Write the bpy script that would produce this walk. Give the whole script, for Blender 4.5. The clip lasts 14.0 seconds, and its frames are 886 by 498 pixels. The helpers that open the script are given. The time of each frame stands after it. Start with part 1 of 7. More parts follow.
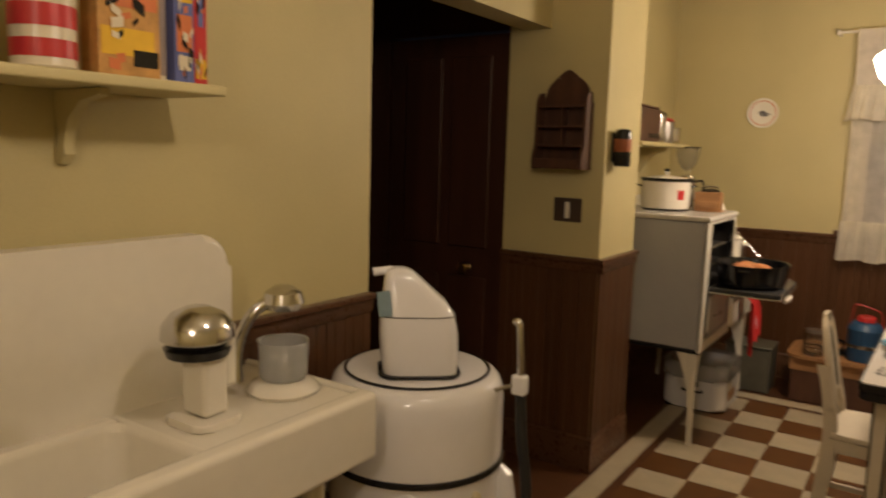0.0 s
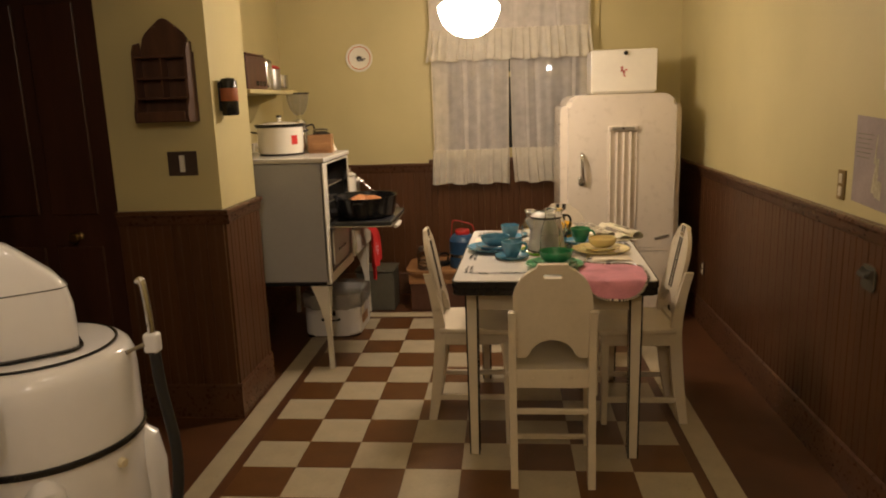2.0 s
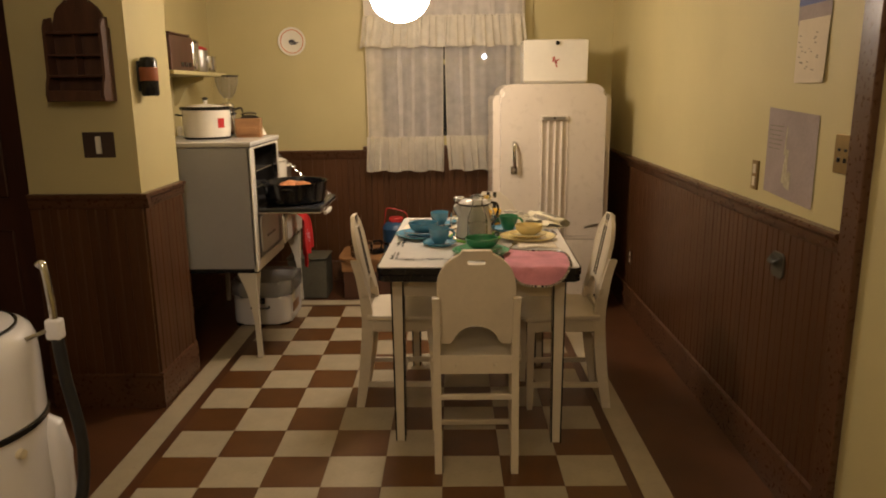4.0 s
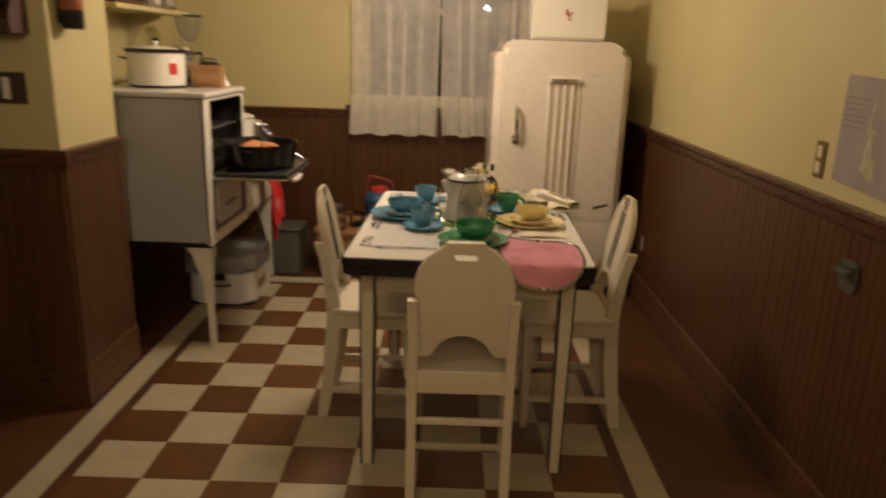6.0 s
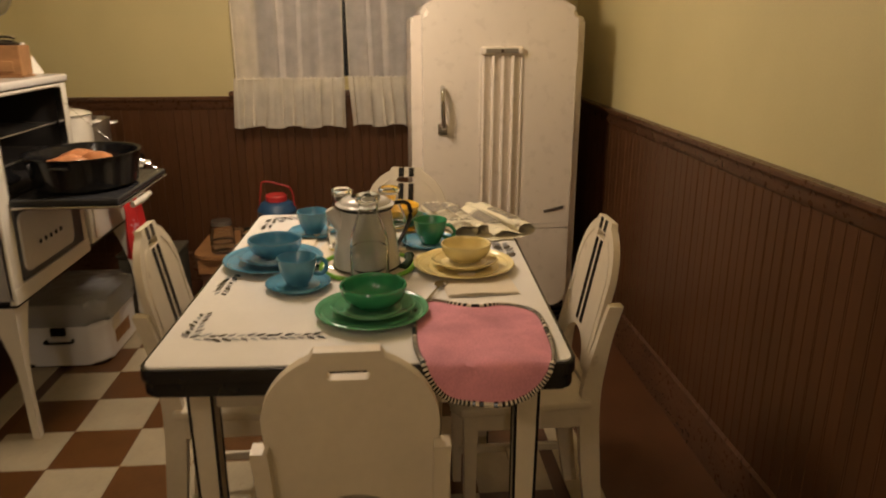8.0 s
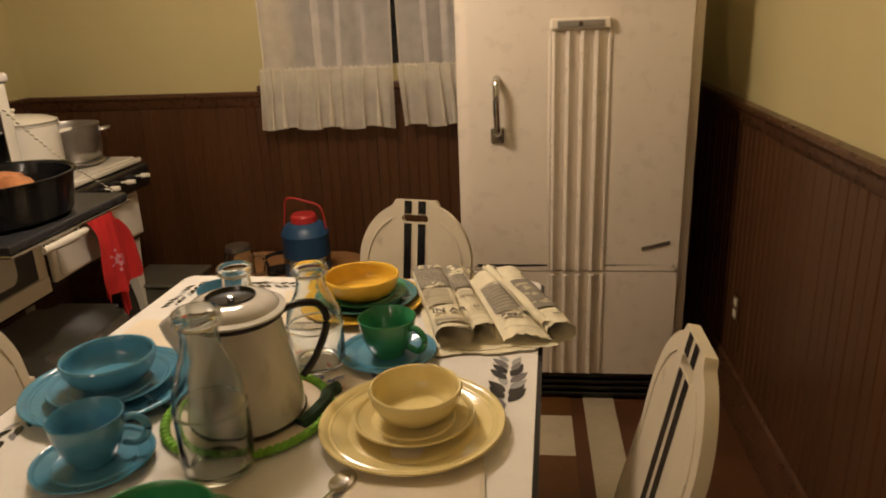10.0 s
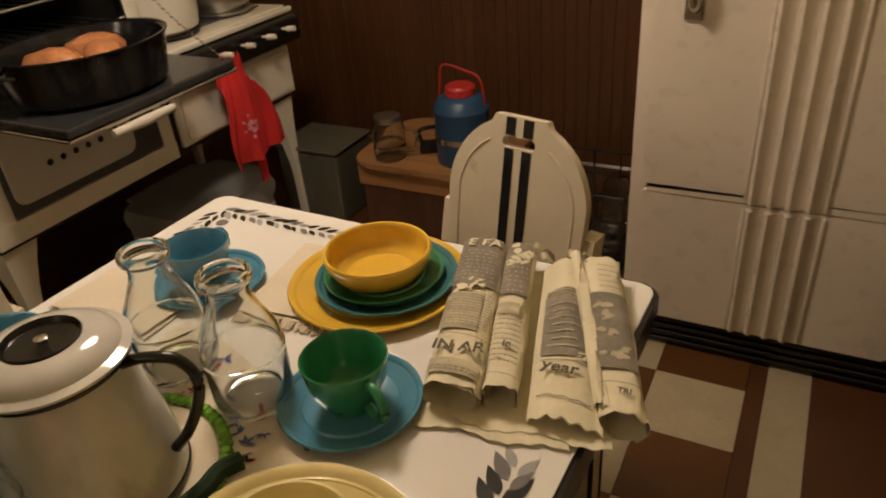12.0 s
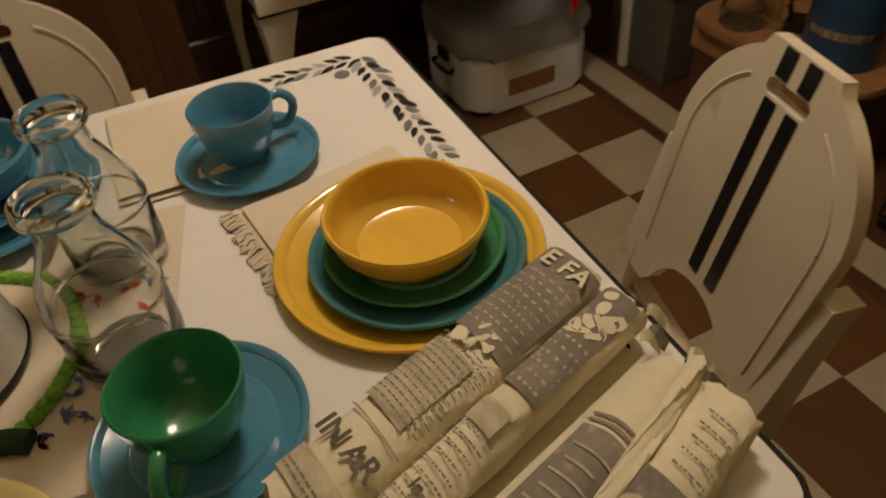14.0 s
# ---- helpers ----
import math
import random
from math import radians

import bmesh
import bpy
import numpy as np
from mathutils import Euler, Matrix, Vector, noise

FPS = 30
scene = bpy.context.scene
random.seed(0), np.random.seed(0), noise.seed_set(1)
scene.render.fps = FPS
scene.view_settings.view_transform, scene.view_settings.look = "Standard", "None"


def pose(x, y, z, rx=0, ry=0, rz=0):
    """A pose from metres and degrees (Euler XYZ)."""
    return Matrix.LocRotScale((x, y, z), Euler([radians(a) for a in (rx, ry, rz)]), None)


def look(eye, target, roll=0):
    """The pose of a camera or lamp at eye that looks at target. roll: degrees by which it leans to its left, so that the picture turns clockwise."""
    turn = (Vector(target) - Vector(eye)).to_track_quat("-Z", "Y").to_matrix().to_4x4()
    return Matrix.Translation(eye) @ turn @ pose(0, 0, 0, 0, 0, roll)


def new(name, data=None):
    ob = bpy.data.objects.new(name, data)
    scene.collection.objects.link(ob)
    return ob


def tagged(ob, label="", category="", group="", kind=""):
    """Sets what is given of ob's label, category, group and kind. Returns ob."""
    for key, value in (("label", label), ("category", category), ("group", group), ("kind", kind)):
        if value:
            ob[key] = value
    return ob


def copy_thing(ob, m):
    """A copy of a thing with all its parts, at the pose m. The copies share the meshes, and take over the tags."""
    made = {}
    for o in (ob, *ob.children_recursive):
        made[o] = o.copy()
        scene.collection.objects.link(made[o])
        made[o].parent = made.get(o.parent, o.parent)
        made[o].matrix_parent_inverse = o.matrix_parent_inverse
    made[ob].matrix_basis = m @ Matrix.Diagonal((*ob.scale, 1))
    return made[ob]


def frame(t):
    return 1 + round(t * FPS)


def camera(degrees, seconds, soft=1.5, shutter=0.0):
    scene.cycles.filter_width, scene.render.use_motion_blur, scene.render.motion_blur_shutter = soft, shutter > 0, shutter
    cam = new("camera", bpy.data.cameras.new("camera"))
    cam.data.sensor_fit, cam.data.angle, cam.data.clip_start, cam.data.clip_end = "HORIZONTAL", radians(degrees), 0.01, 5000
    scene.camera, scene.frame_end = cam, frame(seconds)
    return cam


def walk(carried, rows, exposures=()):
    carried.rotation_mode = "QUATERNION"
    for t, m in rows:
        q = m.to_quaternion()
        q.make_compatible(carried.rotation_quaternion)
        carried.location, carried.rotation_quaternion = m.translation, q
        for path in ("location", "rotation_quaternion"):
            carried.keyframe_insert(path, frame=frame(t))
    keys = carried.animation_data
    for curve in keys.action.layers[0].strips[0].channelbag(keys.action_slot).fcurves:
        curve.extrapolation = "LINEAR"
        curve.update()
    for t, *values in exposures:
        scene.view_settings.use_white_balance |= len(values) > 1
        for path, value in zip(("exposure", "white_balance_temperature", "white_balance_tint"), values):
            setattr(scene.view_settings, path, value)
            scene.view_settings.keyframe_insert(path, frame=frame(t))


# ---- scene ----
import collections

cam = camera(63.6, 14.0, soft=1.9, shutter=0.4)
PATH = [
    (0, (-0.036, 0.193, 1.476), (-1.142, 1.837, 1.208), 1.6),
    (0.5, (0.024, 0.161, 1.487), (-0.809, 1.946, 1.138), 0.9),
    (1, (0.052, 0.15, 1.483), (-0.437, 2.052, 1.102), -0.5),
    (1.5, (0.063, 0.12, 1.472), (-0.195, 2.069, 1.106), -1.5),
    (2, (0.06, 0.109, 1.466), (-0.121, 2.059, 1.062), -1.9),
    (2.5, (0.073, 0.099, 1.462), (-0.059, 2.047, 1.03), -1.7),
    (3, (0.109, 0.105, 1.436), (0.036, 2.056, 1.001), -1.0),
    (3.5, (0.095, 0.098, 1.449), (0.072, 2.048, 1.006), -0.5),
    (3.7, (0.109, 0.102, 1.451), (0.091, 2.054, 1.016), -0.7),
    (5.8, (0.164, 0.595, 1.386), (0.075, 2.532, 0.897), 1.0),
    (6, (0.157, 0.683, 1.398), (0.153, 2.611, 0.866), 1.8),
    (6.5, (0.19, 0.898, 1.377), (0.398, 2.796, 0.782), 1.8),
    (7, (0.262, 1.129, 1.366), (0.309, 3.04, 0.777), 1.2),
    (7.5, (0.3, 1.358, 1.36), (0.349, 3.26, 0.743), 1.1),
    (8, (0.287, 1.596, 1.361), (0.439, 3.5, 0.768), -0.0),
    (8.5, (0.351, 1.772, 1.355), (0.55, 3.68, 0.788), -1.3),
    (8.7, (0.393, 1.858, 1.349), (0.544, 3.773, 0.793), -1.0),
    (10.8, (0.766, 2.69, 1.319), (0.272, 4.451, 0.51), -3.4),
    (11, (0.792, 2.729, 1.33), (0.225, 4.44, 0.463), -3.4),
    (11.5, (0.792, 2.904, 1.326), (0.08, 4.514, 0.378), -4.2),
    (12, (0.787, 3.021, 1.328), (-0.051, 4.521, 0.305), -4.9),
    (12.5, (0.822, 3.152, 1.31), (-0.166, 4.508, 0.221), -4.1),
    (13, (0.854, 3.281, 1.281), (-0.305, 4.42, 0.114), -1.2),
    (13.5, (0.801, 3.42, 1.255), (-0.48, 4.312, 0.004), -3.4),
    (14, (0.754, 3.528, 1.242), (-0.576, 4.123, -0.129), -5.2),
]
walk(cam, [(t, look(eye, target, roll)) for t, eye, target, roll in PATH],
     exposures=[(0, -0.05), (3, 0.0), (8, -0.12), (11, -0.34), (12.5, -0.64), (14, -0.95)])

# ---- light ----
scene.view_settings.exposure = 0.0
world = bpy.data.worlds.new("night")
scene.world = world
world.use_nodes = True
world.node_tree.nodes["Background"].inputs[0].default_value = (0.02, 0.025, 0.04, 1)
world.node_tree.nodes["Background"].inputs[1].default_value = 0.3
LAMP_A = (-0.125, 4.0, 1.915)
LAMP_B = (-0.40, 1.12, 2.06)
LAMP_C = (0.05, -0.75, 2.24)
POWER_A, POWER_B, POWER_C = 72.0, 112.0, 220.0


# ---- materials ----
def material(name, base, rough=0.5, metal=0.0, var=0.12, scale=6.0, fine=60.0, bump=0.0, coat=0.0, stretch=(1, 1, 1), trans=0.0, ior=1.45, each=0.0, dirt=None, dirt_at=0.62):
    m = bpy.data.materials.new(name)
    m.use_nodes = True
    nt = m.node_tree
    n, l = nt.nodes, nt.links
    p = n["Principled BSDF"]
    tc = n.new("ShaderNodeTexCoord")
    mp = n.new("ShaderNodeMapping")
    mp.inputs["Scale"].default_value = stretch
    l.new(tc.outputs["Object"], mp.inputs["Vector"])
    a = n.new("ShaderNodeTexNoise")
    a.inputs["Scale"].default_value, a.inputs["Detail"].default_value = scale, 4
    b = n.new("ShaderNodeTexNoise")
    b.inputs["Scale"].default_value, b.inputs["Detail"].default_value = fine, 3
    l.new(mp.outputs[0], a.inputs["Vector"])
    l.new(mp.outputs[0], b.inputs["Vector"])
    mix = n.new("ShaderNodeMath")
    mix.operation = "ADD"
    half = n.new("ShaderNodeMath")
    half.operation, half.inputs[1].default_value = "MULTIPLY", 0.5
    l.new(b.outputs[0], half.inputs[0])
    l.new(a.outputs[0], mix.inputs[0])
    l.new(half.outputs[0], mix.inputs[1])
    ramp = n.new("ShaderNodeMapRange")
    ramp.inputs[1].default_value, ramp.inputs[2].default_value = 0.45, 1.05
    ramp.inputs[3].default_value, ramp.inputs[4].default_value = 1 - var, 1 + var
    l.new(mix.outputs[0], ramp.inputs[0])
    vary = ramp.outputs[0]
    if each:
        info = n.new("ShaderNodeObjectInfo")
        er = n.new("ShaderNodeMapRange")
        er.inputs[3].default_value, er.inputs[4].default_value = 1 - each, 1 + each
        l.new(info.outputs["Random"], er.inputs[0])
        mu = n.new("ShaderNodeMath")
        mu.operation = "MULTIPLY"
        l.new(vary, mu.inputs[0])
        l.new(er.outputs[0], mu.inputs[1])
        vary = mu.outputs[0]
    sc = n.new("ShaderNodeVectorMath")
    sc.operation = "SCALE"
    sc.inputs[0].default_value = base
    l.new(vary, sc.inputs["Scale"])
    col = sc.outputs[0]
    if dirt:
        d = n.new("ShaderNodeTexNoise")
        d.inputs["Scale"].default_value, d.inputs["Detail"].default_value = scale * 2.3, 6
        l.new(mp.outputs[0], d.inputs["Vector"])
        dr = n.new("ShaderNodeMapRange")
        dr.inputs[1].default_value, dr.inputs[2].default_value = dirt_at, dirt_at + 0.12
        dr.inputs[4].default_value = 0.8
        l.new(d.outputs[0], dr.inputs[0])
        mx = n.new("ShaderNodeMix")
        mx.data_type = "RGBA"
        mx.inputs[7].default_value = (*dirt, 1)
        l.new(dr.outputs[0], mx.inputs[0])
        l.new(col, mx.inputs[6])
        col = mx.outputs[2]
    l.new(col, p.inputs["Base Color"])
    rr = n.new("ShaderNodeMapRange")
    rr.inputs[3].default_value, rr.inputs[4].default_value = max(0.02, rough * 0.85), min(1, rough * 1.18)
    l.new(b.outputs[0], rr.inputs[0])
    l.new(rr.outputs[0], p.inputs["Roughness"])
    p.inputs["Metallic"].default_value = metal
    p.inputs["Coat Weight"].default_value = coat
    p.inputs["Coat Roughness"].default_value = 0.08
    p.inputs["Transmission Weight"].default_value = trans
    p.inputs["IOR"].default_value = ior
    if bump:
        bp = n.new("ShaderNodeBump")
        bp.inputs["Strength"].default_value, bp.inputs["Distance"].default_value = 0.6, bump
        l.new(mix.outputs[0], bp.inputs["Height"])
        l.new(bp.outputs[0], p.inputs["Normal"])
    return m


def glowing(name, colour, strength):
    m = bpy.data.materials.new(name)
    m.use_nodes = True
    p = m.node_tree.nodes["Principled BSDF"]
    p.inputs["Base Color"].default_value = (0.8, 0.78, 0.7, 1)
    p.inputs["Emission Color"].default_value = (*colour, 1)
    p.inputs["Emission Strength"].default_value = strength
    return m


def sheer(name, base, cover):
    m = bpy.data.materials.new(name)
    m.use_nodes = True
    n, l = m.node_tree.nodes, m.node_tree.links
    n.remove(n["Principled BSDF"])
    d, t, tr = n.new("ShaderNodeBsdfDiffuse"), n.new("ShaderNodeBsdfTranslucent"), n.new("ShaderNodeBsdfTransparent")
    d.inputs[0].default_value = t.inputs[0].default_value = (*base, 1)
    a, b = n.new("ShaderNodeMixShader"), n.new("ShaderNodeMixShader")
    a.inputs[0].default_value = 0.35
    tc, w = n.new("ShaderNodeTexCoord"), n.new("ShaderNodeTexNoise")
    w.inputs["Scale"].default_value, w.inputs["Detail"].default_value = 16, 3
    mr = n.new("ShaderNodeMapRange")
    mr.inputs[1].default_value, mr.inputs[2].default_value = 0.3, 0.7
    mr.inputs[3].default_value, mr.inputs[4].default_value = cover - 0.06, cover + 0.06
    l.new(tc.outputs["Object"], w.inputs["Vector"])
    l.new(w.outputs[0], mr.inputs[0])
    l.new(d.outputs[0], a.inputs[1])
    l.new(t.outputs[0], a.inputs[2])
    l.new(mr.outputs[0], b.inputs[0])
    l.new(tr.outputs[0], b.inputs[1])
    l.new(a.outputs[0], b.inputs[2])
    l.new(b.outputs[0], n["Material Output"].inputs[0])
    return m


YELLOW = material("yellow_wall_paint", (0.51, 0.438, 0.225), 0.55, var=0.07, scale=2.5, fine=180, bump=0.0008)
CEIL = material("ceiling_paint", (0.62, 0.56, 0.38), 0.7, var=0.04, scale=2, fine=90, bump=0.0006)
BROWN = material("brown_gloss_paint", (0.078, 0.033, 0.0135), 0.32, var=0.22, scale=5, fine=70, bump=0.0006, stretch=(1, 1, 0.25), each=0.1)
BROWN_TRIM = material("brown_trim_paint", (0.082, 0.037, 0.018), 0.28, var=0.2, scale=7, fine=60, bump=0.0005)
DOORWOOD = material("dark_door_varnish", (0.05, 0.02, 0.012), 0.35, var=0.3, scale=4, fine=50, stretch=(3, 3, 0.3), bump=0.0005)
LINO = material("brown_linoleum", (0.085, 0.035, 0.015), 0.36, var=0.2, scale=5, fine=45, bump=0.0003)
TILE_CREAM = material("cream_tile", (0.40, 0.34, 0.235), 0.36, var=0.1, scale=9, fine=70, bump=0.0003, each=0.06, dirt=(0.2, 0.15, 0.1), dirt_at=0.68)
TILE_BROWN = material("brown_tile", (0.115, 0.050, 0.016), 0.32, var=0.16, scale=9, fine=70, bump=0.0003, each=0.08)
WHITE = material("cream_white_enamel", (0.72, 0.68, 0.59), 0.2, var=0.04, scale=3, fine=30, coat=0.3)
# Off-white enamel with grey mottling drawn out along the height.
POTWHITE = material("mottled_pot_enamel", (0.56, 0.535, 0.50), 0.10, var=0.16, scale=7, fine=26, coat=0.6, bump=0.0012, stretch=(1, 1, 0.45), dirt=(0.36, 0.33, 0.29), dirt_at=0.6)
FRIDGE = material("aged_fridge_enamel", (0.70, 0.62, 0.52), 0.28, var=0.04, scale=2.5, fine=22, coat=0.3)
CHAIRPAINT = material("ivory_chair_paint", (0.62, 0.54, 0.41), 0.42, var=0.07, scale=7, fine=55, bump=0.0004, dirt=(0.36, 0.28, 0.19), dirt_at=0.69)
TABLETOP = material("white_porcelain_tabletop", (0.72, 0.69, 0.65), 0.10, var=0.03, scale=14, fine=90, bump=0.0006, coat=0.2)
WASHWHITE = material("cool_white_enamel", (0.74, 0.73, 0.75), 0.17, var=0.03, scale=3, fine=30, coat=0.3)
MANTLE = material("grey_white_stove_enamel", (0.55, 0.53, 0.49), 0.22, var=0.05, scale=4, fine=40, coat=0.2)
DOORBLACK = material("dark_speckled_door_enamel", (0.030, 0.030, 0.032), 0.24, var=0.3, scale=30, fine=160)
GREY = material("grey_stove_enamel", (0.36, 0.36, 0.375), 0.3, var=0.05, scale=3, fine=40, coat=0.2)
BLACK = material("black_enamel", (0.012, 0.011, 0.011), 0.22, var=0.2, scale=10, fine=60)
SPECK = material("black_speckled_enamel", (0.010, 0.010, 0.011), 0.16, var=0.3, scale=62, fine=160, dirt=(0.36, 0.36, 0.36), dirt_at=0.735)
SPECK2 = material("dark_grey_enamel", (0.06, 0.062, 0.066), 0.3, var=0.2, scale=12, fine=90)
# Darker, rougher version of the cream white enamel, for cooktop and door handle.
DULLWHITE = material("dull_white_enamel", (0.56, 0.52, 0.45), 0.35, var=0.08, scale=6, fine=50)
SOOT = material("dark_oven_cavity", (0.025, 0.022, 0.02), 0.6, var=0.3, scale=8, fine=50)
CHROME = material("worn_chrome", (0.60, 0.585, 0.565), 0.16, 1.0, var=0.08, scale=10, fine=80)
ALU = material("dull_aluminium", (0.42, 0.40, 0.37), 0.38, 1.0, var=0.12, scale=9, fine=70)
BRASS = material("dull_brass_plate", (0.30, 0.21, 0.09), 0.35, 1.0, var=0.15, scale=12, fine=80)
GLASS = material("clear_glass", (0.93, 0.95, 0.94), 0.03, var=0.01, trans=1.0, ior=1.45)
CLEARLID = material("cloudy_clear_plastic", (0.74, 0.75, 0.76), 0.16, var=0.05, scale=14, fine=60, bump=0.002, trans=0.66, ior=1.3)
TURQ = material("turquoise_glaze", (0.075, 0.24, 0.36), 0.18, var=0.12, scale=14, fine=60, coat=0.3)
TEAL = material("teal_glaze", (0.055, 0.17, 0.185), 0.18, var=0.12, scale=14, fine=60, coat=0.3)
GREEN = material("medium_green_glaze", (0.03, 0.21, 0.09), 0.17, var=0.12, scale=14, fine=60, coat=0.3)
GREEN2 = material("mid_green_glaze", (0.05, 0.22, 0.10), 0.18, var=0.1, scale=14, fine=60, coat=0.3)
GREENL = material("light_green_glaze", (0.10, 0.33, 0.17), 0.18, var=0.1, scale=14, fine=60, coat=0.3)
GOLD = material("golden_yellow_glaze", (0.68, 0.42, 0.05), 0.18, var=0.08, scale=14, fine=60, coat=0.3)
PALE = material("pale_yellow_glaze", (0.70, 0.58, 0.27), 0.18, var=0.06, scale=14, fine=60, coat=0.3)
PINK = material("pink_terry_cloth", (0.58, 0.235, 0.29), 0.95, var=0.28, scale=12, fine=260, bump=0.002)
RED = material("red_cotton_towel", (0.50, 0.02, 0.02), 0.9, var=0.2, scale=10, fine=200, bump=0.0015)
REDP = material("red_plastic", (0.45, 0.03, 0.03), 0.35, var=0.08)
BLUE = material("blue_painted_metal", (0.018, 0.065, 0.15), 0.4, var=0.2, scale=9, fine=60)
LOOPGREEN = material("dark_green_wool", (0.015, 0.035, 0.015), 0.95, var=0.3, scale=60, fine=300, bump=0.003)
GREENCLOTH = material("green_crochet", (0.16, 0.36, 0.04), 0.95, var=0.25, scale=30, fine=300, bump=0.003)
CLOTH = material("unbleached_cotton", (0.62, 0.54, 0.42), 0.95, var=0.08, scale=10, fine=240, bump=0.001)
PAPER = material("yellowed_newsprint", (0.64, 0.58, 0.42), 0.85, var=0.10, scale=22, fine=140, bump=0.002)
PAPERGREY = material("faint_print_on_newsprint", (0.42, 0.37, 0.26), 0.85, var=0.35, scale=30, fine=170, stretch=(1, 2.5, 1), bump=0.001)
INK = material("faded_print_grey", (0.20, 0.175, 0.14), 0.85, var=0.35, scale=26, fine=170, dirt=(0.42, 0.37, 0.26), dirt_at=0.62)
DARKINK = material("dark_headline_ink", (0.10, 0.085, 0.065), 0.85, var=0.4, scale=60, fine=200, dirt=(0.5, 0.44, 0.31), dirt_at=0.6)
WOOD = material("honey_wood", (0.30, 0.15, 0.06), 0.5, var=0.3, scale=5, fine=50, stretch=(1, 6, 6), bump=0.0005)
DARKWOOD = material("dark_stained_wood", (0.075, 0.032, 0.018), 0.45, var=0.3, scale=6, fine=60, stretch=(4, 4, 0.6), bump=0.0004)
LEAD = material("dark_leather", (0.05, 0.03, 0.022), 0.5, var=0.2, scale=9, fine=90, bump=0.001)
LEAFK = material("black_leaf_print", (0.02, 0.02, 0.022), 0.2, var=0.1)
LEAFG = material("grey_leaf_print", (0.17, 0.16, 0.165), 0.2, var=0.1)
LEAFP = material("pale_grey_leaf_print", (0.34, 0.345, 0.345), 0.2, var=0.1)
MEAT = material("roasted_crust", (0.46, 0.19, 0.08), 0.32, var=0.3, scale=30, fine=120, bump=0.004)
BLUEPLATE = material("faded_blue_plate", (0.20, 0.28, 0.32), 0.4, var=0.15)
LAVENDER = material("faded_lavender_poster", (0.30, 0.245, 0.235), 0.7, var=0.22, scale=5, fine=90)
IVORY = material("ivory_plastic", (0.62, 0.55, 0.40), 0.3, var=0.05)
RUBBER = material("black_rubber", (0.015, 0.015, 0.016), 0.5, var=0.15)
OLIVE = material("grey_green_tin", (0.085, 0.08, 0.06), 0.45, var=0.2, scale=7, fine=60, dirt=(0.06, 0.04, 0.03))
DULLORANGE = material("dull_orange_label", (0.30, 0.09, 0.03), 0.6, var=0.3)
ORANGE = material("orange_label", (0.55, 0.16, 0.05), 0.6, var=0.15)
STRIPEBLUE = material("blue_label", (0.10, 0.12, 0.30), 0.6, var=0.15)
TAN = material("tan_packaging", (0.45, 0.24, 0.07), 0.7, var=0.3, scale=20, fine=90)
NIGHT = material("night_outside", (0.02, 0.02, 0.025), 0.9, var=0.1)
SHEER = sheer("sheer_curtain_voile", (0.84, 0.79, 0.74), 0.58)
GAUZE = sheer("wire_gauze", (0.32, 0.30, 0.26), 0.30)
RUFFLE = sheer("gathered_ruffle_voile", (0.86, 0.81, 0.70), 0.72)
GLOBE = glowing("lit_opal_glass", (1.0, 0.80, 0.62), POWER_A)
YARDBULB = glowing("cool_yard_bulb", (0.75, 0.85, 1.0), 90.0)
BULB = glowing("lit_frosted_bulb", (1.0, 0.80, 0.62), POWER_B)
BULB_C = glowing("lit_weak_bulb", (1.0, 0.80, 0.62), POWER_C)


# ---- mesh helpers ----
def weighted_normals(me, limit):
    """Broad flat faces keep their own normal up to their rounded edges."""
    faces = [(p.normal.copy(), p.area) for p in me.polygons]
    if max(a for _, a in faces) < 8 * (sum(a for _, a in faces) / len(faces)):
        return
    at = collections.defaultdict(list)
    for p in me.polygons:
        for v in p.vertices:
            at[v].append(p.index)
    out = []
    for p in me.polygons:
        n0 = faces[p.index][0]
        for v in p.vertices:
            n = Vector()
            for q in at[v]:
                if faces[q][0].dot(n0) > limit:
                    n += faces[q][0] * faces[q][1]
            out.append(n.normalized() if n.length > 1e-12 else n0)
    me.normals_split_custom_set(out)


def finish(bm, name, mat, angle=38):
    me = bpy.data.meshes.new(name)
    bmesh.ops.recalc_face_normals(bm, faces=bm.faces)
    bm.to_mesh(me)
    bm.free()
    for mm in (mat if isinstance(mat, (list, tuple)) else (mat,)):
        me.materials.append(mm)
    me.polygons.foreach_set("use_smooth", [True] * len(me.polygons))
    me.set_sharp_from_angle(angle=radians(angle))
    if len(me.polygons) < 1500:
        weighted_normals(me, math.cos(radians(angle + 8)))
    return me


def part(name, bm, mat, parent=None, label="", angle=38):
    ob = new(name, finish(bm, name, mat, angle))
    if parent is not None:
        ob.parent = parent
    return tagged(ob, label)


def thing(name, label, category, place=(0, 0, 0), turn=0, group="", kind=""):
    ob = new(name)
    ob.matrix_world = pose(*place, 0, 0, turn)
    return tagged(ob, label, category, group, kind)


def box(bm, x0, x1, y0, y1, z0, z1, r=0.0, segs=2):
    vs = [bm.verts.new((x, y, z)) for x in (x0, x1) for y in (y0, y1) for z in (z0, z1)]
    fs = [bm.faces.new([vs[i] for i in f]) for f in ((0, 1, 3, 2), (4, 6, 7, 5), (0, 4, 5, 1), (2, 3, 7, 6), (0, 2, 6, 4), (1, 5, 7, 3))]
    if r:
        es = list({e for f in fs for e in f.edges})
        bmesh.ops.bevel(bm, geom=es, offset=r, segments=segs, profile=0.5, affect="EDGES")
    return bm


def cube(x0, x1, y0, y1, z0, z1, r=0.0, segs=2):
    return box(bmesh.new(), x0, x1, y0, y1, z0, z1, r, segs)


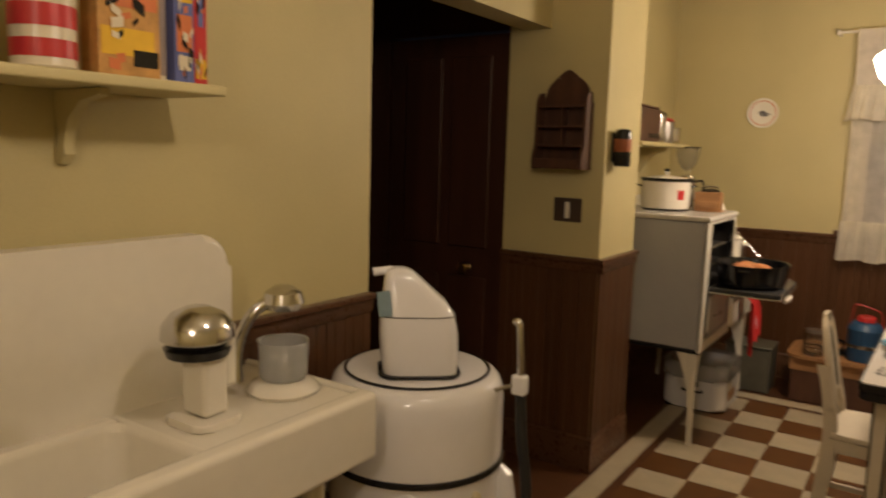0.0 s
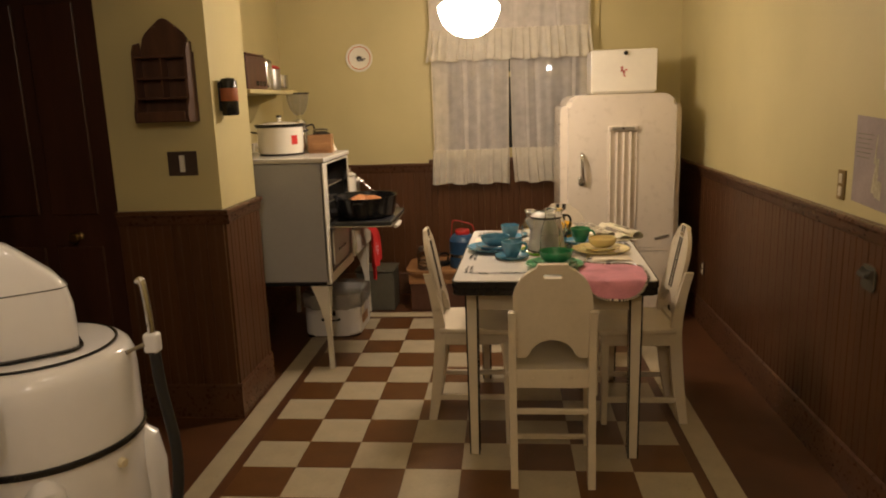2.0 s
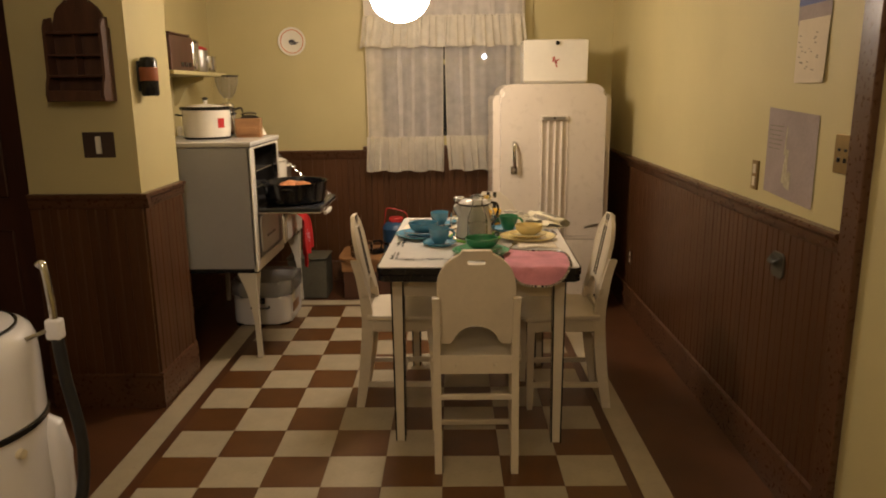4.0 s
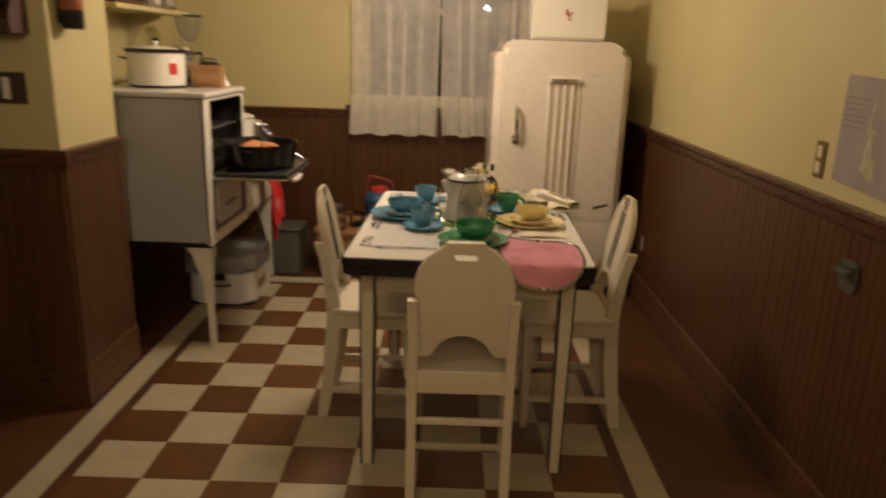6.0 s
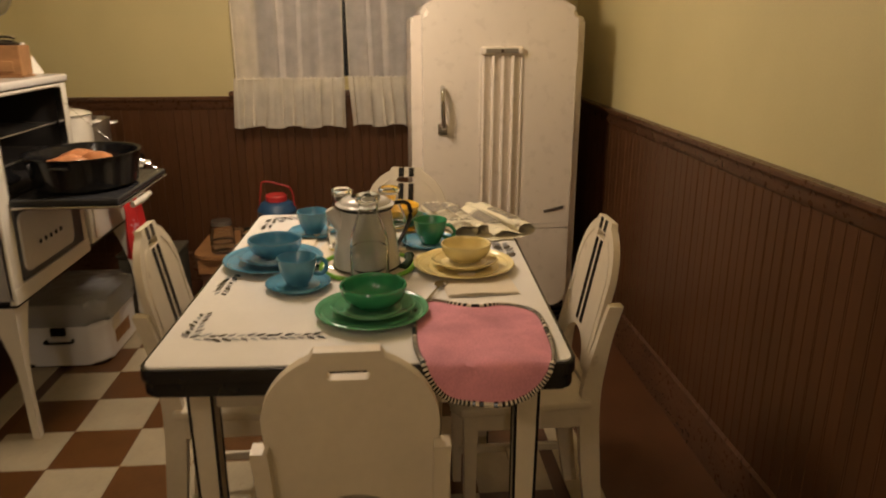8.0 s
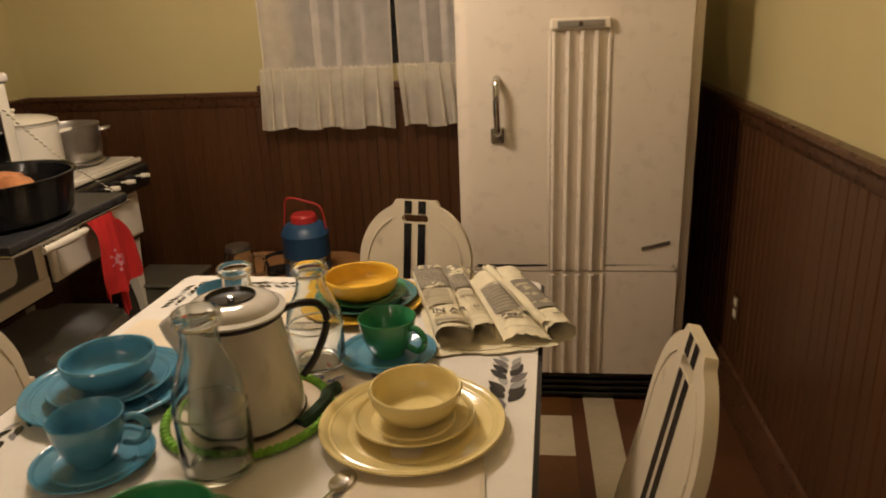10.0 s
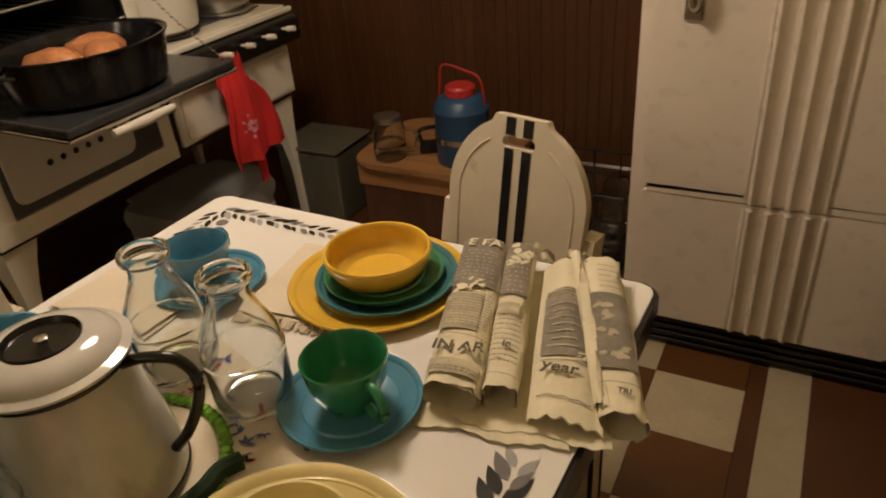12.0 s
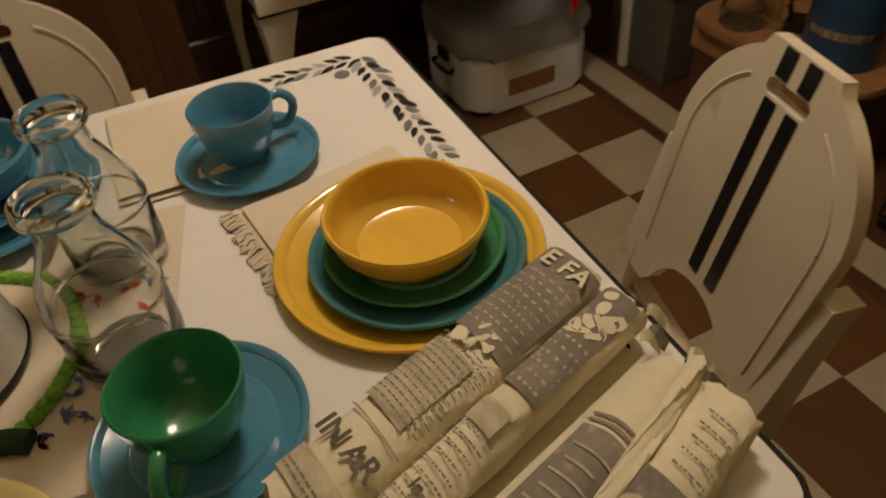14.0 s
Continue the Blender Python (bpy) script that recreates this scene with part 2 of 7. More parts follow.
def lathe(profile, n=40, at=(0, 0, 0), sx=1.0, sy=1.0, bm=None):
    bm = bm or bmesh.new()
    rings = []
    for r, z in profile:
        if r < 1e-5:
            rings.append([bm.verts.new((at[0], at[1], at[2] + z))])
        else:
            rings.append([bm.verts.new((at[0] + sx * r * math.cos(2 * math.pi * k / n), at[1] + sy * r * math.sin(2 * math.pi * k / n), at[2] + z)) for k in range(n)])
    for a, b in zip(rings, rings[1:]):
        for k in range(n):
            q = [a[k % len(a)], a[(k + 1) % len(a)], b[(k + 1) % len(b)], b[k % len(b)]]
            q = list(dict.fromkeys(q))
            if len(q) > 2:
                bm.faces.new(q)
    return bm


def prism(outline, z0, z1, r=0.0, bm=None, segs=2, m=None):
    """An outline in x and y, raised from z0 to z1; m moves it."""
    bm = bm or bmesh.new()
    lo = [bm.verts.new((x, y, z0)) for x, y in outline]
    hi = [bm.verts.new((x, y, z1)) for x, y in outline]
    n = len(outline)
    fs = [bm.faces.new(lo[::-1]), bm.faces.new(hi)]
    fs += [bm.faces.new((lo[k], lo[(k + 1) % n], hi[(k + 1) % n], hi[k])) for k in range(n)]
    if r:
        es = [e for f in fs[:2] for e in f.edges]
        res = bmesh.ops.bevel(bm, geom=es, offset=r, segments=segs, profile=0.5, affect="EDGES")
    if m is not None:
        bmesh.ops.transform(bm, matrix=m, verts=bm.verts)
    return bm


def rounded(x0, x1, y0, y1, r, n=6):
    pts = []
    for cx, cy, a in ((x1 - r, y1 - r, 0), (x0 + r, y1 - r, 90), (x0 + r, y0 + r, 180), (x1 - r, y0 + r, 270)):
        for k in range(n + 1):
            t = radians(a + 90 * k / n)
            pts.append((cx + r * math.cos(t), cy + r * math.sin(t)))
    return pts


def tube(points, r, n=8, bm=None, radii=None):
    bm = bm or bmesh.new()
    pts = [Vector(p) for p in points]
    rings = []
    up = Vector((0, 0, 1))
    for i, p in enumerate(pts):
        d = (pts[min(i + 1, len(pts) - 1)] - pts[max(i - 1, 0)]).normalized()
        side = d.cross(up)
        if side.length < 0.05:
            side = d.cross(Vector((1, 0, 0)))
        side.normalize()
        v = d.cross(side).normalized()
        rr = radii[i] if radii else r
        rings.append([bm.verts.new(p + side * rr * math.cos(2 * math.pi * k / n) + v * rr * math.sin(2 * math.pi * k / n)) for k in range(n)])
    for a, b in zip(rings, rings[1:]):
        for k in range(n):
            bm.faces.new((a[k], a[(k + 1) % n], b[(k + 1) % n], b[k]))
    bm.faces.new(rings[0])
    bm.faces.new(rings[-1][::-1])
    return bm


def smooth_path(pts, k=6):
    out = []
    p = [Vector(q) for q in pts]
    for i in range(len(p) - 1):
        a, b, c, d = p[max(i - 1, 0)], p[i], p[i + 1], p[min(i + 2, len(p) - 1)]
        for s in range(k):
            t = s / k
            out.append(0.5 * ((2 * b) + (c - a) * t + (2 * a - 5 * b + 4 * c - d) * t * t + (3 * b - a - 3 * c + d) * t ** 3))
    out.append(p[-1])
    return out


def sheet(fn, nu, nv, thick=0.0, bm=None):
    """A grid surface fn(u, v) with u, v in 0..1, given a thickness along z or y by a second skin."""
    bm = bm or bmesh.new()
    g = [[bm.verts.new(fn(i / nu, j / nv)) for j in range(nv + 1)] for i in range(nu + 1)]
    fs = [bm.faces.new((g[i][j], g[i + 1][j], g[i + 1][j + 1], g[i][j + 1])) for i in range(nu) for j in range(nv)]
    if thick:
        bmesh.ops.recalc_face_normals(bm, faces=bm.faces)
        bmesh.ops.solidify(bm, geom=fs, thickness=thick)
    return bm


def structure(name, bm, mat, label="", parent=None):
    ob = part(name, bm, mat, parent, label)
    return tagged(ob, kind="structure")


# ---- the room ----
XR, XL, YB, XS, YP, H = 1.31, -1.62, 5.50, -1.53, 3.25, 2.62
YF = -1.9
CAP, BASE = 1.015, 0.17
XP, YP2, XD = -1.24, 3.70, -1.74
structure("floor", cube(-2.75, XR + 0.15, YF - 0.12, YB + 0.96, -0.12, 0.0), LINO, "brown linoleum floor with a cream border stripe")
structure("ceiling", cube(-2.75, XR + 0.15, YF - 0.12, YB + 0.12, H, H + 0.12), CEIL, "plain cream painted ceiling")
wall_right = structure("wall_east", cube(XR, XR + 0.12, YF, YB + 0.12, 0, H), YELLOW, "yellow painted wall above brown beadboard wainscot")
# back wall with its window
WX0, WX1, WZ0, WZ1 = -0.42, 0.66, 1.06, 2.25
bm = cube(XL - 0.12, WX0, YB, YB + 0.12, 0, H)
box(bm, WX1, XR, YB, YB + 0.12, 0, H)
box(bm, WX0, WX1, YB, YB + 0.12, 0, WZ0)
box(bm, WX0, WX1, YB, YB + 0.12, WZ1, H)
wall_back = structure("wall_north", bm, YELLOW, "yellow painted back wall above brown wainscot")
wall_alcove = structure("wall_alcove", cube(XL - 0.12, XL, YP2, YB, 0, H), YELLOW, "yellow wall beside the stove")
bm = cube(XD, XP, YP, YP2, 0, H)
box(bm, XL - 0.12, XD, YP2 - 0.1, YP2, 0, H)
wall_pier = structure("wall_pier", bm, YELLOW, "yellow plastered pier above brown wainscot")
wall_sink = structure("wall_west", cube(XS - 0.14, XS, YF, 1.98, 0, H), YELLOW, "yellow painted wall behind the sink")
structure("door_header", cube(XS - 0.14, XS, 1.98, YP, 2.05, H), YELLOW, "yellow header over the dark passage")
structure("wall_south", cube(-2.75, XR + 0.12, YF - 0.12, YF, 0, H), YELLOW, "plain yellow wall")
bm = cube(-2.75, -2.63, YF, YP + 0.1, 0, H)
box(bm, -2.63, XS - 0.14, 1.2, 1.3, 0, H)
structure("wall_passage", bm, DOORWOOD, "dark passage walls")
bm = cube(-2.63, -2.47, YP, YP + 0.1, 0, H)
box(bm, -2.47, XD, YP, YP + 0.1, 2.06, H)
structure("wall_passage_end", bm, DOORWOOD, "dark end of the passage")


def door():
    d = structure("door_1", cube(-2.46, XD - 0.004, YP + 0.02, YP + 0.06, 0.01, 2.05, 0.003), DOORWOOD, "closed dark varnished wooden door")
    for x0, x1, z0, z1 in ((-2.36, -2.13, 0.2, 0.85), (-2.07, -1.84, 0.2, 0.85), (-2.36, -2.13, 1.0, 1.95), (-2.07, -1.84, 1.0, 1.95)):
        part("panel", cube(x0, x1, YP + 0.006, YP + 0.021, z0, z1, 0.008), DOORWOOD, d)
    b = lathe([(0, 0), (0.018, 0), (0.018, 0.01), (0.009, 0.016), (0.009, 0.035), (0.022, 0.042), (0.026, 0.055), (0.02, 0.066), (0, 0.07)], 20)
    bmesh.ops.transform(b, matrix=pose(-1.95, YP + 0.02, 0.90, 90), verts=b.verts)
    part("door_knob", b, BRASS, d, "small brass knob")


door()

# wainscot
board_mesh = {}


def board(width, z0, z1):
    key = (round(width, 4), z0, z1)
    if key not in board_mesh:
        w, e, d = width / 2, 0.0020, 0.012
        prof = [(-w + 0.0004, 0), (-w + 0.0004, d - e), (-w + e, d), (-0.0050, d), (-0.003, d - 0.0016), (0, d - 0.0002), (0.003, d - 0.0016), (0.0050, d), (w - e, d), (w - 0.0004, d - e), (w - 0.0004, 0)]
        board_mesh[key] = finish(prism([(x, -y) for x, y in prof], z0, z1), "board", BROWN, 20)
    return board_mesh[key]


def wainscot(name, start, end, facing, parent, cap=True):
    """Boards from start to end along a wall; facing is the turn about z of a wall that looks to -y."""
    a, b = Vector((*start, 0)), Vector((*end, 0))
    length = (b - a).length
    n = max(1, round(length / 0.09))
    w = length / n
    way = (b - a).normalized()
    for k in range(n):
        p = a + way * (k + 0.5) * w
        o = new("board", board(w, BASE - 0.01, CAP - 0.03))
        o.matrix_world = pose(p.x, p.y, 0, 0, 0, facing)
        o.parent = parent
    return n


def trim_run(name, profile, start, end, facing):
    """A moulding of the given depth and height profile along a wall."""
    a, b = Vector((*start, 0)), Vector((*end, 0))
    length = (b - a).length
    bm = bmesh.new()
    ra = [bm.verts.new((-length / 2, -d, z)) for d, z in profile]
    rb = [bm.verts.new((length / 2, -d, z)) for d, z in profile]
    n = len(profile)
    for k in range(n):
        bm.faces.new((ra[k], ra[(k + 1) % n], rb[(k + 1) % n], rb[k]))
    bm.faces.new(ra)
    bm.faces.new(rb)
    c = (a + b) / 2
    bmesh.ops.transform(bm, matrix=pose(c.x, c.y, 0, 0, 0, facing), verts=bm.verts)
    return structure(name, bm, BROWN_TRIM, "glossy dark brown painted moulding")


CAPP = [(0, CAP), (0.030, CAP), (0.034, CAP - 0.004), (0.034, CAP - 0.016), (0.026, CAP - 0.022), (0.022, CAP - 0.036), (0.020, CAP - 0.060), (0.015, CAP - 0.066), (0, CAP - 0.066)]
BASEP = [(0, 0), (0.022, 0), (0.022, BASE - 0.03), (0.018, BASE - 0.022), (0.020, BASE - 0.010), (0.013, BASE), (0, BASE)]
RUNS = [
    ("wall_east", (XR, YB), (XR, 2.225), 90 + 180, wall_right),
    ("wall_north", (XL, YB), (XR, YB), 0, wall_back),
    ("pier_front", (XD, YP), (XP, YP), 0, wall_pier),
    ("pier_side", (XP, YP), (XP, YP2), 90, wall_pier),
    ("wall_alcove", (XL, YP2), (XL, YB), 90, wall_alcove),
    ("wall_west", (XS, YF), (XS, 1.98), 90, wall_sink),
]
for nm, s, e, f, par in RUNS:
    grow = 0.034 if nm == "pier_front" else 0.0
    e2 = (e[0] + grow, e[1])
    trim_run("trim", CAPP, s, e2, f)
    g2 = 0.022 if nm == "pier_front" else 0.0
    trim_run("baseboard", BASEP, s, (e[0] + g2, e[1]), f)
# casing that ends the wainscot
structure("trim", cube(XR - 0.026, XR, 2.13, 2.222, 0, H, 0.004), BROWN_TRIM, "dark brown door casing")

# window
def window():
    y = YB + 0.05
    bm = cube(WX0 - 0.07, WX0 + 0.01, YB - 0.02, YB + 0.1, WZ0 - 0.02, WZ1 + 0.07, 0.004)
    box(bm, WX1 - 0.01, WX1 + 0.07, YB - 0.02, YB + 0.1, WZ0 - 0.02, WZ1 + 0.07, 0.004)
    box(bm, WX0 + 0.011, WX1 - 0.011, YB - 0.02, YB + 0.1, WZ1 - 0.01, WZ1 + 0.07, 0.004)
    w = structure("window_1", bm, YELLOW, "dark night window behind sheer curtains")
    part("window_sill", cube(WX0 - 0.1, WX1 + 0.1, YB - 0.06, YB - 0.001, CAP + 0.002, CAP + 0.028, 0.005), BROWN_TRIM, w, "dark brown window sill")
    f = cube(WX0 + 0.01, WX1 - 0.01, y - 0.015, y + 0.02, WZ0, WZ0 + 0.05)
    box(f, WX0 + 0.01, WX1 - 0.01, y - 0.015, y + 0.02, WZ1 - 0.06, WZ1 - 0.01)
    for x in (WX0 + 0.01, WX1 - 0.05):
        box(f, x, x + 0.04, y - 0.014, y + 0.019, WZ0 + 0.051, WZ1 - 0.061)
    box(f, WX0 + 0.051, WX1 - 0.051, y - 0.013, y + 0.018, 1.63, 1.665)
    part("window_frame", f, YELLOW, w)
    for z0, z1 in ((WZ0 + 0.045, 1.64), (1.655, WZ1 - 0.055)):
        part("pane", cube(WX0 + 0.045, WX1 - 0.045, y + 0.003, y + 0.007, z0, z1), GLASS, w)
    lamp = thing("yard_lamp", "cool white bulb glowing on a thin post outside the window", "lamp", (0.405, 5.985, 0))
    part("yard_bulb", lathe([(0, 1.675), (0.010, 1.678), (0.018, 1.69), (0.020, 1.70), (0.016, 1.713), (0, 1.722)], 20), YARDBULB, lamp, "glowing cool bulb")
    part("post", tube([(0, 0, 0.0), (0, 0, 1.674)], 0.012, 10), ALU, lamp, "thin grey post")
    structure("backdrop", cube(-1.2, 1.6, YB + 0.9, YB + 0.95, 0.2, 3.2), NIGHT, "darkness outside the window")


window()


def curtain(name, left, right, ztop, zjoin, zbot, y, pleats, seed, label):
    """left and right: x of the two edges at the top, the join and the hem; pleats: where along it the voile is gathered, and how wide."""
    c = thing(name, label, "curtain")
    rnd = random.Random(seed)
    ph = [rnd.uniform(0, 6.28) for _ in range(6)]
    width = right[1] - left[1]
    # the run of the cloth: across, and back and across again in each pleat
    run = [(0.0, 0.0)]
    for at, w in pleats:
        h = w / width / 2
        run += [(at - h, 0.0), (at + h, 0.010), (at - h * 0.7, -0.002), (at + h * 1.15, -0.012)]
    run.append((1.0, 0.0))
    dist = [0.0]
    for a, b in zip(run, run[1:]):
        dist.append(dist[-1] + math.hypot((b[0] - a[0]) * width, b[1] - a[1]))

    def along(u):
        d = u * dist[-1]
        for k in range(len(run) - 1):
            if d <= dist[k + 1] or k == len(run) - 2:
                f = (d - dist[k]) / max(1e-6, dist[k + 1] - dist[k])
                f = f * f * (3 - 2 * f) * 0.35 + f * 0.65
                return run[k][0] + (run[k + 1][0] - run[k][0]) * f, run[k][1] + (run[k + 1][1] - run[k][1]) * f

    def edges(z):
        if z > zjoin:
            f = (ztop - z) / (ztop - zjoin)
            return left[0] + (left[1] - left[0]) * f, right[0] + (right[1] - right[0]) * f
        f = (zjoin - z) / (zjoin - zbot)
        return left[1] + (left[2] - left[1]) * f, right[1] + (right[2] - right[1]) * f

    def upper(u, v):
        z = ztop + (zjoin - ztop) * v
        s, dy = along(u)
        a, b = edges(z)
        s += 0.010 * math.sin(v * 3.1 + s * 9 + ph[0]) * min(1, 6 * s, 6 * (1 - s))
        q = s * width * 2 * math.pi
        return (a + (b - a) * s, y + dy + 0.006 * math.sin(q / 0.150 + ph[1] + 0.6 * math.sin(q / 0.4)) + 0.0015 * math.sin(q / 0.060 + ph[2]), z)

    def lower(u, v):
        z = zjoin + (zbot - zjoin) * v
        a, b = edges(z)
        q = u * width * 2 * math.pi
        deep = 0.006 + 0.020 * v
        fold = math.sin(q / 0.062 + ph[3] + 1.5 * math.sin(q / 0.21 + ph[4])) + 0.35 * math.sin(q / 0.024 + ph[5]) * (1 - 0.6 * v)
        x = a - 0.008 + (b - a + 0.016) * u + (0.010 + 0.012 * v) * math.cos(q / 0.062 + ph[3] + 1.5 * math.sin(q / 0.21 + ph[4])) * min(1, 9 * u, 9 * (1 - u))
        return (x, y - 0.034 - deep * fold * 0.75, z + (0.007 * math.sin(q / 0.17 + ph[1]) + 0.004 * fold) * v)

    n = int(dist[-1] * 330)
    m = int(width * 620)
    part("panel", sheet(upper, n, 14), SHEER, c, "sheer voile panel")
    part("ruffle", sheet(lower, m, 10), RUFFLE, c, "gathered cream ruffle")

    def head(u):
        p = Vector(lower(u, 0.0))
        return p + Vector((0, -0.002, 0.010 + 0.004 * math.sin(u * width * 400 + ph[2])))

    part("ruffle_heading", sheet(lambda u, v: Vector(lower(u, 0.0)) * (1 - v) + head(u) * v, m, 2), RUFFLE, c, "narrow frilled heading")
    part("join_seam", tube([Vector(lower(k / 90, 0.0)) + Vector((0, -0.002, 0)) for k in range(91)], 0.003, 5), RUFFLE, c)
    part("hem", tube([lower(k / 110, 1.0) for k in range(111)], 0.0032, 5), RUFFLE, c, "stitched hem")
    for k, u in enumerate((0.0, 1.0)):
        part("side_hem", tube([upper(u, j / 16) for j in range(17)], 0.0036, 5), RUFFLE, c, "stitched side hem")
    return c


curtain("curtain", (-0.476, -0.470, -0.482), (0.086, 0.074, 0.072), 2.28, 1.105, 0.868, YB - 0.075, ((0.42, 0.036), (0.60, 0.028), (0.80, 0.020)), 3, "long cream sheer curtain with a gathered ruffle hem")
curtain("curtain", (0.088, 0.108, 0.128), (0.66, 0.66, 0.665), 2.28, 1.110, 0.872, YB - 0.075, ((0.20, 0.022), (0.33, 0.030), (0.80, 0.03)), 8, "long cream sheer curtain partly behind the refrigerator")
curtain("curtain_valance", (-0.478, -0.470, -0.500), (0.648, 0.645, 0.668), 2.30, 1.948, 1.752, YB - 0.12, ((0.15, 0.03), (0.55, 0.03), (0.8, 0.025)), 5, "short cream ruffled curtain valance across the window top")
rod = thing("curtain_rod", "thin white curtain rod above the window", "curtain rod")
part("rod", tube([(-0.6, YB - 0.09, 2.29), (0.72, YB - 0.09, 2.29)], 0.008, 10), WHITE, rod)
for x in (-0.59, 0.71):
    part("bracket", cube(x - 0.01, x + 0.01, YB - 0.1, YB + 0.001, 2.275, 2.305, 0.003), WHITE, rod)


# ---- lamps ----
def pendant():
    x, y, z = LAMP_A
    p = thing("pendant_lamp", "lit round opal glass schoolhouse pendant lamp on a stem", "lamp", (x, y, 0))
    part("globe", lathe([(0, z - 0.125), (0.035, z - 0.122), (0.075, z - 0.108), (0.112, z - 0.083), (0.138, z - 0.05), (0.152, z - 0.015), (0.160, z + 0.012), (0.161, z + 0.026), (0.155, z + 0.040), (0.135, z + 0.054), (0.10, z + 0.066), (0.065, z + 0.073), (0.055, z + 0.1)], 48), GLOBE, p, "glowing opal glass globe")
    part("fitter", lathe([(0.0, z + 0.16), (0.03, z + 0.155), (0.058, z + 0.12), (0.06, z + 0.085), (0.0, z + 0.084)], 32), BRASS, p)
    part("stem", tube([(0, 0, z + 0.15), (0, 0, H - 0.02)], 0.007, 10), BRASS, p)
    part("canopy", lathe([(0, H - 0.04), (0.03, H - 0.035), (0.06, H - 0.01), (0.062, H)], 32), BRASS, p)


def bulb_lamp(place, mat):
    x, y, z = place
    p = thing("pendant_bulb", "lit frosted bulb hanging from a cord", "lamp", (x, y, 0))
    part("bulb", lathe([(0, z - 0.06), (0.03, z - 0.055), (0.052, z - 0.03), (0.06, z), (0.05, z + 0.03), (0.025, z + 0.06), (0.014, z + 0.075)], 28), mat, p)
    part("socket", lathe([(0, z + 0.13), (0.018, z + 0.125), (0.02, z + 0.07), (0, z + 0.07)], 20), BLACK, p)
    part("cord", tube([(0, 0, z + 0.12), (0, 0, H)], 0.003, 6), BLACK, p)


pendant()
bulb_lamp(LAMP_B, BULB)
bulb_lamp(LAMP_C, BULB_C)


# ---- chairs ----
def chair_mesh():
    c = thing("kitchen_chair", "ivory painted wooden chair with an arched striped back", "chair", group="chairs round the table")
    # back at y 0, seat to +y; back legs stand at y = 0
    for s in (-1, 1):
        path = smooth_path([(s * 0.146, -0.012, 0.0), (s * 0.147, 0.018, 0.2), (s * 0.148, 0.035, 0.44), (s * 0.148, 0.012, 0.60), (s * 0.149, -0.014, 0.705)], 5)
        bm = bmesh.new()
        rings = []
        for i, q in enumerate(path):
            t = i / (len(path) - 1)
            w, d = 0.014, 0.018 + 0.008 * math.sin(math.pi * min(1, t * 1.3))
            rings.append([bm.verts.new((q.x + a * w, q.y + b * d, q.z)) for a, b in ((-1, -1), (1, -1), (1, 1), (-1, 1))])
        for a, b in zip(rings, rings[1:]):
            for k in range(4):
                bm.faces.new((a[k], a[(k + 1) % 4], b[(k + 1) % 4], b[k]))
        bm.faces.new(rings[0])
        bm.faces.new(rings[-1])
        bmesh.ops.bevel(bm, geom=[e for e in bm.edges if e.calc_face_angle(0) > 0.8], offset=0.004, segments=2, profile=0.5, affect="EDGES")
        part("back_leg", bm, CHAIRPAINT, c)
        bm = bmesh.new()
        lo = [bm.verts.new((s * 0.165 + a * 0.012, 0.345 + b * 0.012, 0)) for a, b in ((-1, -1), (1, -1), (1, 1), (-1, 1))]
        hi = [bm.verts.new((s * 0.168 + a * 0.018, 0.345 + b * 0.018, 0.43)) for a, b in ((-1, -1), (1, -1), (1, 1), (-1, 1))]
        for k in range(4):
            bm.faces.new((lo[k], lo[(k + 1) % 4], hi[(k + 1) % 4], hi[k]))
        bm.faces.new(lo)
        bm.faces.new(hi)
        part("front_leg", bm, CHAIRPAINT, c)
        part("side_rail", cube(s * 0.156 - 0.009, s * 0.156 + 0.009, 0.06, 0.335, 0.375, 0.428, 0.003), CHAIRPAINT, c)
        part("stretcher", cube(s * 0.156 - 0.008, s * 0.156 + 0.008, 0.03, 0.340, 0.105, 0.13, 0.003), CHAIRPAINT, c)
    part("seat", prism([(-0.172, 0.035), (-0.195, 0.37), (-0.16, 0.395), (0.16, 0.395), (0.195, 0.37), (0.172, 0.035)][::-1], 0.43, 0.455, 0.007), CHAIRPAINT, c)
    part("rear_rail", cube(-0.135, 0.135, 0.015, 0.038, 0.395, 0.47, 0.004), CHAIRPAINT, c)
    part("front_rail", cube(-0.15, 0.15, 0.335, 0.352, 0.375, 0.428, 0.003), CHAIRPAINT, c)
    part("rear_stretcher", cube(-0.135, 0.135, 0.012, 0.030, 0.29, 0.312, 0.004), CHAIRPAINT, c)
    part("middle_stretcher", cube(-0.146, 0.146, 0.18, 0.196, 0.105, 0.126, 0.004), CHAIRPAINT, c)
    # back panel with its arch, drawn in x and z, leaning back
    out = [(-0.132, 0.505), (-0.139, 0.60), (-0.144, 0.72)]
    for k in range(1, 9):
        a = radians(180 - 66 * k / 8)
        out.append((0.146 * math.cos(a), 0.735 + 0.15 * math.sin(a)))
    out += [(-0.052, 0.886), (0.052, 0.886)]
    for k in range(0, 9):
        a = radians(114 - 48 - 66 * k / 8)
        out.append((0.146 * math.cos(a), 0.735 + 0.15 * math.sin(a)))
    out += [(0.139, 0.60), (0.132, 0.505), (0.10, 0.505)]
    for k in range(0, 11):
        a = radians(15 + 150 * k / 10)
        out.append((0.088 * math.cos(a), 0.50 + 0.082 * math.sin(a)))
    out += [(-0.10, 0.505)]
    hole = rounded(-0.034, 0.034, 0.832, 0.850, 0.008, 4)
    bm = bmesh.new()
    d = 0.009
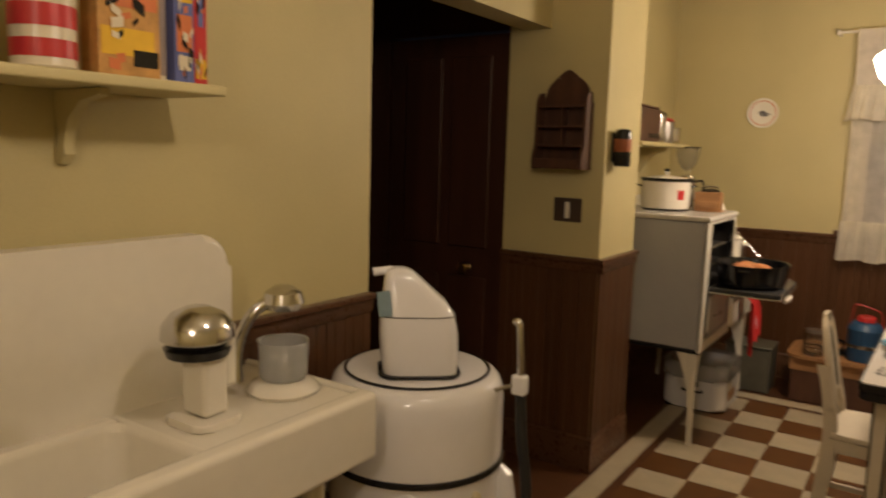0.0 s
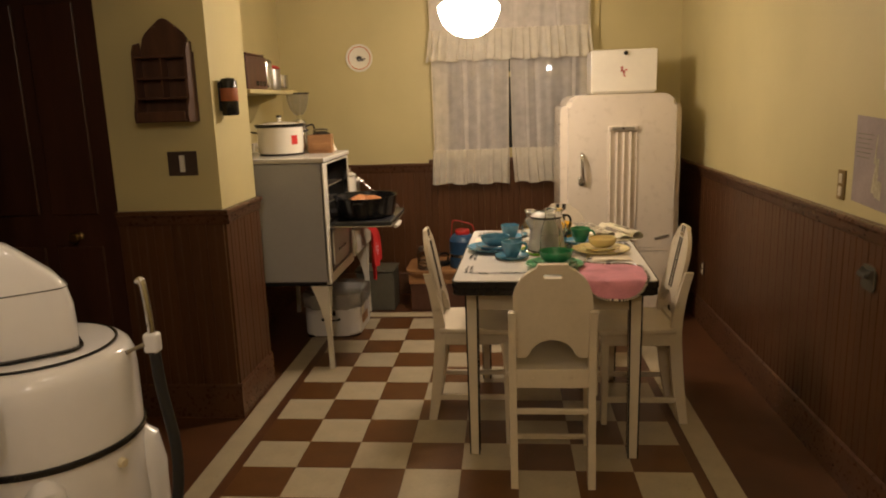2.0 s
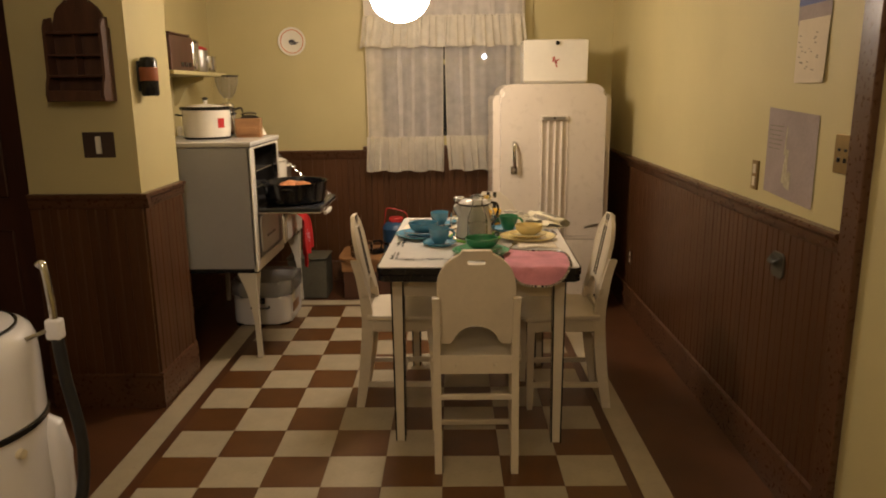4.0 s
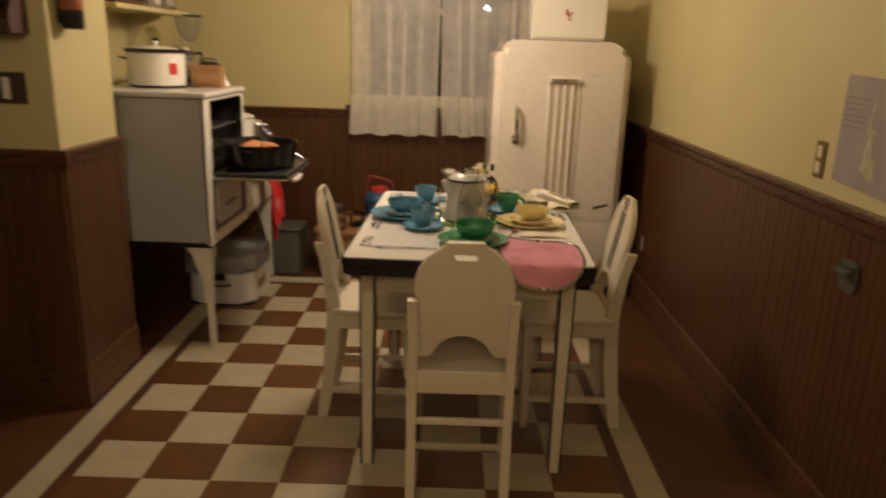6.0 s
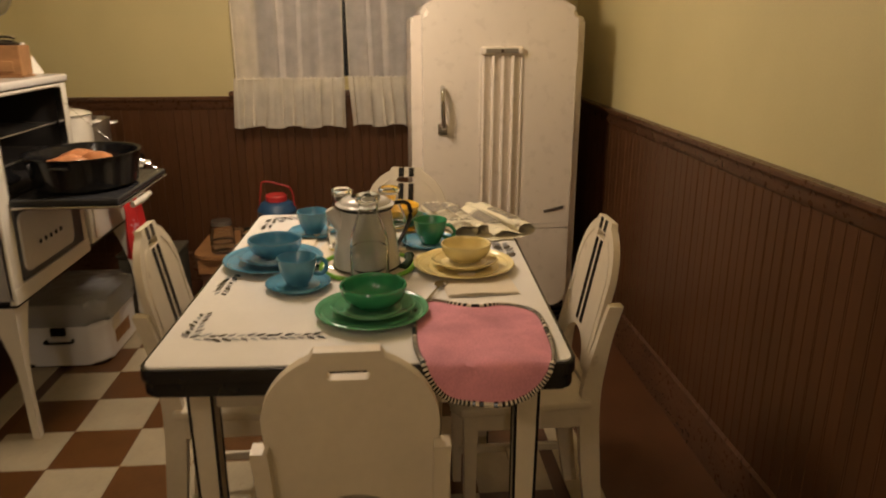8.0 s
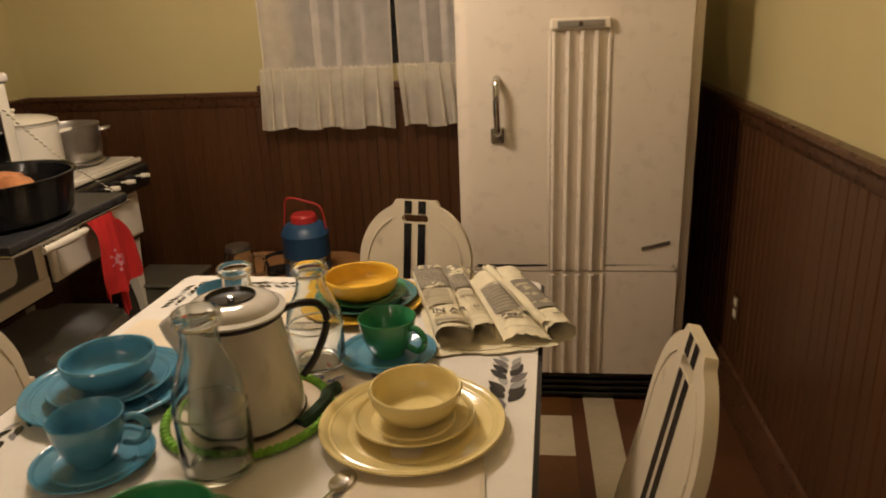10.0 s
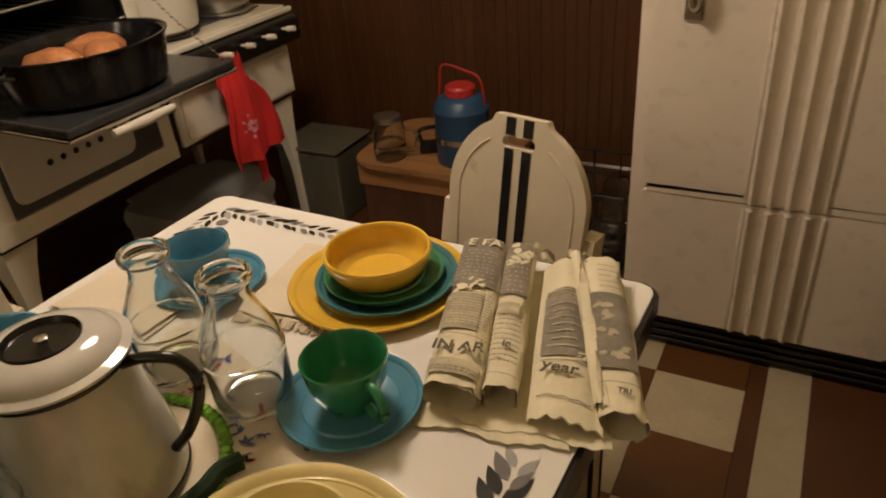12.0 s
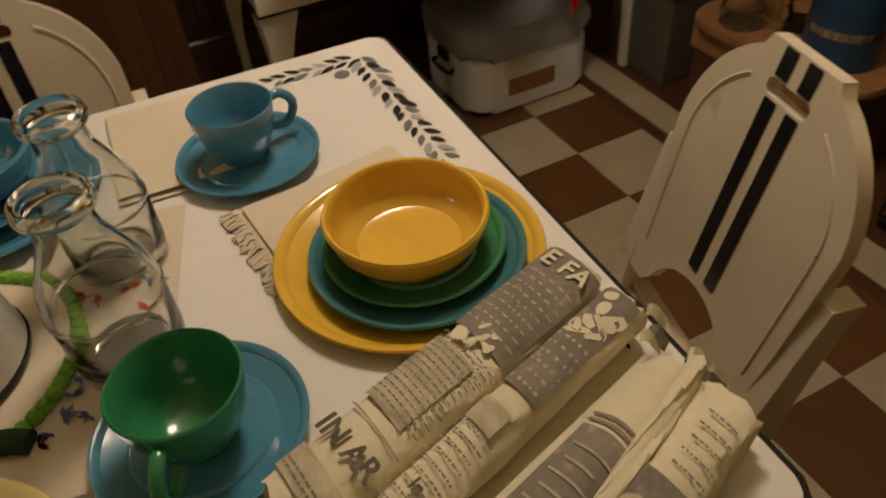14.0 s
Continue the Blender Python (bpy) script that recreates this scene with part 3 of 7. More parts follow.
    def ring(y, pts):
        vs = [bm.verts.new((x, y, z)) for x, z in pts]
        es = [bm.edges.new((vs[k], vs[(k + 1) % len(vs)])) for k in range(len(vs))]
        return vs, es
    shells = []
    for y in (-d, d):
        v1, e1 = ring(y, out)
        v2, e2 = ring(y, hole)
        bmesh.ops.triangle_fill(bm, use_beauty=True, edges=e1 + e2)
        shells.append((v1, v2))
    for a, b in zip(shells[0], shells[1]):
        for k in range(len(a)):
            bm.faces.new((a[k], a[(k + 1) % len(a)], b[(k + 1) % len(b)], b[k]))
    lean = pose(0, 0.048, 0.478) @ pose(0, 0, 0, 11) @ pose(0, 0, -0.47)
    bmesh.ops.transform(bm, matrix=lean, verts=bm.verts)
    back = part("backrest", bm, CHAIRPAINT, c, "ivory arched back panel with a hand hole", angle=30)
    for s in (-1, 1):
        st = bmesh.new()
        box(st, s * 0.018 - 0.0095, s * 0.018 + 0.0095, d, d + 0.0015, 0.598, 0.829)
        box(st, s * 0.018 - 0.0095, s * 0.018 + 0.0095, d, d + 0.0015, 0.853, 0.884)
        bmesh.ops.transform(st, matrix=lean, verts=st.verts)
        part("stripe", st, BLACK, back, "painted black stripe")
        # thin raised bead following the arch
        pts = [(s * 0.118, d, 0.56), (s * 0.122, d, 0.72)] + [(s * 0.122 * math.cos(radians(a)), d, 0.73 + 0.125 * math.sin(radians(a))) for a in (12, 24, 36, 48, 60)]
        bd = tube(smooth_path(pts, 4), 0.0022, 5)
        bmesh.ops.transform(bd, matrix=lean, verts=bd.verts)
        part("bead", bd, CHAIRPAINT, back)
        sc = lathe([(0, 0.0), (0.0075, 0.0), (0.0065, -0.003), (0, -0.004)], 12)
        bmesh.ops.transform(sc, matrix=pose(s * 0.072, 0.0135, 0.432, -90), verts=sc.verts)
        part("screw", sc, CHAIRPAINT, c)
    return c


first = chair_mesh()
CHAIRS = [
    ((0.219, 2.645, 0), 0, "ivory wooden chair with arched back pushed under the table end"),
    ((-0.290, 3.375, 0), -90, "ivory wooden chair with black stripes, on the table's stove side"),
    ((0.828, 3.352, 0), 90, "ivory wooden chair with black stripes between table and wainscot"),
    ((0.352, 4.078, 0), 167, "ivory wooden chair with black stripes near the refrigerator"),
]
for k, (p, a, lab) in enumerate(CHAIRS):
    if k == 0:
        first.matrix_world = pose(*p, 0, 0, a)
        tagged(first, lab)
    else:
        tagged(copy_thing(first, pose(*p, 0, 0, a)), lab)

# ---- table ----
TX0, TX1, TY0, TY1, TZ = -0.142, 0.642, 2.755, 3.845, 0.787
TURN_TABLE = pose(0.25, 3.30, 0, 0, 0, -2) @ pose(-0.25, -3.30, 0)


def leaf(bm, x, y, a, size, z):
    n = 6
    pts = []
    for k in range(n + 1):
        t = k / n
        pts.append((size * t, size * 0.19 * math.sin(math.pi * t ** 0.8)))
    for k in range(n - 1, 0, -1):
        t = k / n
        pts.append((size * t, -size * 0.19 * math.sin(math.pi * t ** 0.8)))
    ca, sa = math.cos(a), math.sin(a)
    vs = [bm.verts.new((x + u * ca - v * sa, y + u * sa + v * ca, z)) for u, v in pts]
    bm.faces.new(vs)


def table():
    t = thing("enamel_table", "white enamel topped kitchen table with black edges, set with dishes", "table")
    t.matrix_world = TURN_TABLE
    part("tabletop", prism(rounded(TX0 + 0.007, TX1 - 0.007, TY0 + 0.007, TY1 - 0.007, 0.020, 5), TZ - 0.006, TZ, 0.002), TABLETOP, t, "white porcelain enamel top")
    part("upper_edge", prism(rounded(TX0, TX1, TY0, TY1, 0.024, 5), TZ - 0.030, TZ - 0.0035, 0.006), BLACK, t, "glossy black enamel edge")
    part("lower_leaf", prism(rounded(TX0 + 0.004, TX1 - 0.004, TY0 + 0.004, TY1 - 0.004, 0.022, 5), TZ - 0.058, TZ - 0.033, 0.006), BLACK, t, "black edged sliding leaf")
    bm = bmesh.new()
    LX0, LX1, LY0, LY1 = -0.075, 0.573, 2.895, 3.735
    for x in (LX0, LX1):
        for y in (LY0, LY1):
            b = bmesh.new()
            lo = [b.verts.new((x + p * 0.019, y + q * 0.019, 0.002)) for p, q in ((-1, -1), (1, -1), (1, 1), (-1, 1))]
            hi = [b.verts.new((x + p * 0.024, y + q * 0.024, TZ - 0.0585)) for p, q in ((-1, -1), (1, -1), (1, 1), (-1, 1))]
            for k in range(4):
                b.faces.new((lo[k], lo[(k + 1) % 4], hi[(k + 1) % 4], hi[k]))
            b.faces.new(lo)
            b.faces.new(hi)
            bmesh.ops.bevel(b, geom=b.edges[:], offset=0.003, segments=1, profile=0.5, affect="EDGES")
            leg = part("leg", b, CHAIRPAINT, t, "white tapered table leg")
            for p, q in ((-1, -1), (1, -1), (1, 1), (-1, 1)):
                e = tube([(x + p * 0.0185, y + q * 0.0185, 0.004), (x + p * 0.0235, y + q * 0.0235, TZ - 0.0595)], 0.0034, 6)
                part("edge_stripe", e, BLACK, leg)
    for nm, a in (("apron", (LX0 + 0.026, LX1 - 0.026, LY0 - 0.01, LY0 + 0.01, 0.635, TZ - 0.0585)), ("apron", (LX0 + 0.026, LX1 - 0.026, LY1 - 0.01, LY1 + 0.01, 0.635, TZ - 0.0585)), ("apron", (LX0 - 0.01, LX0 + 0.01, LY0 + 0.026, LY1 - 0.026, 0.635, TZ - 0.0585)), ("apron", (LX1 - 0.01, LX1 + 0.01, LY0 + 0.026, LY1 - 0.026, 0.635, TZ - 0.0585))):
        part(nm, cube(*a, 0.003), CHAIRPAINT, t)
    bm.free()
    rnd = random.Random(4)

    def sprig(x0, y0, x1, y1, size=0.030):
        """Pointed leaves in pairs along a line, tapering to its end."""
        bk, bg, bp = bmesh.new(), bmesh.new(), bmesh.new()
        run = math.hypot(x1 - x0, y1 - y0)
        way = math.atan2(y1 - y0, x1 - x0)
        n = int(run / 0.0088)
        for k in range(n):
            d = run * k / n
            side = (-1) ** k
            off = 0.003 * side
            a = way + side * rnd.uniform(0.35, 0.75)
            sz = size * (1.0 - 0.35 * k / n) * rnd.uniform(0.8, 1.15)
            leaf((bk, bg, bk, bp)[(k * 7 + int(rnd.random() * 2)) % 4], x0 + d * math.cos(way) - off * math.sin(way), y0 + d * math.sin(way) + off * math.cos(way), a, sz, TZ + 0.0006 + 0.00004 * k)
        for nm_b, bm_, mat_ in (("printed black leaves", bk, LEAFK), ("printed grey leaves", bg, LEAFG), ("printed pale grey leaves", bp, LEAFP)):
            tagged(part("leaf_border", bm_, mat_, t, nm_b), kind="stuff")

    X0, X1, Y0, Y1 = -0.088, 0.585, 2.885, 3.790
    sprig(X0, Y0, X0 + 0.255, Y0), sprig(X0, Y0, X0, Y0 + 0.125)
    sprig(X0, Y0 + 0.375, X0, Y0 + 0.235)
    sprig(X0, Y1, X0 + 0.27, Y1), sprig(X0, Y1, X0, Y1 - 0.125)
    sprig(X1 + 0.008, 3.350, X1 + 0.008, 3.49, 0.050), sprig(X1 + 0.008, 3.350, X1 - 0.05, 3.345, 0.034), sprig(X1, Y1, X1 - 0.20, Y1), sprig(X1, Y1, X1, Y1 - 0.12)
    for x, y in ((X0 + 0.03, Y1 - 0.035), (X1 - 0.002, 3.352)):
        part("rosette", lathe([(0, TZ + 0.0012), (0.010, TZ + 0.0011), (0.0105, TZ + 0.0004)], 14, (x, y, 0)), LEAFG, t, "small printed grey rosette")
    return t


table()

# ---- dishes ----
Z0 = TZ + 0.001


def plate_bm(r, h=0.018):
    prof = [(0, 0.004), (r * 0.45, 0.004), (r * 0.5, 0), (r * 0.56, 0.0), (r * 0.62, 0.005), (r * 0.97, h - 0.003), (r, h - 0.001), (r * 0.99, h + 0.001), (r * 0.96, h + 0.0005)]
    for k in range(4):
        q = 0.92 - 0.05 * k
        prof += [(r * q, h - 0.0035 - 0.0025 * k + 0.0012), (r * (q - 0.025), h - 0.0055 - 0.0025 * k)]
    prof += [(r * 0.66, 0.0085), (r * 0.6, 0.007), (0, 0.006)]
    return lathe(prof, 56)


def bowl_bm(r, h):
    return lathe([(0, 0.003), (r * 0.5, 0.003), (r * 0.52, 0), (r * 0.6, 0), (r * 0.64, 0.005), (r * 0.84, h * 0.28), (r * 0.95, h * 0.6), (r * 0.99, h * 0.88), (r, h * 0.96), (r * 0.975, h + 0.0015), (r * 0.94, h + 0.0012), (r * 0.905, h * 0.95), (r * 0.895, h * 0.8), (r * 0.87, h * 0.5), (r * 0.80, h * 0.25), (r * 0.68, h * 0.12), (r * 0.5, 0.0045), (0, 0.004)], 56)


def cup_bm(r, h):
    return lathe([(0, 0.003), (r * 0.42, 0.003), (r * 0.44, 0), (r * 0.54, 0), (r * 0.56, 0.004), (r * 0.72, h * 0.22), (r * 0.9, h * 0.55), (r * 0.97, h * 0.85), (r, h), (r * 0.97, h + 0.0015), (r * 0.93, h - 0.001), (r * 0.86, h * 0.55), (r * 0.68, h * 0.25), (r * 0.4, h * 0.12), (0, h * 0.1)], 48)


def dish(kind, x, y, z, r, h, mat, label, turn=0):
    bm = {"plate": plate_bm, "saucer": plate_bm, "bowl": bowl_bm, "cup": cup_bm}[kind](r, h)
    if kind == "cup":
        c = thing("cup", label, "cup", (x, y, z), turn)
        part("cup_body", bm, mat, c)
        pts = [(r * 0.93, 0, h * 0.82)] + [(r * 0.95 + 0.026 * math.sin(a), 0, h * 0.55 + 0.021 * math.cos(a)) for a in (0.4, 0.9, 1.5, 2.1, 2.7)] + [(r * 0.82, 0, h * 0.32)]
        part("handle", tube(smooth_path(pts, 4), 0.0052, 10), mat, c, "ring handle")
        return c
    c = thing(kind, label, kind, (x, y, z), turn)
    part(kind + "_body", bm, mat, c)
    part("foot_ring", lathe([(r * 0.44, 0.0), (r * 0.49, 0.0), (r * 0.49, 0.0029), (r * 0.44, 0.0029)], 32), mat, c)
    return c


dish("plate", 0.250, 2.985, Z0, 0.118, 0.018, GREENL, "light green glazed dinner plate at the table end")
dish("plate", 0.252, 2.987, Z0 + 0.012, 0.088, 0.015, GREENL, "small light green plate on a green dinner plate")
dish("bowl", 0.254, 2.988, Z0 + 0.024, 0.070, 0.044, GREEN, "medium green glazed bowl stacked on green plates")
dish("plate", 0.472, 3.270, Z0, 0.125, 0.018, PALE, "pale yellow ringed dinner plate")
dish("plate", 0.474, 3.272, Z0 + 0.012, 0.082, 0.015, PALE, "pale yellow small plate on a pale yellow dinner plate")
dish("bowl", 0.478, 3.274, Z0 + 0.024, 0.062, 0.040, PALE, "pale yellow bowl stacked on pale yellow plates")
dish("plate", -0.003, 3.345, Z0, 0.125, 0.018, TURQ, "turquoise blue dinner plate near the stove side")
dish("plate", 0.0, 3.345, Z0 + 0.012, 0.090, 0.015, TURQ, "small turquoise plate on a turquoise dinner plate")
dish("bowl", 0.003, 3.345, Z0 + 0.024, 0.068, 0.042, TURQ, "turquoise bowl stacked on turquoise plates")
dish("saucer", 0.078, 3.168, Z0, 0.075, 0.014, TURQ, "turquoise saucer under a turquoise cup")
dish("cup", 0.077, 3.170, Z0 + 0.008, 0.046, 0.064, TURQ, "turquoise cup on its saucer next to the turquoise plates", 20)
dish("saucer", 0.078, 3.610, Z0, 0.078, 0.014, TURQ, "turquoise saucer at the far table end")
dish("cup", 0.072, 3.606, Z0 + 0.008, 0.045, 0.062, TURQ, "turquoise cup on a saucer at the far table end", 100)
dish("saucer", 0.400, 3.480, Z0, 0.080, 0.014, TURQ, "turquoise saucer under a green cup")
dish("cup", 0.402, 3.478, Z0 + 0.008, 0.047, 0.064, GREEN, "medium green cup on a turquoise saucer", -25)
dish("plate", 0.306, 3.695, Z0, 0.124, 0.014, GOLD, "golden yellow dinner plate")
dish("plate", 0.318, 3.698, Z0 + 0.008, 0.098, 0.014, TEAL, "teal ringed plate on a golden yellow plate")
dish("plate", 0.315, 3.697, Z0 + 0.015, 0.082, 0.014, GREEN2, "light green plate under a yellow bowl")
dish("bowl", 0.311, 3.694, Z0 + 0.020, 0.073, 0.042, GOLD, "golden yellow bowl on a stack of three plates")


def milk_bottle(x, y, turn, label, tall=1.0):
    b = thing("milk_bottle", label, "bottle", (x, y, Z0), turn, "milk bottles")
    b.scale = (1, 1, tall)
    prof = [(0, 0.008), (0.030, 0.006), (0.038, 0.0), (0.043, 0.006), (0.0445, 0.03), (0.0445, 0.10), (0.041, 0.122), (0.030, 0.152), (0.0235, 0.172), (0.022, 0.186), (0.0228, 0.1945), (0.0205, 0.1945), (0.0192, 0.184), (0.0205, 0.170), (0.0275, 0.150), (0.038, 0.121), (0.0412, 0.10), (0.0412, 0.03), (0.036, 0.013), (0, 0.012)]
    part("bottle_glass", lathe(prof, 40), GLASS, b, "clear pressed glass body")
    part("bottle_lip", lathe([(0.0212, 0.1955), (0.0245, 0.1965), (0.0285, 0.201), (0.029, 0.207), (0.0275, 0.214), (0.0245, 0.2165), (0.0225, 0.212), (0.0205, 0.200), (0.0212, 0.1955)], 40), GLASS, b, "thick glass lip")
    part("embossed_ring", lathe([(0.0446, 0.088), (0.0456, 0.089), (0.0456, 0.092), (0.0446, 0.093)], 40), GLASS, b)


milk_bottle(0.243, 3.172, 0, "empty clear glass quart milk bottle in front of the coffee pot", 1.0)
milk_bottle(0.292, 3.449, 40, "short empty clear glass milk bottle beside the green cup", 0.79)
milk_bottle(0.168, 3.458, 70, "short empty clear glass milk bottle near the far turquoise cup", 0.77)


def coffee_pot():
    p = thing("coffee_pot", "white enamel coffee pot with black handle on a crocheted mat", "coffee pot", (0.233, 3.290, Z0 + 0.008), 0)
    part("pot_body", lathe([(0, 0.002), (0.078, 0.0), (0.083, 0.006), (0.081, 0.03), (0.074, 0.08), (0.066, 0.12), (0.062, 0.146), (0.065, 0.149), (0.062, 0.151), (0.058, 0.147), (0.06, 0.12), (0.075, 0.03), (0, 0.008)], 56), POTWHITE, p, "white enamel tapered body")
    part("rim_band", lathe([(0.0655, 0.147), (0.0675, 0.149), (0.0675, 0.152), (0.0655, 0.154)], 48), BLACK, p, "black enamel rim")
    part("lid", lathe([(0.066, 0.154), (0.0705, 0.1555), (0.0710, 0.1585), (0.0665, 0.1600), (0.0625, 0.1612), (0.0600, 0.1655), (0.0530, 0.1710), (0.042, 0.1745), (0.036, 0.1755), (0.034, 0.1755), (0.032, 0.171), (0.010, 0.168), (0, 0.168)], 56), POTWHITE, p, "white enamel lid with a sunk centre")
    part("lid_well", lathe([(0, 0.1685), (0.024, 0.1688), (0.0325, 0.1724), (0.0335, 0.1772), (0.0325, 0.1778), (0.030, 0.172), (0.014, 0.1692), (0, 0.169)], 32), BLACK, p, "dark sunken lid centre")
    part("lid_knob", lathe([(0, 0.169), (0.005, 0.169), (0.004, 0.174), (0.006, 0.177), (0, 0.179)], 16), CHROME, p)
    a = radians(26)
    ca, sa = math.cos(a), math.sin(a)
    h = [(0.060, 0.144), (0.085, 0.150), (0.112, 0.146), (0.124, 0.125), (0.118, 0.095), (0.100, 0.060), (0.083, 0.040)]
    part("handle", tube(smooth_path([(r * ca, r * sa, z) for r, z in h], 5), 0.0055, 10), BLACK, p, "black bent handle")
    a = radians(195)
    ca, sa = math.cos(a), math.sin(a)
    part("spout", tube([(0.055 * ca, 0.055 * sa, 0.105), (0.078 * ca, 0.078 * sa, 0.135), (0.088 * ca, 0.088 * sa, 0.150)], 0.016, 14, radii=[0.022, 0.016, 0.010]), POTWHITE, p, "short white spout")
    part("foot_band", lathe([(0.0795, 0.0005), (0.0845, 0.003), (0.0845, 0.006), (0.0815, 0.009)], 48), BLACK, p)


coffee_pot()


def crochet_mat():
    m = thing("crocheted_mat", "round white crocheted hot mat with a bright green edge", "mat", (0.234, 3.296, Z0), 0)
    part("mat_centre", lathe([(0, 0.0), (0.104, 0.0), (0.107, 0.003), (0.104, 0.006), (0, 0.0065)], 48), CLOTH, m)
    bm = bmesh.new()
    for k in range(64):
        a = 2 * math.pi * k / 64
        c = Vector((0.113 * math.cos(a), 0.113 * math.sin(a), 0.006))
        b2 = lathe([(0, -0.005), (0.0068, -0.002), (0.0075, 0.001), (0.0045, 0.0055), (0, 0.0065)], 8, c, bm=bm)
    part("green_edge", bm, GREENCLOTH, m, "bright green crocheted edge")


crochet_mat()
mh = thing("mat_handle_cloth", "dark green crocheted loop lying beside the hot mat", "mat", (-0.002, -0.024, Z0))
part("loop", tube(smooth_path([(0.322, 3.285, 0.009), (0.335, 3.31, 0.012), (0.341, 3.34, 0.012), (0.338, 3.368, 0.010), (0.347, 3.388, 0.008)], 5), 0.01, 8, radii=None), LOOPGREEN, mh)
# printed cloth under the mat
bm = sheet(lambda u, v: (0.085 + 0.30 * u + 0.03 * v, 3.385 + 0.145 * v - 0.085 * u, Z0 + 0.0005 + 0.0012 * math.sin(9 * u) * math.sin(7 * v) + 0.0012), 20, 12)
cl = part("printed_cloth", bm, CLOTH, None, "folded white cloth with a faded red and blue floral print")
tagged(cl, category="cloth")
rnd = random.Random(9)
for nm, mat, n in (("red_flower_print", REDP, 13), ("blue_flower_print", STRIPEBLUE, 14)):
    bm = bmesh.new()
    for k in range(n):
        u, v = rnd.uniform(0.35, 0.95), rnd.uniform(0.1, 0.9)
        x, y = 0.085 + 0.30 * u + 0.03 * v, 3.385 + 0.145 * v - 0.085 * u
        for q in range(4):
            leaf(bm, x, y, rnd.uniform(0, 6.28), rnd.uniform(0.007, 0.014), Z0 + 0.0038)
    tagged(part(nm, bm, mat, cl), kind="stuff")


def napkin(x0, x1, y0, y1, turn, label, fringe=0):
    cx, cy = (x0 + x1) / 2, (y0 + y1) / 2
    t = thing("napkin", label, "napkin", (cx, cy, Z0), turn)
    w, d = (x1 - x0) / 2, (y1 - y0) / 2
    rr = random.Random(int(cx * 1000) + 5)
    ph = [rr.uniform(0, 6) for _ in range(3)]
    part("cloth_body", sheet(lambda u, v: (-w + 2 * w * u, -d + 2 * d * v, 0.0025 + 0.001 * math.sin(6 * u + ph[0]) * math.sin(5 * v + ph[1])), 24, 16, 0.0012), CLOTH, t)
    part("fold", sheet(lambda u, v: (-w * 0.96 + 1.9 * w * u, -d * 0.95 + 1.88 * d * v, 0.006 + 0.0014 * math.sin(7 * u + ph[2])), 24, 10, 0.0012), CLOTH, t)
    if fringe:
        bm = bmesh.new()
        for k in range(fringe):
            yy = -d + 2 * d * (k + 0.5) / fringe
            tube([(fringe and -w, yy, 0.004), (-w - 0.006, yy + rr.uniform(-0.004, 0.004), 0.0035 + rr.uniform(0, 0.003)), (-w - rr.uniform(0.013, 0.021), yy + rr.uniform(-0.005, 0.005), 0.002)], 0.0015, 5, bm=bm)
        part("fringe", bm, CLOTH, t, "short cotton fringe")


napkin(0.41, 0.575, 3.075, 3.225, 4, "folded cream napkin beside the pale yellow plate", 0)
napkin(0.125, 0.305, 3.602, 3.737, 96, "cream napkin with a fringed edge beside the golden plate", 64)
napkin(-0.10, 0.094, 3.475, 3.60, -3, "folded cream napkin with a faint print", 0)


def utensil(kind, x, y, turn, label):
    t = thing(kind, label, kind, (x, y, Z0 + 0.001), turn)
    part("utensil_handle", tube([(0, 0, 0.003), (0.05, 0, 0.004), (0.10, 0, 0.006), (0.118, 0, 0.004)], 0.003, 8, radii=[0.005, 0.004, 0.0022, 0.003]), CHROME, t)
    part("utensil_head", lathe([(0, 0.0015), (0.012, 0.002), (0.0155, 0.005), (0.0152, 0.006), (0.011, 0.0035), (0, 0.003)], 20, (0.136, 0, 0), sx=1.4, sy=1.0), CHROME, t)


utensil("spoon", 0.155, 3.275, 150, "chrome spoon beside the turquoise plates")
utensil("spoon", 0.36, 3.02, 70, "chrome spoon beside the green plates")


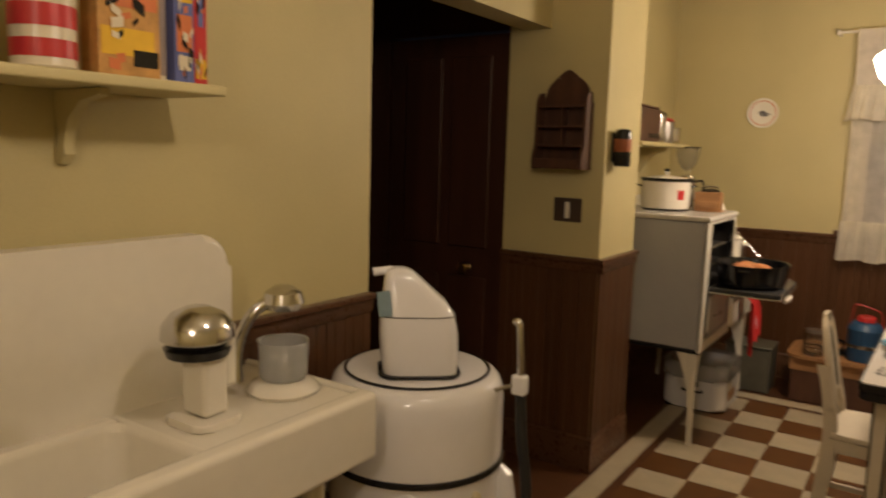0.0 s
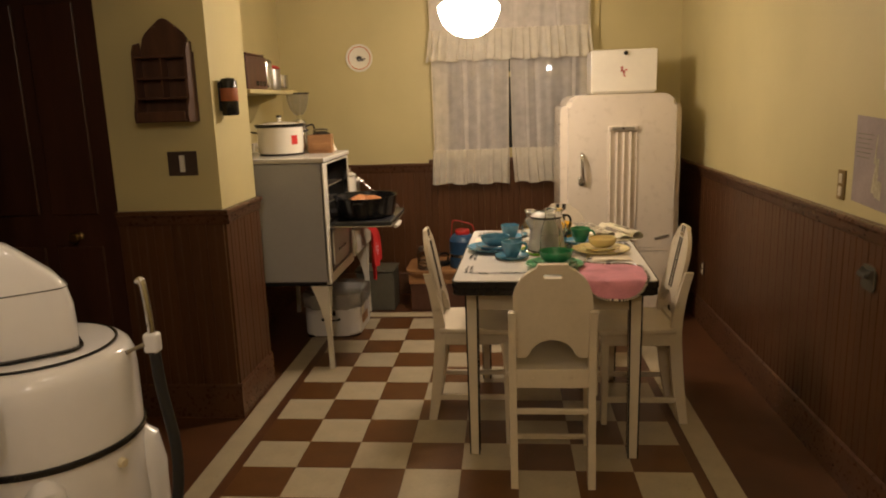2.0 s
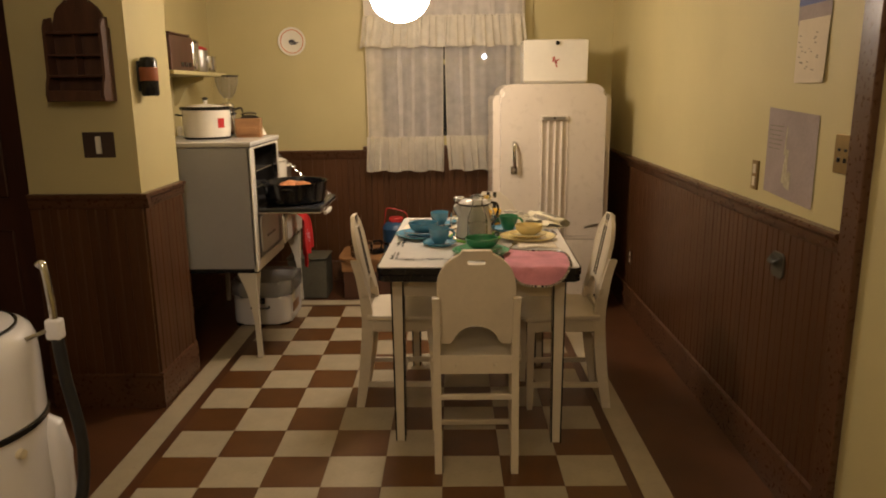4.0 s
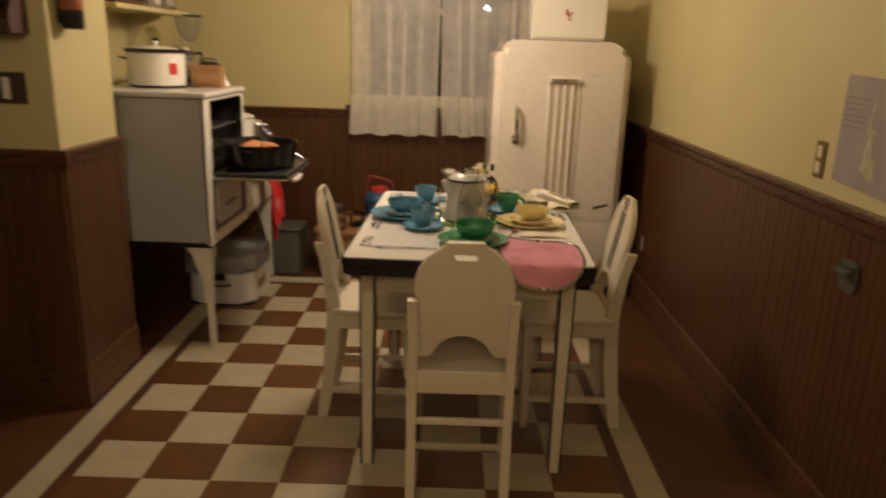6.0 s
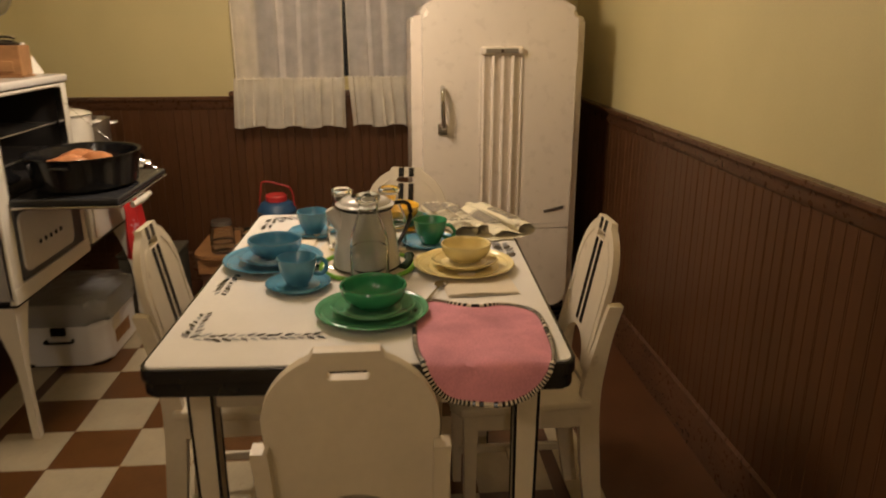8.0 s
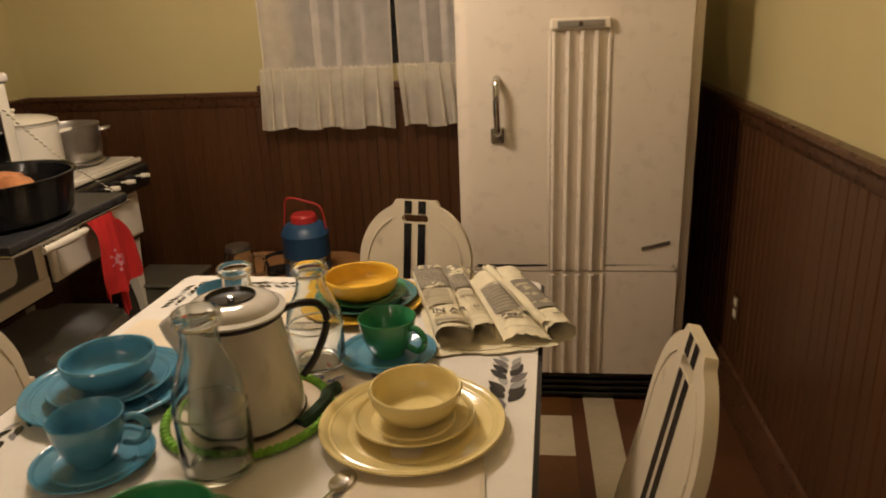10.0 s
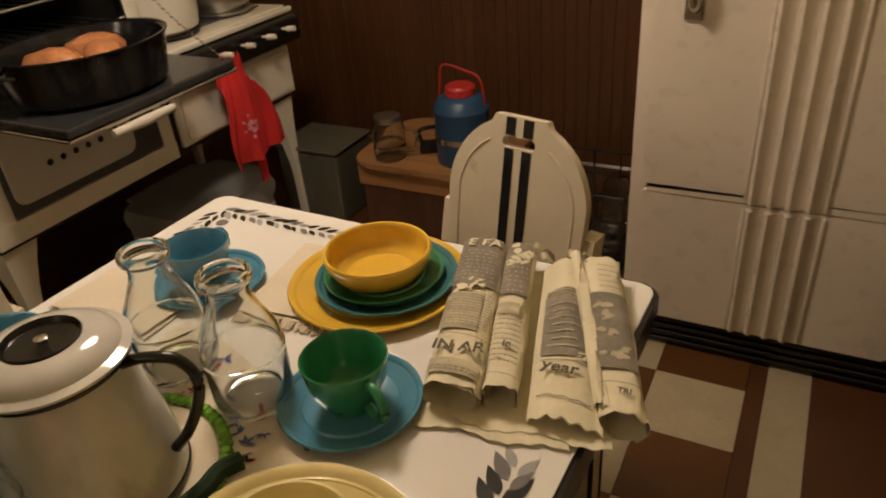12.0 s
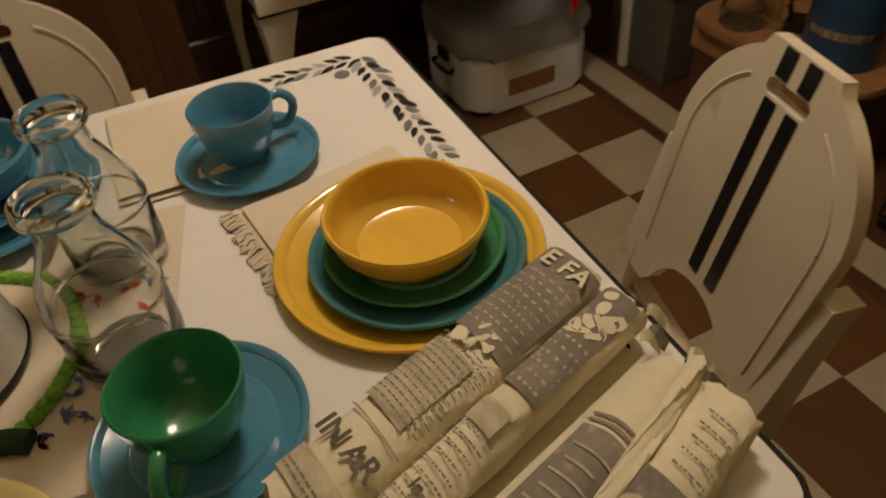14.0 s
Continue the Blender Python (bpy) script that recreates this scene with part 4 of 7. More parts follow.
# ---- newspapers ----
def newspapers():
    org = pose(0.555, 3.665, Z0, 0, 0, 8)
    base = new("newspaper_bundle")
    base.matrix_world = org
    tagged(base, "stack of yellowed rolled newspapers with grey print on the table corner", "newspaper")
    rr = random.Random(12)

    def roll(name, x0, x1, y0, y1, w, h, dz, prints, seed, turns=1.6):
        rq = random.Random(seed)
        bm = bmesh.new()
        n, m = 34, 26
        jag = [rq.uniform(-0.003, 0.003) for _ in range(n + 1)]
        rings = []
        for i in range(m + 1):
            v = i / m
            cx = x0 + (x1 - x0) * v
            cy = y0 + (y1 - y0) * v
            ring = []
            for k in range(n + 1):
                a = -2.2 + turns * 2 * math.pi * k / n
                f = 1 - 0.16 * k / n
                e = 0.8
                ca, sa = math.cos(a), math.sin(a)
                px = w * f * math.copysign(abs(ca) ** e, ca)
                pz = h * f * math.copysign(abs(sa) ** e, sa)
                wob = 0.0012 * math.sin(9 * v + 3 * a + seed) + 0.0008 * math.sin(31 * v + 7 * a + 2 * seed)
                jy = jag[k] if i in (0, m) else 0
                ring.append(bm.verts.new((cx + px + wob, cy + jy, dz + h + pz + wob)))
            rings.append(ring)
        for a, b in zip(rings, rings[1:]):
            for k in range(n):
                bm.faces.new((a[k], a[k + 1], b[k + 1], b[k]))
        ob = part(name, bm, PAPER, base, "yellowed rolled newspaper")
        # printed blocks following the top of the roll
        for (v0, v1, u0, u1, mat) in prints:
            def fn(u, v, v0=v0, v1=v1, u0=u0, u1=u1):
                vv = v0 + (v1 - v0) * v
                uu = u0 + (u1 - u0) * u
                px = w * uu
                c = max(0.0, 1 - abs(uu) ** 2.5) ** 0.4
                return (x0 + (x1 - x0) * vv + px, y0 + (y1 - y0) * vv, dz + h + h * c + 0.0022)
            part("print_block", sheet(fn, 8, 6), mat, ob)
        return ob

    def words(text, x, y, z, size, turn, ob, mat):
        cu = bpy.data.curves.new("headline", "FONT")
        cu.body, cu.size, cu.extrude, cu.align_x, cu.align_y = text, size, 0.0003, "CENTER", "CENTER"
        cu.offset = size * 0.022
        tmp = bpy.data.objects.new("headline", cu)
        scene.collection.objects.link(tmp)
        bpy.context.view_layer.update()
        me = bpy.data.meshes.new_from_object(tmp)
        bpy.data.objects.remove(tmp)
        me.materials.clear()
        me.materials.append(mat)
        o = new("headline", me)
        o.parent = ob
        o.matrix_basis = pose(x, y, z, 0, 0, turn)
        tagged(o, "printed headline letters")

    def blobs(ob, x0, x1, y0, y1, w, h, dz, v0, v1, count, mat, seed, size=0.006):
        rq = random.Random(seed)
        bm = bmesh.new()
        for k in range(count):
            u, v = rq.uniform(-0.6, 0.55), rq.uniform(v0, v1)
            ra, rb, tt = rq.uniform(0.4, 1) * size, rq.uniform(0.25, 0.5) * size, rq.uniform(0, 3.1)
            q = []
            for j in range(8):
                a = math.pi * j / 4
                ex, ey = ra * math.cos(a), rb * math.sin(a) * rq.uniform(0.7, 1.3)
                uu = max(-0.85, min(0.85, u + (ex * math.cos(tt) - ey * math.sin(tt)) / w))
                c = max(0.0, 1 - abs(uu) ** 2.5) ** 0.4
                q.append(bm.verts.new((x0 + (x1 - x0) * v + w * uu, y0 + (y1 - y0) * v + ex * math.sin(tt) + ey * math.cos(tt), dz + h + h * c + 0.0030)))
            bm.faces.new(q)
        tagged(part("torn_print", bm, mat, ob, "torn and faded print"), kind="stuff")

    def rows(ob, g, v0, v1, count, u0, u1, seed, mat=INK, fat=0.006, gap=0.05):
        """Rows of print bars that follow the top of a roll."""
        x0, x1, y0, y1, w, h, dz = g
        rq = random.Random(seed)
        bm = bmesh.new()
        for k in range(count):
            v = v0 + (v1 - v0) * k / count
            u = u0 + rq.uniform(0, 0.04)
            while u < u1 - 0.05:
                b = min(u + rq.uniform(0.05, 0.22), u1)
                q = []
                for uu, vv in ((u, v), (b, v), (b, v + fat), (u, v + fat)):
                    c = max(0.0, 1 - abs(uu) ** 2.5) ** 0.4
                    q.append(bm.verts.new((x0 + (x1 - x0) * vv + w * uu, y0 + (y1 - y0) * vv, dz + h + h * c + 0.0027)))
                bm.faces.new(q)
                u = b + gap * rq.uniform(0.6, 1.4)
        tagged(part("small_print", bm, mat, ob, "small unreadable print"), kind="stuff")

    def headline(ob, g, text, v, u, size, mat, turn):
        x0, x1, y0, y1, w, h, dz = g
        c = max(0.0, 1 - abs(u) ** 2.5) ** 0.4
        words(text, x0 + (x1 - x0) * v + w * u, y0 + (y1 - y0) * v, dz + h + h * c + 0.0034, size, turn, ob, mat)

    g = (-0.070, -0.112, -0.145, 0.148, 0.033, 0.020, 0.004)
    a = roll("newspaper_roll", *g, [(0.60, 0.985, -0.9, 0.88, INK), (0.30, 0.54, -0.9, 0.5, PAPERGREY), (0.04, 0.12, -0.85, 0.85, PAPERGREY)], 1)
    rows(a, g, 0.32, 0.58, 14, -0.9, 0.85, 2, fat=0.0045)
    rows(a, g, 0.055, 0.085, 2, -0.8, 0.8, 3, fat=0.006)
    rows(a, g, 0.26, 0.272, 1, -0.9, 0.9, 31, fat=0.004, gap=0.005)
    rows(a, g, 0.64, 0.90, 9, -0.85, 0.8, 33, PAPERGREY, 0.006, 0.12)
    blobs(a, *g, 0.56, 0.64, 12, PAPER, 4, 0.008)
    headline(a, g, "IN AR", 0.185, 0.05, 0.023, DARKINK, 4)
    headline(a, g, "E FA", 0.935, 0.05, 0.024, PAPER, 4)
    g = (-0.020, -0.062, -0.132, 0.152, 0.021, 0.018, 0.004)
    b = roll("newspaper_roll", *g, [(0.56, 0.985, -0.9, 0.8, INK), (0.42, 0.50, -0.8, 0.5, PAPERGREY)], 5)
    rows(b, g, 0.12, 0.44, 10, -0.85, 0.75, 6)
    rows(b, g, 0.05, 0.062, 1, -0.9, 0.9, 61, gap=0.005, fat=0.004)
    rows(b, g, 0.58, 0.80, 6, -0.8, 0.7, 63, PAPERGREY, 0.009, 0.2)
    blobs(b, *g, 0.80, 0.96, 10, PAPER, 8, 0.013)
    headline(b, g, "In", 0.22, 0.1, 0.014, DARKINK, 4)

    def fold(u, v):
        return (0.012 - 0.040 * v + (0.078 - 0.004 * v) * u, -0.148 + 0.285 * v + 0.003 * math.sin(30 * u) * (1 - v) ** 9, 0.010 + 0.020 * math.sin(math.pi * min(1, u * 1.1)) * (0.7 + 0.3 * v) + 0.002 * math.sin(8 * u + 5 * v))

    def on_fold(u0, u1, v0, v1, up):
        return lambda u, v: Vector(fold(u0 + (u1 - u0) * u, v0 + (v1 - v0) * v)) + Vector((0, 0, up))

    c = part("newspaper_fold", sheet(fold, 26, 30, 0.0015), PAPER, base, "flat folded newspaper with a grey printed panel")
    part("print_block", sheet(on_fold(0.10, 0.82, 0.33, 0.72, 0.0022), 26, 14), INK, c, "grey printed panel")
    for k, (v0, v1) in enumerate(((0.735, 0.745), (0.755, 0.765), (0.30, 0.306), (0.10, 0.106))):
        part("rule", sheet(on_fold(0.10, 0.84, v0, v1, 0.0022), 12, 1), INK, c)
    for k in range(7):
        part("pale_print_line", sheet(on_fold(0.18 + 0.05 * (k % 2), 0.72 - 0.07 * (k % 3), 0.38 + 0.045 * k, 0.387 + 0.045 * k, 0.0036), 24, 1), PAPERGREY, c)
    p = fold(0.42, 0.27)
    words("year", p[0], p[1] - 0.006, p[2] + 0.0045, 0.023, -3, base, DARKINK)
    p = fold(0.72, 0.335)
    words("EZ", p[0], p[1], p[2] + 0.004, 0.017, -3, base, PAPER)
    roll("newspaper_roll", 0.086, 0.012, -0.130, 0.150, 0.0080, 0.008, 0.022, [], 7)
    g = (0.108, 0.046, -0.140, 0.142, 0.026, 0.018, 0.002)
    e = roll("newspaper_roll", *g, [(0.22, 0.70, -0.88, 0.86, INK)], 9)
    blobs(e, *g, 0.26, 0.66, 16, PAPERGREY, 10, 0.010)
    rows(e, g, 0.14, 0.152, 1, -0.85, 0.85, 11, gap=0.005, fat=0.004)
    rows(e, g, 0.74, 0.95, 5, -0.3, 0.7, 12)
    headline(e, g, "TRI", 0.095, 0.1, 0.010, DARKINK, -3)
    for k, (xx, zz, bb) in enumerate(((-0.020, 0.002, 0.0), (0.020, 0.0035, 0.012))):
        part("newspaper_sheet", sheet(lambda u, v, xx=xx, zz=zz, bb=bb: (xx - 0.085 + 0.165 * u - 0.035 * v, -0.172 + bb + 0.30 * v + 0.004 * math.sin(11 * u + xx * 90) + 0.0015 * math.sin(47 * u), zz + 0.0015 * math.sin(13 * u) * math.sin(9 * v) + 0.0015), 40, 16, 0.0008), PAPER, base, "loose under-sheet")
    scrap = random.Random(77)
    for k in range(10):
        x, y, a = scrap.uniform(-0.04, 0.05), 0.135 + scrap.uniform(0, 0.025), scrap.uniform(0, 3.1)
        part("torn_edge", sheet(lambda u, v, x=x, y=y, a=a: (x + 0.016 * (u - 0.5) * math.cos(a) - 0.007 * v * math.sin(a), y + 0.016 * (u - 0.5) * math.sin(a) + 0.007 * v * math.cos(a), 0.024 + 0.006 * math.sin(4 * u + a) + 0.006 * v), 5, 3, 0.0006), PAPER if k % 3 else INK, base, "ragged torn paper edge")


newspapers()


# ---- pink pot holder ----
def pot_holder():
    t = thing("pink_dish_cloth", "pink terry pot holder with striped piping over the table edge", "pot holder")
    t.matrix_world = TURN_TABLE
    cx = 0.478

    def lay(x, s):
        """s: the way from the far edge of the cloth over the table's edge and down."""
        if s < 0.33:
            return Vector((x, 3.075 - s + 0.004 * math.sin(x * 40), Z0 + 0.005 + 0.002 * math.sin(40 * x + 20 * s)))
        q = s - 0.33
        if q < 0.016:
            a = q / 0.016 * math.pi / 2
            return Vector((x, 2.745 - 0.012 * math.sin(a), Z0 - 0.005 + 0.010 * math.cos(a)))
        return Vector((x, 2.732 - 0.012 * (q - 0.016) / 0.08 + 0.003 * math.sin(x * 60), Z0 - 0.005 - (q - 0.016)))

    def edge(a):
        """Outline: flat notched top, rounded belly."""
        c, s = math.cos(a), math.sin(a)
        w = 0.128 * math.copysign(abs(c) ** 0.62, c)
        if s > 0:
            d = 0.215 - 0.19 * abs(s) ** 0.45 + (0.045 * math.exp(-(w / 0.055) ** 2) + 0.22 * w) * abs(s) ** 0.5
        else:
            d = 0.215 + 0.192 * abs(s) ** 0.85
        return w, d

    bm = bmesh.new()
    n, m = 72, 12
    cen = bm.verts.new(lay(cx, 0.21))
    prev = None
    ring0 = None
    rows = []
    for j in range(1, m + 1):
        f = j / m
        row = []
        for k in range(n):
            w, d = edge(2 * math.pi * k / n)
            row.append(bm.verts.new(lay(cx + w * f, 0.21 + (d - 0.21) * f)))
        rows.append(row)
    for k in range(n):
        bm.faces.new((cen, rows[0][k], rows[0][(k + 1) % n]))
        for a, b in zip(rows, rows[1:]):
            bm.faces.new((a[k], b[k], b[(k + 1) % n], a[(k + 1) % n]))
    bmesh.ops.recalc_face_normals(bm, faces=bm.faces)
    bmesh.ops.solidify(bm, geom=bm.faces[:], thickness=0.005)
    part("cloth_body", bm, PINK, t, "pink terry cloth", angle=60)
    N = 250
    loop = [lay(cx + edge(2 * math.pi * k / N)[0] * 1.01, edge(2 * math.pi * k / N)[1]) for k in range(N + 1)]
    part("piping", tube([p for k, p in enumerate(loop) if k == 0 or (p - loop[k - 1]).length > 1e-4], 0.0046, 7), CLOTH, t, "white corded piping")
    bk = bmesh.new()
    for k in range(0, N, 2):
        p, q = loop[k], loop[k + 1]
        if (q - p).length > 1e-4:
            tube([p, q], 0.0053, 7, bm=bk)
    tagged(part("piping_stripes", bk, BLACK, t, "black stripes on the piping"), kind="stuff")


pot_holder()


# ---- refrigerator ----
def fridge():
    X0, X1, YFR = 0.402, 1.154, 4.69
    f = thing("refrigerator", "tall rounded cream enamel vintage refrigerator with a chrome handle", "refrigerator")
    def front_outline(x0, x1, z0, z1, rt, rb):
        pts = [(x0 + rb - rb * math.cos(t), z0 + rb - rb * math.sin(t)) for t in (radians(15 * k) for k in range(7))]
        pts += [(x1 - rb + rb * math.sin(t), z0 + rb - rb * math.cos(t)) for t in (radians(15 * k) for k in range(7))]
        pts += [(x1 - rt + rt * math.cos(t), z1 - rt * 0.8 + rt * 0.8 * math.sin(t)) for t in (radians(9 * k) for k in range(11))]
        pts += [(x0 + rt - rt * math.sin(t), z1 - rt * 0.8 + rt * 0.8 * math.cos(t)) for t in (radians(9 * k) for k in range(11))]
        return pts

    bm = prism(front_outline(X0 + 0.040, X1 - 0.040, 0.06, 1.476, 0.085, 0.02), -0.60, 0, 0.040, segs=6)
    bmesh.ops.transform(bm, matrix=pose(0, 4.775, 0, 90), verts=bm.verts)
    part("fridge_body", bm, FRIDGE, f, "rounded cream enamel cabinet")
    for x0, x1 in ((X0, X0 + 0.20), (X1 - 0.20, X1)):
        wm = prism(front_outline(x0, x1, 0.075, 1.410, 0.034, 0.012), -0.585, 0, 0.014, segs=4)
        bmesh.ops.transform(wm, matrix=pose(0, 4.764, 0, 90), verts=wm.verts)
        part("side_shoulder", wm, FRIDGE, f, "lower rounded enamel side shoulder")
    part("door_seal", cube(X0 + 0.058, X1 - 0.058, YFR + 0.0685, 4.80, 0.115, 1.43, 0.01), BLACK, f, "dark door seal")
    dm = prism(front_outline(X0 + 0.046, X1 - 0.046, 0.488, 1.466, 0.085, 0.008), -0.068, 0, 0.022, segs=7)
    bmesh.ops.transform(dm, matrix=pose(0, YFR, 0, 90), verts=dm.verts)
    d = part("door", dm, FRIDGE, f, "tall rounded cream enamel door")
    lm = prism(front_outline(X0 + 0.046, X1 - 0.046, 0.11, 0.484, 0.008, 0.05), -0.068, 0, 0.009, segs=5)
    bmesh.ops.transform(lm, matrix=pose(0, YFR, 0, 90), verts=lm.verts)
    lo = part("lower_panel", lm, FRIDGE, f, "cream enamel drawer front")
    xs = 0.782
    for par, z0, z1 in ((d, 0.494, 1.245), (lo, 0.118, 0.476)):
        for k in range(4):
            x = xs - 0.0630 + 0.042 * k
            b = prism([(x - 0.0208, 0), (x - 0.0195, -0.013), (x - 0.016, -0.019), (x - 0.011, -0.020), (x - 0.005, -0.016), (x + 0.003, -0.009), (x + 0.012, -0.004), (x + 0.0208, -0.001), (x + 0.0208, 0)][::-1], z0, z1)
            bmesh.ops.transform(b, matrix=pose(0, YFR + 0.001, 0), verts=b.verts)
            part("rib", b, FRIDGE, par, "raised vertical rib")
        for x in (xs - 0.088, xs + 0.0865):
            part("rib_border", cube(x - 0.004, x + 0.004, YFR - 0.007, YFR + 0.001, z0, z1 + (0.004 if par is d else 0), 0.002), FRIDGE, par)
    part("badge", cube(xs - 0.088, xs + 0.088, YFR - 0.022, YFR + 0.001, 1.25, 1.283, 0.006), FRIDGE, d, "raised badge plate")
    part("badge_inlay", cube(xs - 0.068, xs + 0.068, YFR - 0.025, YFR - 0.0222, 1.257, 1.276, 0.001), ALU, d)
    hx = 0.532
    part("badge_stud", cube(xs - 0.006, xs + 0.006, YFR - 0.027, YFR - 0.0251, 1.260, 1.273, 0.001), LEAD, d)
    part("handle", tube(smooth_path([(hx, YFR - 0.002, 1.115), (hx, YFR - 0.035, 1.10), (hx, YFR - 0.042, 1.03), (hx + 0.003, YFR - 0.035, 0.96), (hx + 0.004, YFR - 0.002, 0.94)], 6), 0.011, 10, radii=None), CHROME, d, "chrome latch handle")
    part("handle_plate", cube(hx - 0.02, hx + 0.022, YFR - 0.008, YFR + 0.001, 0.915, 0.965, 0.005), CHROME, d)
    nb = cube(-0.045, 0.045, -0.004, 0.001, -0.007, 0.007, 0.002)
    bmesh.ops.transform(nb, matrix=pose(1.035, YFR, 0.575, 0, -14, 0), verts=nb.verts)
    part("name_badge", nb, ALU, d, "small slanted metal badge")
    for k in range(4):
        part("grille_bar", cube(X0 + 0.075, X1 - 0.045, YFR + 0.012, YFR + 0.05, 0.012 + k * 0.024, 0.028 + k * 0.024, 0.005), BLACK, f, "glossy black kick grille bar")
    part("kick_back", cube(X0 + 0.06, X1 - 0.04, YFR + 0.051, 5.3, 0.0, 0.108), BLACK, f)


fridge()


def bread_box():
    b = thing("bread_box", "white enamel box with black knob on top of the refrigerator", "box")
    part("box_body", cube(0.605, 1.005, 4.84, 5.12, 1.479, 1.752, 0.012, 3), WHITE, b)
    part("box_lid", cube(0.600, 1.010, 4.828, 4.839, 1.492, 1.748, 0.005), WHITE, b, "white hinged front")
    k = lathe([(0, 0), (0.007, 0), (0.007, 0.008), (0.013, 0.012), (0.013, 0.02), (0.008, 0.024), (0, 0.025)], 18)
    bmesh.ops.transform(k, matrix=pose(0.812, 4.828, 1.728, 90), verts=k.verts)
    part("knob", k, BLACK, b, "round black knob")
    dm = bmesh.new()
    rr = random.Random(3)
    for k in range(9):
        leaf(dm, rr.uniform(-0.01, 0.012), rr.uniform(-0.02, 0.02), rr.uniform(0, 6.28), 0.022, 0)
    bmesh.ops.transform(dm, matrix=pose(0.805, 4.826, 1.615, 90), verts=dm.verts)
    part("decal", dm, REDP, b, "small red decal")


bread_box()


# ---- stove ----
SX = -0.915


def stove():
    Y0, Y1, Y2, XB = 3.845, 4.455, 5.055, -1.50
    s = thing("vintage_range", "grey and white enamel gas range on legs, oven door open", "stove")
    # oven case of panels, open to the front
    oz0, oz1, oy0, oy1 = 0.835, 1.150, 3.915, 4.405
    part("oven_side", cube(XB, SX - 0.001, Y0, Y0 + 0.02, 0.515, 1.165, 0.004), GREY, s, "flat grey enamel side panel")
    part("oven_side", cube(XB, SX - 0.001, Y1 - 0.02, Y1, 0.515, 1.165, 0.004), GREY, s, "flat grey enamel side panel")
    part("oven_back", cube(XB, XB + 0.02, Y0 + 0.021, Y1 - 0.021, 0.515, 1.165), GREY, s)
    part("oven_top", cube(XB - 0.01, SX + 0.012, Y0 - 0.01, Y1 + 0.01, 1.167, 1.195, 0.009, 3), MANTLE, s, "grey white enamel top with a thin dark seam")
    part("seam", cube(XB, SX + 0.004, Y0 - 0.003, Y1 + 0.003, 1.1655, 1.1665), BLACK, s)
    part("oven_floor", cube(XB + 0.021, SX - 0.02, Y0 + 0.021, Y1 - 0.021, oz0 - 0.02, oz0), SOOT, s)
    part("oven_lining", cube(XB + 0.021, XB + 0.026, Y0 + 0.021, Y1 - 0.021, oz0 + 0.001, 1.16), SOOT, s)
    for y in (Y0 + 0.021, Y1 - 0.026):
        part("oven_lining", cube(XB + 0.027, SX - 0.02, y, y + 0.005, oz0 + 0.001, 1.16), SOOT, s)
    # front frame
    for a in ((Y0, oy0, 0.515, 1.165), (oy1, Y1, 0.515, 1.165), (oy0 + 0.0005, oy1 - 0.0005, oz1, 1.165)):
        part("front_frame", cube(SX - 0.02, SX + 0.004, *a, 0.007), WHITE, s, "white enamel front frame")
    part("inner_rim", cube(SX - 0.018, SX + 0.006, oy0, oy0 + 0.006, oz0, oz1, 0.002), CHROME, s)
    part("inner_rim", cube(SX - 0.018, SX + 0.006, oy1 - 0.006, oy1, oz0, oz1, 0.002), CHROME, s)
    for z in (0.93, 1.02):
        rack = part("oven_rack", tube([(SX - 0.03, oy0 + 0.005, z), (SX - 0.03, oy1 - 0.005, z)], 0.0035, 6), ALU, s, "wire oven rack")
        for k in range(13):
            y = oy0 + 0.012 + (oy1 - oy0 - 0.024) * k / 12
            part("rack_wire", tube([(XB + 0.04, y, z), (SX - 0.034, y, z)], 0.0022, 5), ALU, rack)
    # open door
    od = part("oven_door", cube(SX + 0.008, SX + 0.345, 3.90, 4.42, 0.815, 0.838, 0.006, 3), DOORBLACK, s, "lowered oven door, dark inner face up")
    part("door_rim", cube(SX + 0.01, SX + 0.348, 3.896, 4.424, 0.806, 0.8145, 0.003), CHROME, od)
    part("door_handle", tube([(SX + 0.352, 4.0, 0.792), (SX + 0.356, 4.09, 0.792), (SX + 0.352, 4.18, 0.792)], 0.011, 12, radii=[0.009, 0.0125, 0.009]), DULLWHITE, od, "white porcelain bar handle")
    for y in (4.02, 4.16):
        part("handle_post", tube([(SX + 0.33, y, 0.806), (SX + 0.352, y, 0.793)], 0.006, 8), CHROME, od)
    ch = bmesh.new()
    for k in range(26):
        t = k / 25
        p = Vector((SX + 0.01 + 0.30 * t, 4.414, 1.09 - 0.245 * t - 0.02 * math.sin(math.pi * t)))
        tube([p - Vector((0.005, 0.0025 * (k % 2), 0)), p + Vector((0.005, 0, -0.004))], 0.0022, 5, bm=ch)
    part("door_chain", ch, CHROME, s, "thin steel door chain")
    # broiler front with vents
    bd = part("broiler_door", cube(SX - 0.018, SX + 0.008, oy0 + 0.0005, oy1 - 0.0005, 0.56, 0.800, 0.006), SPECK2, s, "grey enamel broiler door")
    ins = prism(rounded(3.925, 4.305, 0.588, 0.785, 0.025, 5), 0, 0.008, 0.004)
    bmesh.ops.transform(ins, matrix=pose(SX + 0.0085, 0, 0) @ Matrix(((0, 0, 1, 0), (1, 0, 0, 0), (0, 1, 0, 0), (0, 0, 0, 1))), verts=ins.verts)
    part("inset_panel", ins, MANTLE, bd, "raised grey white inner panel")
